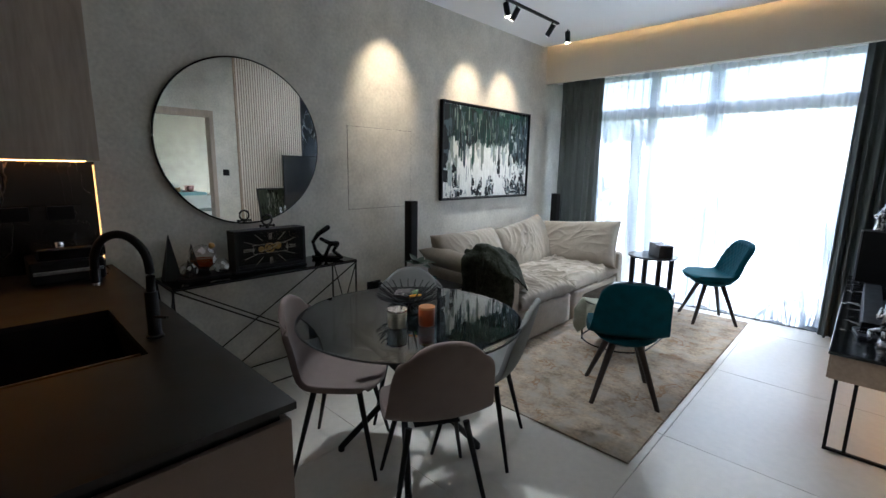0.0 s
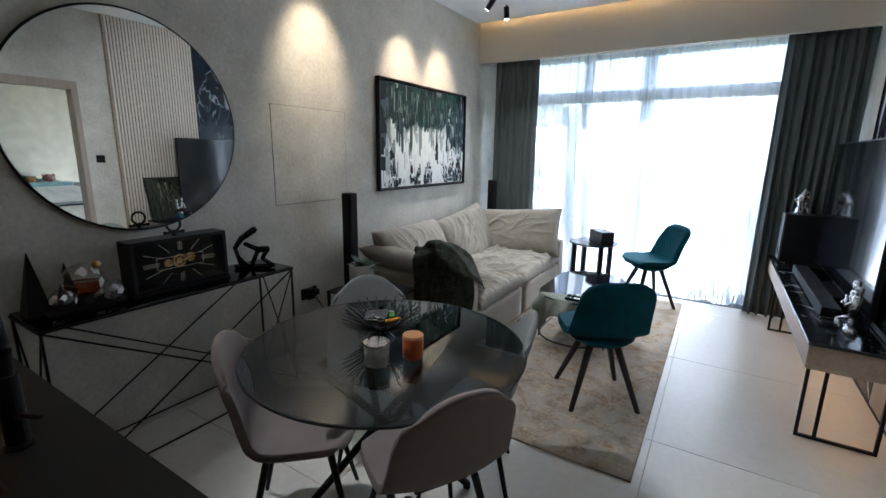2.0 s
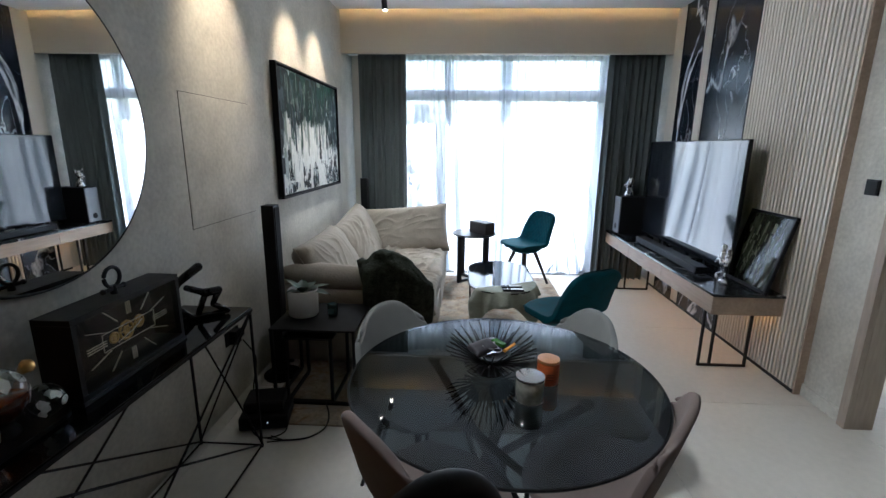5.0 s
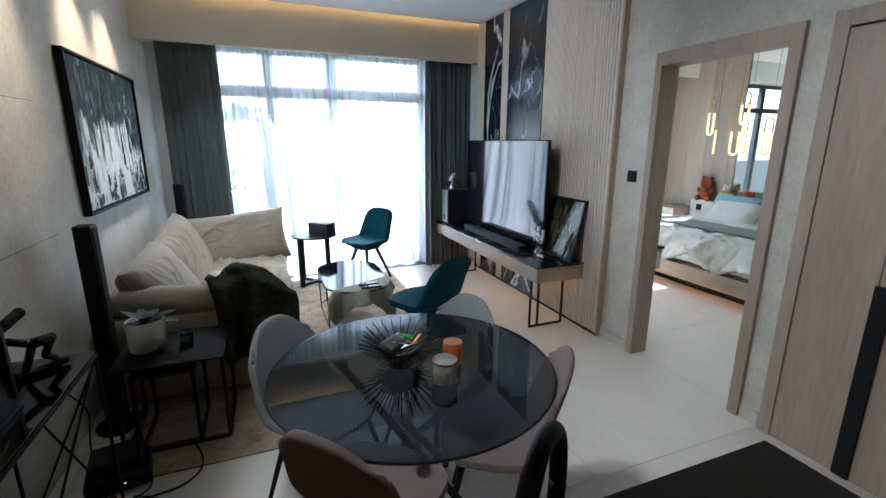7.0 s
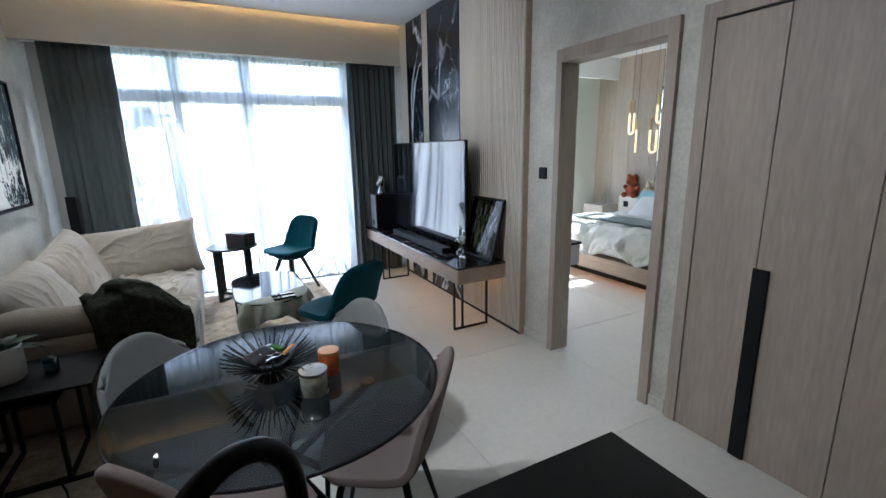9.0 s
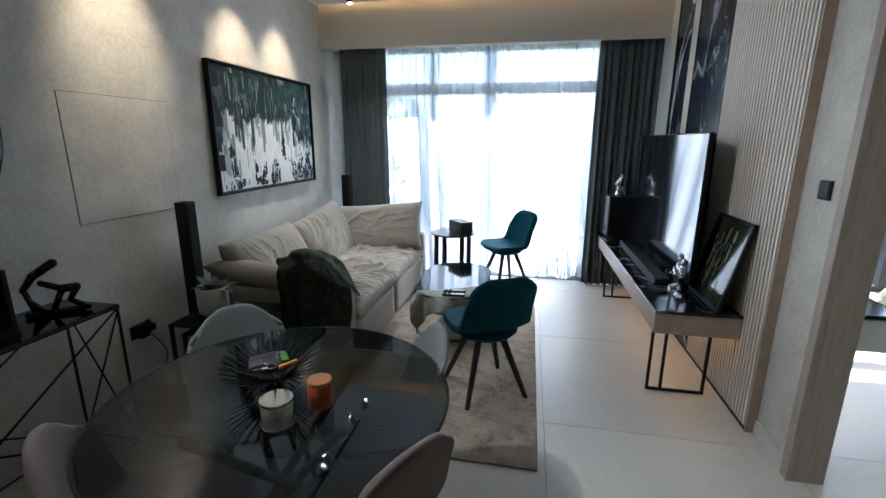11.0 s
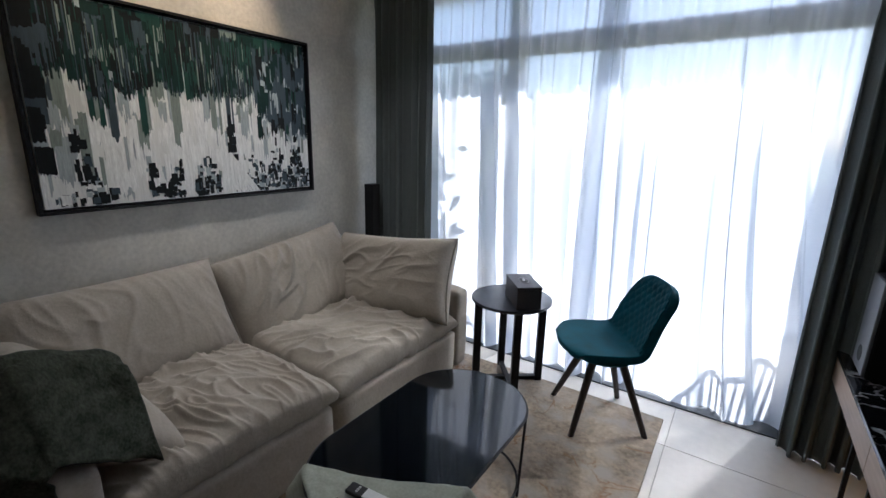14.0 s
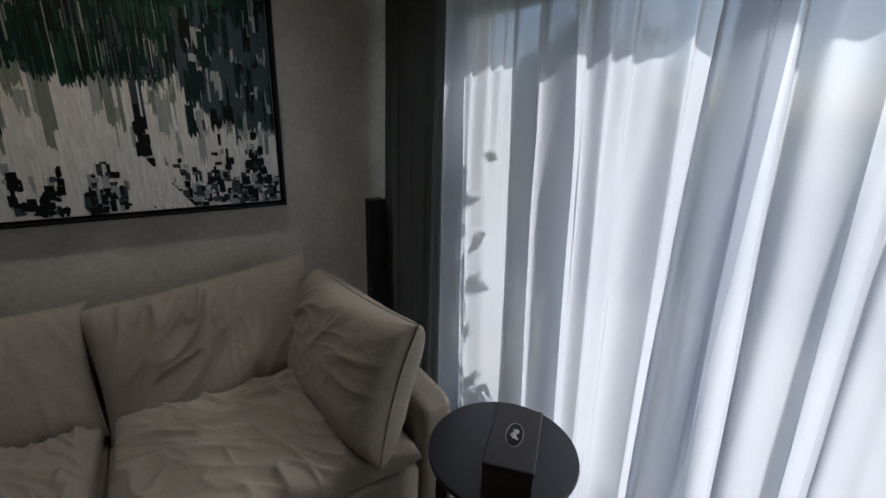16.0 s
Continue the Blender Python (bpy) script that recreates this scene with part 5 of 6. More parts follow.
# cables, router box and cloth heap on the floor beside the console
def cable(name, pts, r, label):
    return solid(name, tube(bmesh.new(), smooth_path(pts, 8), r, 7), M_plastic, label, "cable", smooth=True)
cable("power_cable", [(-3.13, 2.48, 0.39), (-3.08, 2.52, 0.25), (-3.06, 2.42, 0.10), (-3.02, 2.36, 0.02), (-2.96, 2.30, 0.017), (-2.93, 2.24, 0.05)], 0.004, "black power cable hanging from the wall socket")
cable("loose_cable", [(-2.62, 2.42, 0.04), (-2.56, 2.30, 0.018), (-2.55, 2.19, 0.007), (-2.62, 2.10, 0.007), (-2.74, 2.07, 0.007)], 0.005, "black cable lying loose on the tiles")
for dx, dy in ((-0.09, -0.02), (-0.10, 0.01), (-0.09, 0.035)):
    cable("cable_tail", [(-2.73, 2.07, 0.007), (-2.78, 2.07 + dy * 0.5, 0.007), (-2.73 + dx, 2.07 + dy, 0.007)], 0.003, "split black connector tail of a loose cable")
cable("loop_cable", [(-2.98, 2.16, 0.06), (-2.90, 2.10, 0.008), (-2.82, 2.09, 0.006), (-2.76, 2.14, 0.008), (-2.78, 2.22, 0.018), (-2.86, 2.25, 0.04)], 0.004, "black cable looped on the floor")
rb = thing("router_box", -2.90, 2.24, 0.012, 12, "black electronics box among cables on the floor", "electronics")
part("case", boxes((-0.13, 0.13, -0.10, 0.12, 0.0, 0.075), bevel=0.01), M_plastic, rb)
part("case_top", boxes((-0.11, 0.10, -0.06, 0.11, 0.0755, 0.14), bevel=0.012), M_plastic, rb)
part("indicator", boxes((0.02, 0.028, -0.1015, -0.1002, 0.04, 0.046)), glow("white_indicator", (0.8, 0.9, 1.0), 0.08), rb)

# cloth and remote controls on the coffee table
M_cloth = shade("sage_cloth", (0.27, 0.285, 0.235), 0.95, scale=14, vary=0.2, fine=90, bump=0.6, depth=0.004)
def cloth_at(u, v):
    x = (u - 0.5) * 0.78
    far = -0.315 + 0.47 * x + 0.012 * math.sin(u * 9)              # the slanting hem across the top
    y = -0.64 + v * (far + 0.64)
    qx, qy = max(0.0, abs(x) - 0.015), max(0.0, abs(y) - 0.245)
    d = math.hypot(qx, qy)
    over = d - 0.269
    crease = noise.noise(Vector((x * 13, y * 13, 1))) + 0.5 * noise.noise(Vector((x * 31, y * 31, 4)))
    if over <= 0:
        return (x - 1.46, y + 3.93, 0.421 + 0.004 * crease + 0.003)
    nx, ny = math.copysign(qx / d, x), math.copysign(qy / d, y)
    a = math.atan2(ny, nx)
    hang = min(1.0, over / 0.10)
    out = 0.271 + 0.016 * math.sin(min(1.57, over * 14)) + hang * (0.030 * math.sin(a * 7 + 0.6) + 0.016 * math.sin(a * 15) + 0.02) + 0.006 * crease
    px = math.copysign(min(abs(x), 0.015), x) + nx * out
    py = math.copysign(min(abs(y), 0.245), y) + ny * out
    return (px - 1.46, py + 3.93, 0.424 - over * (1.0 + 0.10 * math.sin(a * 5)) + 0.004 * crease)
cl = solid("table_cloth", sheet(bmesh.new(), 80, 56, cloth_at), M_cloth, "small sage green cloth draped over the coffee table end", "cloth", smooth=True)
modify(cl, "SOLIDIFY", thickness=0.003, offset=1)
M_remote = shade("pale_grey_remote", (0.55, 0.55, 0.55), 0.5, scale=30)
def remote(x, y, rz, body, label):
    r = thing("remote_control", x, y, 0.429, rz, label, "remote", "remote controls")
    part("body", boxes((-0.022, 0.022, -0.085, 0.085, 0, 0.016), bevel=0.005), M_plastic, r)
    part("face", boxes((-0.019, 0.019, -0.02, 0.08, 0.0162, 0.018), bevel=0.0005), body, r)
    for k in range(3):
        part("button", boxes((-0.012 + k * 0.009, -0.006 + k * 0.009, -0.05, -0.043, 0.0162, 0.019)), M_remote, r)
remote(-1.395, 3.53, -84, M_remote, "black and silver remote control on the cloth")
remote(-1.39, 3.448, -88, M_remote, "black and silver remote control on the cloth")

# on the media console: subwoofer, soundbar, statues, leaning picture
sub = thing("subwoofer", 0.135, 5.13, 0.601, 0, "black box subwoofer at the end of the console", "loudspeaker")
part("cabinet", boxes((-0.19, 0.20, -0.10, 0.10, 0.012, 0.43), bevel=0.006), M_plastic, sub)
part("front_grille", boxes((-0.203, -0.1905, -0.095, 0.095, 0.02, 0.425), bevel=0.003), shade("silver_grey_grille", (0.16, 0.165, 0.175), 0.45, 0.3, fine=400), sub)
part("port", disc(0.035, -0.2045, -0.2035, 24), M_black, sub)
bpy.data.objects["port"].location = (0, 0.0, 0.09)
for sx in (-0.15, 0.15):
    for sy in (-0.07, 0.07):
        part("foot", rod(bmesh.new(), (sx, sy, 0), (sx, sy, 0.0125), 0.015), M_plastic, sub)
sbar = thing("soundbar", 0.055, 4.06, 0.601, 0, "long dark grey soundbar in front of the television", "soundbar")
part("body", boxes((-0.05, 0.045, -0.62, 0.62, 0.006, 0.066), bevel=0.006), M_plastic, sbar)
part("grille", boxes((-0.053, -0.0502, -0.60, 0.60, 0.01, 0.062)), shade("charcoal_mesh", (0.035, 0.037, 0.042), 0.8, fine=500), sbar)
part("end_cap", boxes((-0.049, 0.044, -0.627, -0.6205, 0.008, 0.064), bevel=0.002), M_black_gloss, sbar)
for fy in (-0.5, 0.45):
    part("foot", boxes((-0.04, 0.03, fy, fy + 0.05, 0, 0.007)), M_plastic, sbar)
figure("silver_bust", [((0, 0, 0.012), (0, 0, 0.03), 0.055, 0.05), ((0, 0.01, 0.05), (0, 0.015, 0.085), 0.035, 0.030), ((-0.005, 0.01, 0.13), (0.01, 0.012, 0.165), 0.042, 0.040), ((-0.04, 0.01, 0.135), (-0.052, 0.01, 0.12), 0.010, 0.012),
       ((-0.02, -0.045, 0.04), (-0.035, -0.02, 0.105), 0.014, 0.010), ((0.02, 0.05, 0.04), (0.03, 0.05, 0.15), 0.012, 0.010), ((0.03, 0.05, 0.15), (0.0, 0.055, 0.21), 0.010, 0.006), ((0.0, -0.04, 0.15), (-0.005, -0.055, 0.215), 0.012, 0.006), ((-0.03, 0.0, 0.10), (-0.045, 0.0, 0.105), 0.012, 0.010)],
       M_chrome, "silver sculpted bust on the subwoofer", "statue", pose(0.05, 5.13, 1.0315, 0, 0, 0))
figure("silver_couple", [((0, -0.035, 0.01), (0, 0.035, 0.01), 0.028, 0.028), ((0.0, -0.03, 0.01), (-0.01, -0.03, 0.10), 0.010, 0.012), ((0.01, 0.02, 0.01), (0.0, 0.02, 0.11), 0.010, 0.012), ((-0.01, -0.03, 0.10), (0, -0.035, 0.20), 0.017, 0.022), ((0.0, 0.02, 0.11), (0, 0.03, 0.21), 0.017, 0.022),
       ((0, -0.035, 0.20), (0, -0.04, 0.245), 0.010, 0.019), ((0, 0.03, 0.21), (0, 0.032, 0.265), 0.010, 0.019), ((0, -0.05, 0.19), (-0.04, -0.02, 0.15), 0.009, 0.008), ((0, 0.05, 0.20), (-0.04, 0.045, 0.15), 0.009, 0.008), ((-0.04, -0.02, 0.15), (-0.03, 0.03, 0.19), 0.008, 0.008), ((-0.01, -0.03, 0.10), (-0.06, -0.02, 0.075), 0.012, 0.010), ((-0.06, -0.02, 0.075), (-0.055, -0.02, 0.01), 0.010, 0.009)],
       M_chrome, "silver and black statue of two embracing figures", "statue", pose(0.10, 3.24, 0.601, 0, 0, 0))
tray2 = thing("ornament_tray", 0.03, 3.42, 0.601, 10, "small black tray with a marbled coaster", "tray")
part("dish", outline(bmesh.new(), rounded(0.09, 0.20, 0.03), 0, 0.012), M_black, tray2)
part("coaster", lathe(bmesh.new(), [(0, 0.0121), (0.04, 0.0121), (0.042, 0.016), (0.04, 0.020), (0, 0.020)], 28), M_marble_top, tray2)
lp = thing("leaning_picture", 0.215, 3.19, 0.602, 0, "small dark landscape picture in a black frame leaning on the slats", "picture")
lean = Matrix.Rotation(radians(13.5), 4, "Y")
lp.matrix_world = Matrix.Translation((0.235, 3.20, 0.604)) @ lean
PW, PH = 0.235, 0.54
for r in ((-0.012, 0.012, -PW, PW, 0, 0.02), (-0.012, 0.012, -PW, PW, PH - 0.02, PH), (-0.012, 0.012, -PW, -PW + 0.02, 0.0205, PH - 0.0205), (-0.012, 0.012, PW - 0.02, PW, 0.0205, PH - 0.0205)):
    part("frame_bar", boxes(r, bevel=0.002), M_black, lp)
M_land = shade("dark_forest_print", (0.030, 0.034, 0.022), 0.12, scale=7, vary=0.95, fine=30, bump=0, stretch=(1, 1.6, 0.35), coat=0.15)
part("print", boxes((-0.004, 0.006, -PW + 0.02, PW - 0.02, 0.02, PH - 0.02)), M_land, lp, "dark green and gold landscape print behind glass")
# muted greenish-gold reflection on the picture, put into the colour of small streaks
streak = shade("painted_reflection", (0.10, 0.10, 0.06), 0.5, scale=18, vary=0.5, stretch=(1, 2, 0.4))
bm = bmesh.new()
rs = random.Random(6)
for _ in range(46):
    y, z = rs.uniform(-0.10, 0.16), rs.uniform(0.06, 0.40)
    box(bm, -0.0048 - rs.random() * 0.0004, -0.0041, y, y + rs.uniform(0.004, 0.016), z, z + rs.uniform(0.02, 0.09))
part("reflection_streaks", bm, streak, lp)["kind"] = "stuff"

# on the dining table: wire bowl with odds and ends, two candles
bowl = thing("wire_bowl", -1.685, 1.535, 0.743, 0, "black wire starburst bowl holding keys and a pouch", "bowl")
part("core", lathe(bmesh.new(), [(0, 0.0), (0.05, 0.0), (0.052, 0.006), (0.03, 0.035), (0.055, 0.065), (0.075, 0.075), (0.07, 0.079), (0.04, 0.066), (0, 0.055)], 28), M_black, bowl)
for ring, (n, el, r0, r1, h) in enumerate(((26, 28, 0.05, 0.165, 0.05), (22, 45, 0.045, 0.15, 0.055), (22, -16, 0.04, 0.10, 0.045))):
    for k in range(n):
        a = 2 * math.pi * (k + 0.5 * ring) / n
        ln = r1 - r0
        p0 = (r0 * math.cos(a), r0 * math.sin(a), h)
        p1 = (r1 * math.cos(a), r1 * math.sin(a), max(0.004, h + ln * math.tan(radians(el)) * 0.8))
        part("spike", rod(bmesh.new(), p0, p1, 0.0032, 0.0026, 6), M_black, bowl)
solid("leather_pouch", cushion(0.10, 0.075, 0.03, 5, 14, 0.004), M_leather, "small black leather pouch in the wire bowl", "pouch", smooth=True).matrix_world = pose(-1.715, 1.53, 0.840, 8, -10, 30)
lt = thing("lighter", -1.655, 1.56, 0.842, 40, "green transparent cigarette lighter in the bowl", "lighter")
part("body", outline(bmesh.new(), rounded(0.022, 0.060, 0.006), 0, 0.011), shade("green_plastic", (0.05, 0.16, 0.03), 0.25), lt)
part("head", boxes((-0.010, 0.010, 0.031, 0.046, 0.0005, 0.011), bevel=0.002), M_chrome, lt)
ks = thing("key_bunch", -1.665, 1.50, 0.838, 0, "bunch of silver keys in the wire bowl", "keys")
part("key_ring", tube(bmesh.new(), [(0.016 * math.cos(k * 0.524), 0.016 * math.sin(k * 0.524), 0.008) for k in range(13)], 0.0018, 6), M_chrome, ks)
for a in (10, 70, 140):
    bm = boxes((-0.008, 0.008, 0.014, 0.032, 0.004, 0.007), (-0.003, 0.003, 0.032, 0.060, 0.004, 0.0065))
    bmesh.ops.transform(bm, matrix=pose(0, 0, 0, 8, 0, a), verts=bm.verts)
    part("key", bm, M_chrome, ks)
solid("orange_pen", rod(bmesh.new(), (-1.64, 1.50, 0.845), (-1.60, 1.545, 0.852), 0.006, 0.005), shade("orange_plastic", (0.75, 0.30, 0.02), 0.3), "short orange and yellow plastic stick in the bowl", "pen")
M_mercury = shade("mercury_glass", (0.42, 0.43, 0.36), 0.22, 0.55, scale=14, vary=0.35, fine=60, bump=0.2)
jar = thing("candle_jar", -1.567, 1.36, 0.743, 0, "silvered green mercury-glass candle jar with a lid", "candle")
part("jar", lathe(bmesh.new(), [(0, 0.001), (0.045, 0.001), (0.049, 0.006), (0.050, 0.088), (0.048, 0.090), (0, 0.090)], 36), M_mercury, jar, smooth=True)
part("lid", lathe(bmesh.new(), [(0, 0.0905), (0.051, 0.0905), (0.052, 0.094), (0.051, 0.1), (0.0, 0.101)], 36), M_chrome, jar, "polished silver lid")
part("band", lathe(bmesh.new(), [(0.0485, 0.0), (0.051, 0.0), (0.051, 0.004), (0.0495, 0.0045)], 36), M_chrome, jar)
oj = thing("candle_jar", -1.487, 1.475, 0.743, 0, "burnt orange candle jar with a copper lid", "candle")
M_orange = shade("burnt_orange_glaze", (0.36, 0.075, 0.018), 0.3, scale=20, vary=0.15, bump=0.05)
part("jar", lathe(bmesh.new(), [(0, 0.001), (0.038, 0.001), (0.041, 0.005), (0.042, 0.092), (0.040, 0.094), (0, 0.094)], 36), M_orange, oj, smooth=True)
part("lid", lathe(bmesh.new(), [(0, 0.0945), (0.041, 0.0945), (0.0425, 0.098), (0.041, 0.107), (0, 0.108)], 36), shade("copper_lid", (0.52, 0.25, 0.10), 0.35, 0.6, scale=20), oj, "copper lid")
for z in (0.03, 0.042, 0.052):
    part("label_line", boxes((-0.014, 0.014, -0.0432, -0.0424, z, z + 0.004)), shade("brown_print", (0.12, 0.03, 0.01), 0.5), oj)

jar.scale = oj.scale = (0.93, 0.93, 0.86)

# ---- kitchen: a run along the left wall and a peninsula with the sink ----
KX, KY0, KY1 = -1.03, -0.12, 0.57
pen = thing("kitchen_peninsula", 0, 0, 0, 0, "taupe lacquered kitchen peninsula cabinet", "cabinet")
part("body", boxes((-2.24, KX - 0.02, KY0 + 0.03, -0.06, 0.08, 0.80), (-2.24, KX - 0.02, 0.40, KY1 - 0.03, 0.08, 0.80), (-1.58, KX - 0.02, -0.06, 0.40, 0.08, 0.80), (-2.24, -1.58, -0.06, 0.40, 0.08, 0.60), (-2.585, -2.24, KY0 + 0.03, KY1 - 0.03, 0.08, 0.80)), M_cabinet, pen)
part("plinth", boxes((-2.585, KX - 0.06, KY0 + 0.08, KY1 - 0.06, 0.0, 0.0795)), M_black, pen)
part("end_panel", boxes((KX - 0.0195, KX - 0.001, KY0 + 0.01, KY1 - 0.012, 0.0, 0.845), bevel=0.002), M_cabinet, pen)
part("back_panel", boxes((-2.585, KX - 0.021, KY1 - 0.0295, KY1 - 0.012, 0.0, 0.845), bevel=0.002), M_cabinet, pen)
part("grip_channel", boxes((-2.585, KX - 0.03, KY1 - 0.06, KY1 - 0.03, 0.8005, 0.87), (KX - 0.06, KX - 0.03, KY0 + 0.02, KY1 - 0.061, 0.8005, 0.87), (-2.585, -2.24, KY0 + 0.02, KY0 + 0.05, 0.8005, 0.87)), M_black, pen)
SX0, SX1, SY0, SY1 = -2.20, -1.605, -0.03, 0.385
wt = thing("worktop", 0, 0, 0, 0, "thin matt black kitchen worktop", "worktop")
def holed(xs, ys, z0, z1):
    """A slab of three by three fields with the middle one left open."""
    bm = bmesh.new()
    lo = [[bm.verts.new((x, y, z0)) for x in xs] for y in ys]
    hi = [[bm.verts.new((x, y, z1)) for x in xs] for y in ys]
    for j in range(3):
        for i in range(3):
            ring = ((j, i), (j, i + 1), (j + 1, i + 1), (j + 1, i))
            if (i, j) == (1, 1):
                continue
            bm.faces.new([hi[b][a] for b, a in ring])
            bm.faces.new([lo[b][a] for b, a in ring][::-1])
    for e in [e for e in bm.edges if len(e.link_faces) == 1 and e.verts[0].co.z > z0 + 1e-5]:
        a, b = e.verts
        pa = next(lo[j][i] for j in range(4) for i in range(4) if hi[j][i] is a)
        pb = next(lo[j][i] for j in range(4) for i in range(4) if hi[j][i] is b)
        bm.faces.new([a, b, pb, pa])
    return bm


part("slab", holed((XL + 0.001, SX0, SX1, KX + 0.004), (KY0, SY0, SY1, KY1), 0.871, 0.891), M_counter, wt)
part("slab", boxes((XL + 0.001, -2.59, YB + 0.001, KY0 - 0.0005, 0.871, 0.891)), M_counter, wt)
sink = thing("sink", 0, 0, 0, 0, "black undermounted kitchen sink with a bronze ledge", "sink")
bm = boxes((SX0 - 0.002, SX1 + 0.002, SY0 - 0.002, SY1 + 0.002, 0.68, 0.8705))
bmesh.ops.delete(bm, geom=[f for f in bm.faces if f.calc_center_median().z > 0.86], context="FACES_ONLY")
modify(part("basin", bm, M_black, sink), "SOLIDIFY", thickness=0.006, offset=1)
part("drain", lathe(bmesh.new(), [(0, 0.6815), (0.03, 0.682), (0.045, 0.6845), (0.05, 0.6805)], 28, -1.95, 0.17), M_black_gloss, sink)
part("ledge", boxes((SX1 - 0.105, SX1 - 0.095, SY0 + 0.002, SY1 - 0.002, 0.69, 0.862), bevel=0.002), shade("bronze_edge", (0.22, 0.13, 0.06), 0.3, 0.6), sink, "bronze-toned sink ledge")
tap = thing("kitchen_tap", -1.752, 0.44, 0.891, 0, "matt black arched kitchen tap", "tap")
part("base", lathe(bmesh.new(), [(0, 0.0), (0.027, 0.0), (0.027, 0.006), (0.022, 0.010), (0, 0.010)], 24), M_black, tap)
part("body", rod(bmesh.new(), (0, 0, 0.010), (0, 0, 0.16), 0.021, 0.020, 20), M_black, tap)
arc = [(0, 0, 0.16), (0.003, 0.002, 0.23), (-0.006, -0.005, 0.29), (-0.035, -0.030, 0.335), (-0.075, -0.063, 0.350), (-0.115, -0.098, 0.330), (-0.140, -0.118, 0.28), (-0.145, -0.122, 0.23)]
part("spout", tube(bmesh.new(), smooth_path(arc, 8), 0.0135, 14), M_black, tap, smooth=True)
part("nozzle", rod(bmesh.new(), (-0.145, -0.122, 0.23), (-0.145, -0.122, 0.185), 0.016, 0.015, 16), M_black, tap)
part("nozzle_tip", rod(bmesh.new(), (-0.145, -0.122, 0.1845), (-0.145, -0.122, 0.176), 0.013, 0.013, 16), M_chrome, tap)
part("lever", rod(bmesh.new(), (0.018, 0.0, 0.075), (0.085, 0.02, 0.085), 0.006, 0.005, 10), M_black, tap)

base = thing("base_cabinet", 0, 0, 0, 0, "taupe lacquered kitchen base cabinets along the wall", "cabinet")
part("body", boxes((XL + 0.002, -2.62, YB + 0.002, KY1 - 0.03, 0.08, 0.869)), M_cabinet, base)
part("plinth", boxes((XL + 0.002, -2.66, YB + 0.002, KY1 - 0.05, 0.0, 0.0795)), M_black, base)
for k in range(4):
    y0 = YB + 0.01 + k * 0.61
    part("door", boxes((-2.6195, -2.60, y0, y0 + 0.604, 0.085, 0.845), bevel=0.002), M_cabinet, base)
spl = solid("backsplash", boxes((XL + 0.0005, XL + 0.018, YB + 0.002, 0.54, 0.892, 1.476)), marble("black_splash_stone", (0.008, 0.007, 0.007), (0.25, 0.22, 0.19), 0.16, 3.0, 0.008), "black veined stone kitchen splashback", "splashback", "structure")
up = thing("wall_cabinet", 0, 0, 0, 0, "taupe oak kitchen wall cabinets lit from below", "cabinet")
part("body", boxes((XL + 0.0195, -2.862, YB + 0.002, 0.516, 1.482, 2.90)), M_oak, up)
for k in range(6):
    y1 = 0.516 - k * 0.5
    part("door", boxes((-2.8615, -2.84, y1 - 0.496, y1, 1.480, 2.90), bevel=0.002), M_oak, up)
part("led_strip", boxes((-3.15, -3.135, YB + 0.05, 0.50, 1.474, 1.4815)), M_kled, up, "warm light strip under the cabinets")
part("side_led", boxes((XL + 0.0185, XL + 0.0225, 0.530, 0.538, 0.93, 1.46)), M_kled2, up, "warm light line beside the splashback")
rail = thing("socket_rail", XL + 0.02, 0.12, 1.22, 0, "black power rail with sockets on the splashback", "socket")
part("rail", boxes((-0.0015, 0.018, -0.5, 0.34, -0.005, 0.025), bevel=0.002), M_black_gloss, rail)
for y in (-0.1, 0.07, 0.25):
    part("socket", boxes((0.0185, 0.045, y - 0.055, y + 0.055, -0.05, 0.022), bevel=0.004), M_plastic, rail)
cm = thing("coffee_machine", -2.98, 0.33, 0.891, 0, "low black and chrome coffee maker on the worktop", "appliance")
part("body", boxes((-0.16, 0.14, -0.13, 0.16, 0.0, 0.11), bevel=0.012), M_plastic, cm)
part("chrome_band", boxes((0.1405, 0.146, -0.12, 0.15, 0.045, 0.065), bevel=0.002), M_chrome, cm)
part("lid", boxes((-0.15, 0.12, -0.10, 0.17, 0.1105, 0.17), bevel=0.012), M_black_gloss, cm)
part("knob", lathe(bmesh.new(), [(0, 0.1705), (0.02, 0.1705), (0.02, 0.185), (0, 0.187)], 18), M_chrome, cm)
kt = thing("kettle", -2.93, 0.0, 0.891, 0, "black kettle with a chrome handle on the worktop", "kettle")
part("body", lathe(bmesh.new(), [(0, 0), (0.085, 0.0), (0.088, 0.02), (0.07, 0.17), (0.055, 0.19), (0, 0.195)], 28), M_black_gloss, kt, smooth=True)
part("handle", tube(bmesh.new(), smooth_path([(0.06, 0.03, 0.17), (0.13, 0.05, 0.16), (0.14, 0.05, 0.09), (0.085, 0.03, 0.04)], 6), 0.010, 8), M_chrome, kt, smooth=True)
cable("appliance_cable", [(-3.10, 0.50, 0.93), (-3.06, 0.53, 0.90), (-2.98, 0.525, 0.897), (-2.90, 0.50, 0.897)], 0.004, "black appliance cable on the worktop")

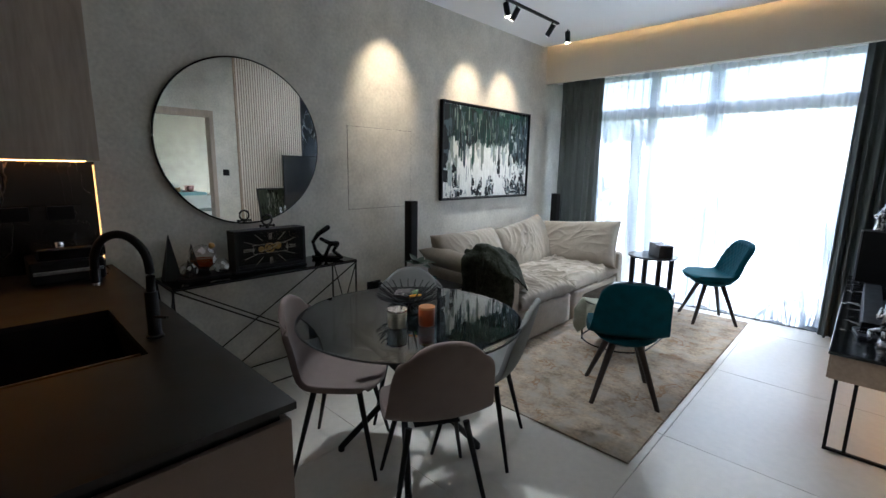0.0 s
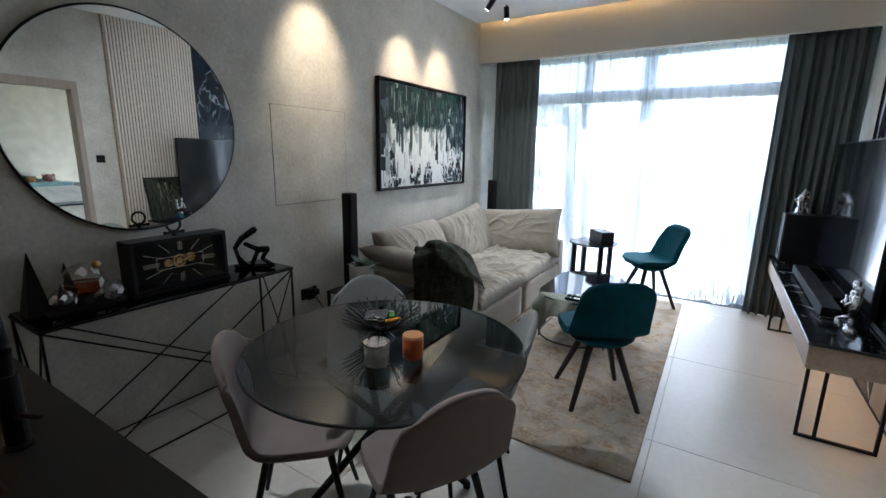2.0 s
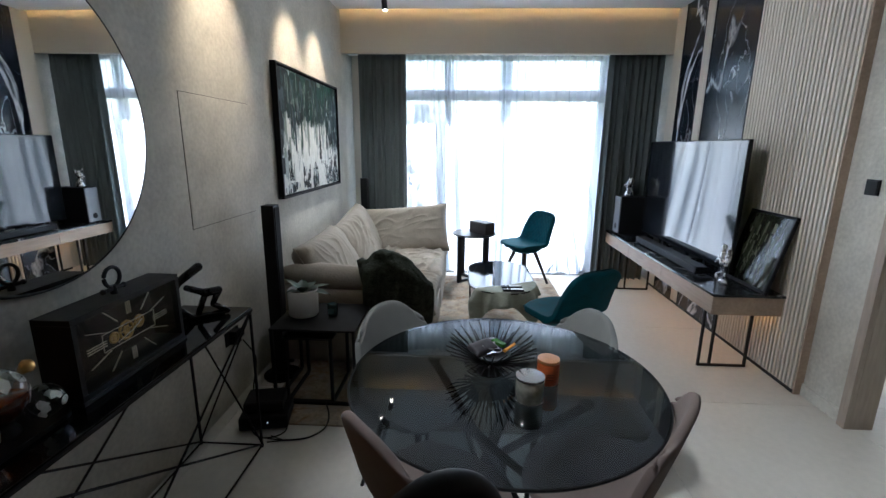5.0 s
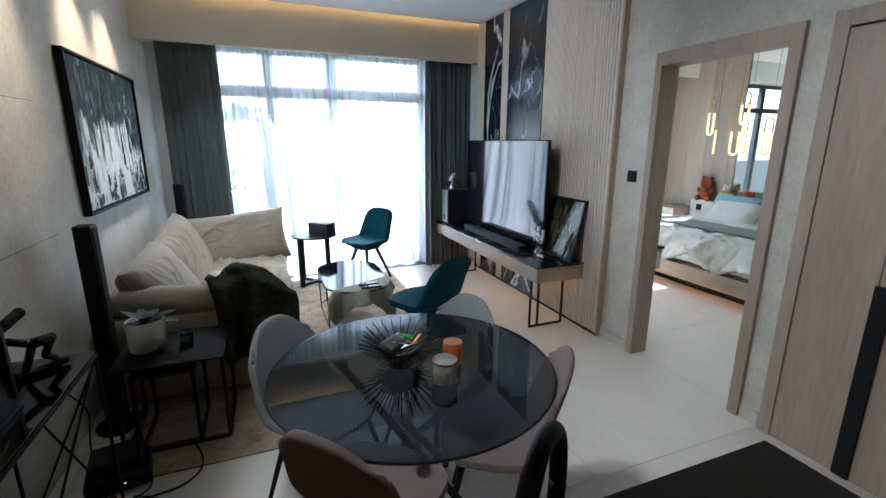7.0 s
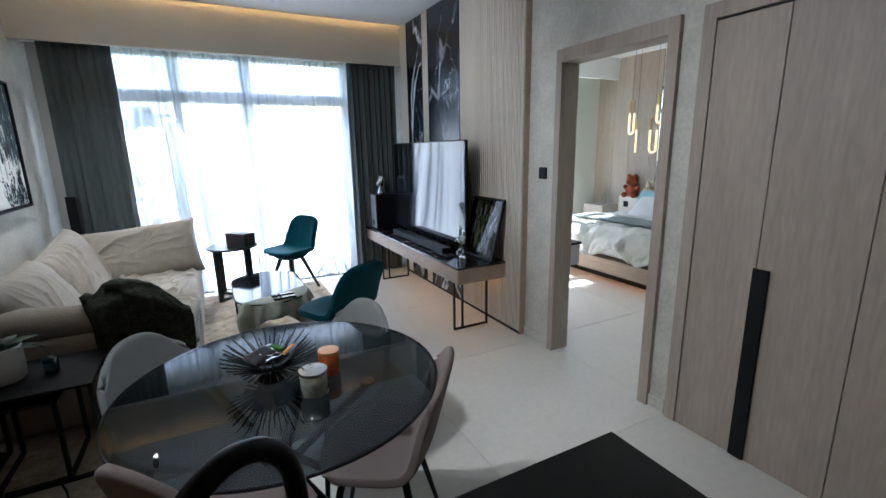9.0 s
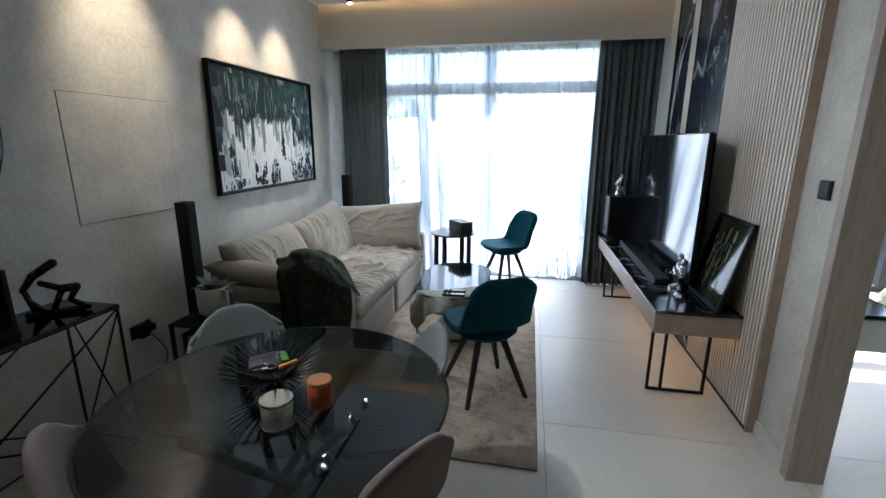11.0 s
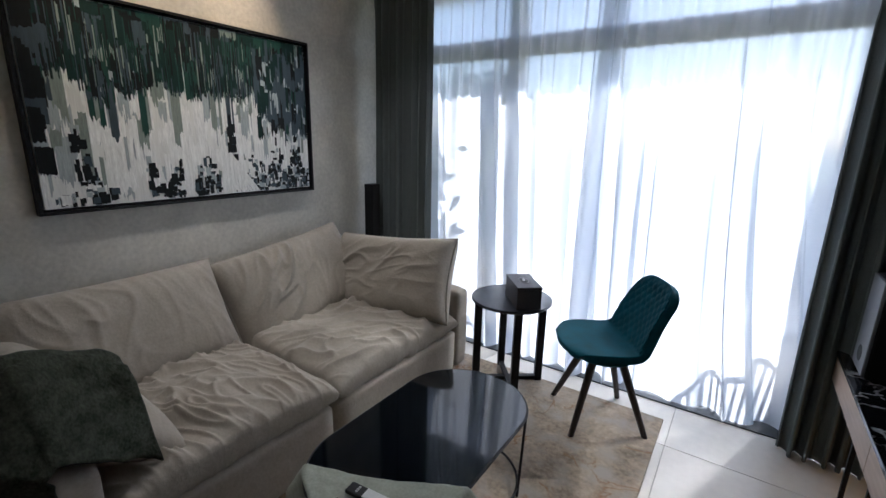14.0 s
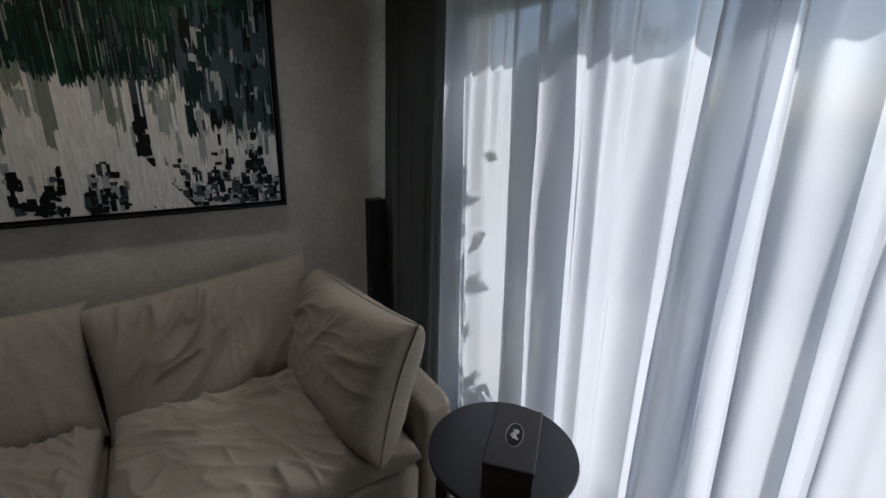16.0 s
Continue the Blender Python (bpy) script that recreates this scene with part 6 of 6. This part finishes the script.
# ---- bedroom seen through the doorway: x 0.55..4.2 ----
BX = 4.2
M_pale = shade("pale_green_grey_paint", (0.62, 0.65, 0.58), 0.8, scale=2, vary=0.04, fine=120, bump=0.08)
solid("wall_bedroom_south", boxes((XR + T, BX + 0.15, 0.62, 0.74, 0, H + 0.3)), M_pale, "plain pale bedroom wall", "wall", "structure")
solid("wall_bedroom_head", boxes((BX, BX + 0.12, 0.74, YW + 0.25, 0, H + 0.3)), M_pale, "bedroom wall behind the bed head", "wall", "structure")
BW0, BW1 = 1.15, 3.62
solid("wall_bedroom_facade", boxes((XR + T, BW0, YW, YW + 0.25, 0, H + 0.3), (BW1, BX, YW, YW + 0.25, 0, H + 0.3), (BW0, BW1, YW, YW + 0.25, 2.62, H + 0.3)), M_pale, "pale bedroom wall round the garden window", "wall", "structure")
solid("ceiling_bedroom", boxes((XR + T, BX, 0.74, YW, H - 0.06, H + 0.02)), M_white, "white bedroom ceiling", "ceiling", "structure")
solid("bulkhead_bedroom", boxes((XR + T + 0.001, BX - 0.001, 5.25, 5.31, 2.58, H - 0.061)), M_white, "white bulkhead over the bedroom window", "bulkhead", "structure")
bw = thing("window_2", 0, 0, 0, 0, "dark grey aluminium bedroom garden window", "window", kind="structure")
for x, w in ((BW0 + 0.03, 0.06), (1.98, 0.09), (2.95, 0.10), (BW1 - 0.03, 0.06)):
    part("post", boxes((x - w / 2, x + w / 2, YW + 0.05, YW + 0.13, 0, 2.62), bevel=0.003), M_frame, bw)
part("transom", boxes((BW0 + 0.06, BW1 - 0.06, YW + 0.045, YW + 0.125, 2.14, 2.22), bevel=0.003), M_frame, bw)
part("head", boxes((BW0 + 0.06, BW1 - 0.06, YW + 0.052, YW + 0.128, 2.56, 2.62), bevel=0.003), M_frame, bw)
part("sill", boxes((BW0 + 0.06, BW1 - 0.06, YW + 0.052, YW + 0.128, 0.0, 0.06), bevel=0.003), M_frame, bw)
for a, b in ((BW0 + 0.06, 1.935), (2.025, 2.90), (3.0, BW1 - 0.06)):
    for z0, z1 in ((0.06, 2.14), (2.22, 2.56)):
        pane = part("pane", boxes((a, b, YW + 0.085, YW + 0.093, z0, z1)), M_pane, bw)
        pane.visible_shadow = False
# oak panelling, mirror strip and headboard
hp = thing("headboard_panelling", 0, 0, 0, 0, "pale oak wall panelling with a tall mirror strip behind the bed", "wall panel")
for a, b, m in ((5.30, YW - 0.003, M_oak_pale), (4.99, 5.297, M_oak_pale), (4.58, 4.987, M_oak), (4.465, 4.577, M_oak), (1.9, 2.55, M_oak)):
    part("panel", boxes((BX - 0.03, BX - 0.001, a, b, 0.0, H - 0.062), bevel=0.002), m, hp)
part("mirror_panel", boxes((BX - 0.02, BX - 0.001, 2.553, 4.462, 0.77, H - 0.062)), M_mirror, hp, "tall tinted mirror")
part("headboard", boxes((BX - 0.16, BX - 0.031, 2.2, 5.0, 0.0, 0.76), bevel=0.01), shade("cream_upholstery", (0.62, 0.58, 0.50), 0.85, fine=300, bump=0.3), hp, "cream upholstered headboard ledge")
part("socket", boxes((BX - 0.168, BX - 0.1605, 4.80, 4.89, 0.60, 0.69), bevel=0.002), M_plastic, hp)
bed = thing("bed", 0, 0, 0, 0, "double bed on an oak plinth with white quilted bedding", "bed")
part("base", boxes((2.17, BX - 0.165, 2.60, 4.55, 0.10, 0.27), bevel=0.006), M_oak_y, bed)
part("plinth", boxes((2.30, BX - 0.17, 2.75, 4.40, 0.0, 0.099)), M_black, bed)
part("under_light", boxes((2.285, 2.298, 2.76, 4.39, 0.06, 0.09)), M_kled2, bed, "warm light line under the bed")
part("mattress", soft_box(2.24, BX - 0.17, 2.66, 4.50, 0.272, 0.50, bev=0.05), M_white, bed, smooth=True)
M_duvet = shade("white_quilted_cotton", (0.66, 0.64, 0.58), 0.9, scale=10, vary=0.06, fine=200, bump=0.4, depth=0.003)
def duvet_at(u, v):
    x = 2.10 + 1.75 * u
    s = (v - 0.5) * 2.5
    y = 3.58 + max(-0.96, min(0.96, s))
    over_y = max(0, abs(s) - 0.96)
    over_x = max(0, 0.12 - u) / 0.12
    z = 0.555 + 0.022 * noise.noise(Vector((x * 6, s * 6, 3))) + 0.020 * abs(noise.noise(Vector((x * 10, s * 4, 1))))
    for sc, amp in ((5.0, 0.022), (9.0, 0.014)):
        z += amp * math.exp(-(noise.noise(Vector((x * sc, s * sc * 0.8, 5 + sc))) / 0.14) ** 2)
        x -= amp * 1.4 * over_x * math.exp(-(noise.noise(Vector((x * sc, s * sc, 9 + sc))) / 0.16) ** 2)
    z -= over_y * 0.9 + (over_x ** 1.3) * (0.24 + 0.05 * math.sin(s * 9))
    x += 0.03 * noise.noise(Vector((s * 5, 0, 7))) * over_x + over_x * 0.06
    y += math.copysign(over_y * 0.12 + 0.02 * math.sin(x * 14) * min(1, over_y * 6), s)
    return (x, y, max(0.13, z))
dv = part("duvet", sheet(bmesh.new(), 110, 130, duvet_at), M_duvet, bed, "white crinkled quilt", smooth=True)
modify(dv, "SOLIDIFY", thickness=0.02, offset=1)
run = part("bed_runner", sheet(bmesh.new(), 12, 40, lambda u, v: (2.62 + 0.42 * u, 2.64 + 1.9 * v, 0.612 + 0.012 * noise.noise(Vector((u * 3, v * 9, 2))))), shade("grey_green_blanket", (0.20, 0.23, 0.21), 0.95, fine=300, bump=0.4), bed, "grey-green folded blanket across the bed", smooth=True)
modify(run, "SOLIDIFY", thickness=0.022, offset=1)
M_aqua = shade("aqua_cotton", (0.28, 0.45, 0.47), 0.9, scale=12, fine=200)
for x, y, m, nm, tl in ((3.78, 4.1, M_aqua, "aqua cotton pillow against the headboard", 58), (3.60, 4.0, M_duvet, "white cotton pillow", 40), (3.78, 3.1, M_aqua, "aqua cotton pillow against the headboard", 58), (3.60, 3.15, M_duvet, "white cotton pillow", 40)):
    pl = solid("pillow", cushion(0.68, 0.46, 0.18, x * 3 + y, 24, 0.008), m, nm + " on the bed", "pillow", smooth=True)
    pl.matrix_world = pose(x, y, 0.70 if tl > 50 else 0.66, 0, 0, -90) @ pose(0, 0, 0, tl)
# soft toys on the headboard ledge
def teddy(x, y, s, material, label):
    bm = bmesh.new()
    for px, py, pz, r in ((0, 0, 0.10, 0.10), (-0.02, 0, 0.25, 0.085), (-0.02, 0.06, 0.325, 0.032), (-0.02, -0.06, 0.325, 0.032), (-0.10, 0, 0.235, 0.035), (-0.08, 0.085, 0.03, 0.042), (-0.08, -0.085, 0.03, 0.042), (-0.03, 0.11, 0.15, 0.038), (-0.03, -0.11, 0.15, 0.038)):
        bmesh.ops.create_uvsphere(bm, u_segments=16, v_segments=12, radius=r * s, matrix=pose(px * s, py * s, pz * s))
    for v in bm.verts:
        v.co += v.co.normalized() * 0.006 * s * noise.noise(v.co * 60)
    ob = solid("soft_toy", bm, material, label, "soft toy", smooth=True)
    ob.location = (x, y, 0.76)
def plush(n, c):
    return shade(n, c, 0.95, scale=30, vary=0.3, fine=120, bump=1.0, depth=0.01)
teddy(BX - 0.09, 4.80, 1.0, plush("brown_plush", (0.28, 0.06, 0.02)), "reddish brown plush toy on the headboard ledge")
teddy(BX - 0.09, 4.47, 0.75, plush("cream_plush", (0.60, 0.52, 0.38)), "cream plush toy on the headboard ledge")
teddy(BX - 0.09, 4.22, 0.5, plush("orange_plush", (0.80, 0.16, 0.01)), "orange plush toy on the headboard ledge")
teddy(BX - 0.09, 3.2, 0.75, plush("pink_plush", (0.55, 0.32, 0.30)), "pale pink plush toy on the headboard ledge")
teddy(BX - 0.09, 2.95, 0.65, plush("tan_plush", (0.40, 0.24, 0.10)), "tan plush toy on the headboard ledge")
bt = thing("glass_bottle", 3.95, 5.22, 0.62, 0, "small clear glass bottle on the bedside shelf", "bottle")
part("bottle", lathe(bmesh.new(), [(0, 0.001), (0.04, 0.001), (0.042, 0.01), (0.042, 0.12), (0.02, 0.16), (0.02, 0.18), (0, 0.181)], 20), M_glass, bt, smooth=True)
shelf = solid("bedside_shelf", boxes((3.72, BX - 0.031, 5.02, 5.42, 0.40, 0.62), bevel=0.004), M_oak_pale, "pale oak bedside drawer fixed to the panelling", "bedside table")
# pendant loops
M_tube = glow("frosted_lamp_tube", (1.0, 0.70, 0.36), 0.10)
pd = thing("pendant_lamp", 0, 0, 0, 0, "brass loop pendant lamps with glowing tubes", "pendant lamp")
def loop(x, y, z0, z1, w):
    pts = [(x, y - w, z0 + w), (x, y - w, z1 - w)] + [(x, y - w * math.cos(a), z1 - w + w * math.sin(a)) for a in [math.pi * k / 10 for k in range(1, 10)]] + [(x, y + w, z1 - w), (x, y + w, z0 + w)]
    part("brass_loop", tube(bmesh.new(), pts, 0.010, 8), M_brass, pd)
    zm = z0 + (z1 - z0) * 0.62
    low = [(x, y - w, zm), (x, y - w, z0 + w)] + [(x, y - w * math.cos(a), z0 + w - w * math.sin(a)) for a in [math.pi * k / 10 for k in range(1, 10)]] + [(x, y + w, z0 + w), (x, y + w, zm)]
    part("glow_tube", tube(bmesh.new(), low, 0.016, 8), M_tube, pd)
    part("cord", rod(bmesh.new(), (x, y, z1), (x, y, H - 0.061), 0.002, 0.002, 6), M_black, pd)
loop(3.85, 4.69, 1.72, 2.20, 0.04)
loop(3.85, 4.30, 1.45, 1.95, 0.055)
loop(3.80, 4.18, 1.85, 2.25, 0.05)
part("glow_tube", rod(bmesh.new(), (3.86, 4.60, 1.45), (3.86, 4.60, 1.78), 0.014, 0.014, 10), M_tube, pd)
part("brass_rod", rod(bmesh.new(), (3.86, 4.60, 1.78), (3.86, 4.60, 1.93), 0.008, 0.008, 8), M_brass, pd)
part("cord", rod(bmesh.new(), (3.86, 4.60, 1.93), (3.86, 4.60, H - 0.061), 0.002, 0.002, 6), M_black, pd)
# wall-hung vanity desk and door stop
dk = thing("vanity_desk", 0, 0, 0, 0, "white wall-hung vanity drawer with a dark top", "desk")
part("top", boxes((XR + T + 0.001, 0.965, 2.68, 4.1, 0.735, 0.755), bevel=0.002), M_black_gloss, dk)
part("drawer", boxes((XR + T + 0.001, 0.95, 2.69, 4.09, 0.56, 0.726), bevel=0.003), shade("pale_grey_lacquer", (0.62, 0.60, 0.56), 0.4), dk)
ds = thing("door_stop", 0.69, 2.63, 0, 0, "small black floor door stop", "door stop")
part("stem", lathe(bmesh.new(), [(0, 0), (0.025, 0), (0.025, 0.004), (0.008, 0.008), (0.008, 0.10), (0.0, 0.10)], 16), M_black, ds)
part("bumper", lathe(bmesh.new(), [(0, 0.1005), (0.022, 0.105), (0.026, 0.125), (0.020, 0.145), (0, 0.15)], 16), M_plastic, ds, smooth=True)

# ---- terrace and garden outside ----
M_paving = shade("pale_terrace_stone", (0.30, 0.28, 0.24), 0.8, scale=3, vary=0.1, fine=60, bump=0.2)
M_lawn = shade("dry_lawn_ground", (0.10, 0.12, 0.05), 0.95, scale=0.6, vary=0.4, fine=14, bump=0.5)
solid("ground", boxes((-400, 400, YW + 0.2, 600, -0.30, -0.08)), M_lawn, "open ground beyond the terrace", "ground", "structure")
solid("terrace", boxes((-6, 8, YW + 0.2, 9.2, -0.079, -0.015)), M_paving, "pale stone terrace outside the windows", "terrace", "structure")
solid("garden_wall", boxes((-6, 8, 9.2, 9.4, -0.08, 1.1)), M_paving, "low stone garden wall at the terrace edge", "wall", "structure")
# unseen overhang, sized so its edge keeps the sun off the voile's top
solid("canopy", boxes((XL - 0.3, XR + 0.1, YW + 0.2505, 6.17, 2.66, 2.86)), M_white, "unseen white slab added to shade the top of the voile", "canopy", "structure")
solid("roof", boxes((XL - T, BX + 0.15, YB - T, YW + 0.25, H + 0.301, H + 0.45)), M_white, "flat roof slab over the flat", "roof", "structure")
solid("wall_outer_south", boxes((XR + T, BX + 0.15, 0.3, 0.6, 0, H + 0.3)), M_pale, "plain closing wall behind the bedroom", "wall", "structure")

M_foliage = shade("garden_foliage", (0.06, 0.11, 0.035), 0.6, scale=20, vary=0.45, fine=60, bump=0.2)
M_bark = shade("grey_brown_bark", (0.10, 0.075, 0.05), 0.9, scale=20, vary=0.3, fine=60, bump=0.8, depth=0.01)
def shrub(x, y, h, spread, n, seed, label, leaf_len=0.16):
    """A stem with limbs and many separate leaves."""
    r = random.Random(seed)
    t = thing("garden_plant", x, y, -0.08, 0, label, "plant", "terrace plants")
    trunk = tube(bmesh.new(), smooth_path([(0, 0, 0), (0.03, 0.02, h * 0.4), (-0.02, 0.0, h * 0.75), (0, 0.02, h)], 5), 0.022, 8)
    tips = []
    for k in range(14):
        z = h * r.uniform(0.3, 1.0)
        a = r.uniform(0, 6.28)
        ln = spread * r.uniform(0.5, 1.0)
        tip = (ln * math.cos(a), ln * math.sin(a), z + ln * r.uniform(0.2, 0.8))
        rod(trunk, (0, 0, z * 0.93), tip, 0.010, 0.004, 6)
        tips.append(((0, 0, z * 0.93), tip))
    part("trunk", trunk, M_bark, t)
    cr = bmesh.new()
    for k in range(n):
        a, b = r.choice(tips)
        p = Vector(a).lerp(Vector(b), r.uniform(0.35, 1.1)) + Vector([r.gauss(0, 0.06) for _ in range(3)])
        d = Vector((r.gauss(0, 1), r.gauss(0, 1), r.gauss(-0.2, 0.6))).normalized()
        s = d.cross(Vector((r.gauss(0, 1), r.gauss(0, 1), r.gauss(0, 1)))).normalized()
        ln = leaf_len * r.uniform(0.6, 1.2)
        w = ln * 0.22
        q = [p, p + d * ln * 0.45 + s * w, p + d * ln + Vector((0, 0, -ln * 0.2)), p + d * ln * 0.45 - s * w]
        cr.faces.new([cr.verts.new(v) for v in q])
    part("crown", cr, M_foliage, t)
shrub(-2.55, 6.35, 1.95, 0.5, 1500, 1, "leafy dark green shrub close to the terrace door", 0.13)
shrub(-3.3, 7.2, 2.2, 0.5, 380, 2, "tall leafy shrub on the terrace", 0.2)
shrub(2.75, 7.3, 2.0, 0.5, 420, 3, "leafy potted tree outside the bedroom window")
shrub(3.7, 6.9, 1.5, 0.5, 420, 4, "leafy green shrub outside the bedroom window")
shrub(1.9, 7.9, 2.1, 0.6, 420, 5, "leafy green shrub by the garden wall")
shrub(4.6, 8.3, 2.5, 0.8, 500, 6, "tall green tree by the garden wall", 0.22)
# roped tub chair on the terrace
oc = thing("garden_chair", -0.26, 6.17, -0.015, 12, "white roped tub garden chair on the terrace", "chair")
M_rope = shade("white_rope", (0.70, 0.69, 0.66), 0.8, fine=300)
ringp = [(0.36 * math.cos(a), 0.34 * math.sin(a), 0.52 + 0.18 * max(0, -math.sin(a))) for a in [math.pi * (0.9 + 1.2 * k / 30) for k in range(31)]]
part("top_rail", tube(bmesh.new(), ringp, 0.016, 8), M_rope, oc)
seat_ring = [(0.30 * math.cos(a), 0.28 * math.sin(a), 0.40) for a in [2 * math.pi * k / 30 for k in range(31)]]
part("seat_ring", tube(bmesh.new(), seat_ring, 0.016, 8), M_rope, oc)
for k in range(31):
    a = math.pi * (0.9 + 1.2 * k / 30)
    part("rope", rod(bmesh.new(), ringp[k], (0.30 * math.cos(a), 0.28 * math.sin(a), 0.40), 0.009, 0.009, 6), M_rope, oc)
part("seat", lathe(bmesh.new(), [(0, 0.38), (0.28, 0.38), (0.28, 0.43), (0.24, 0.45), (0, 0.45)], 30), M_rope, oc)
for sx in (-0.2, 0.2):
    for sy in (-0.17, 0.17):
        part("leg", rod(bmesh.new(), (sx, sy, 0), (sx * 0.9, sy * 0.9, 0.39), 0.014), M_rope, oc)
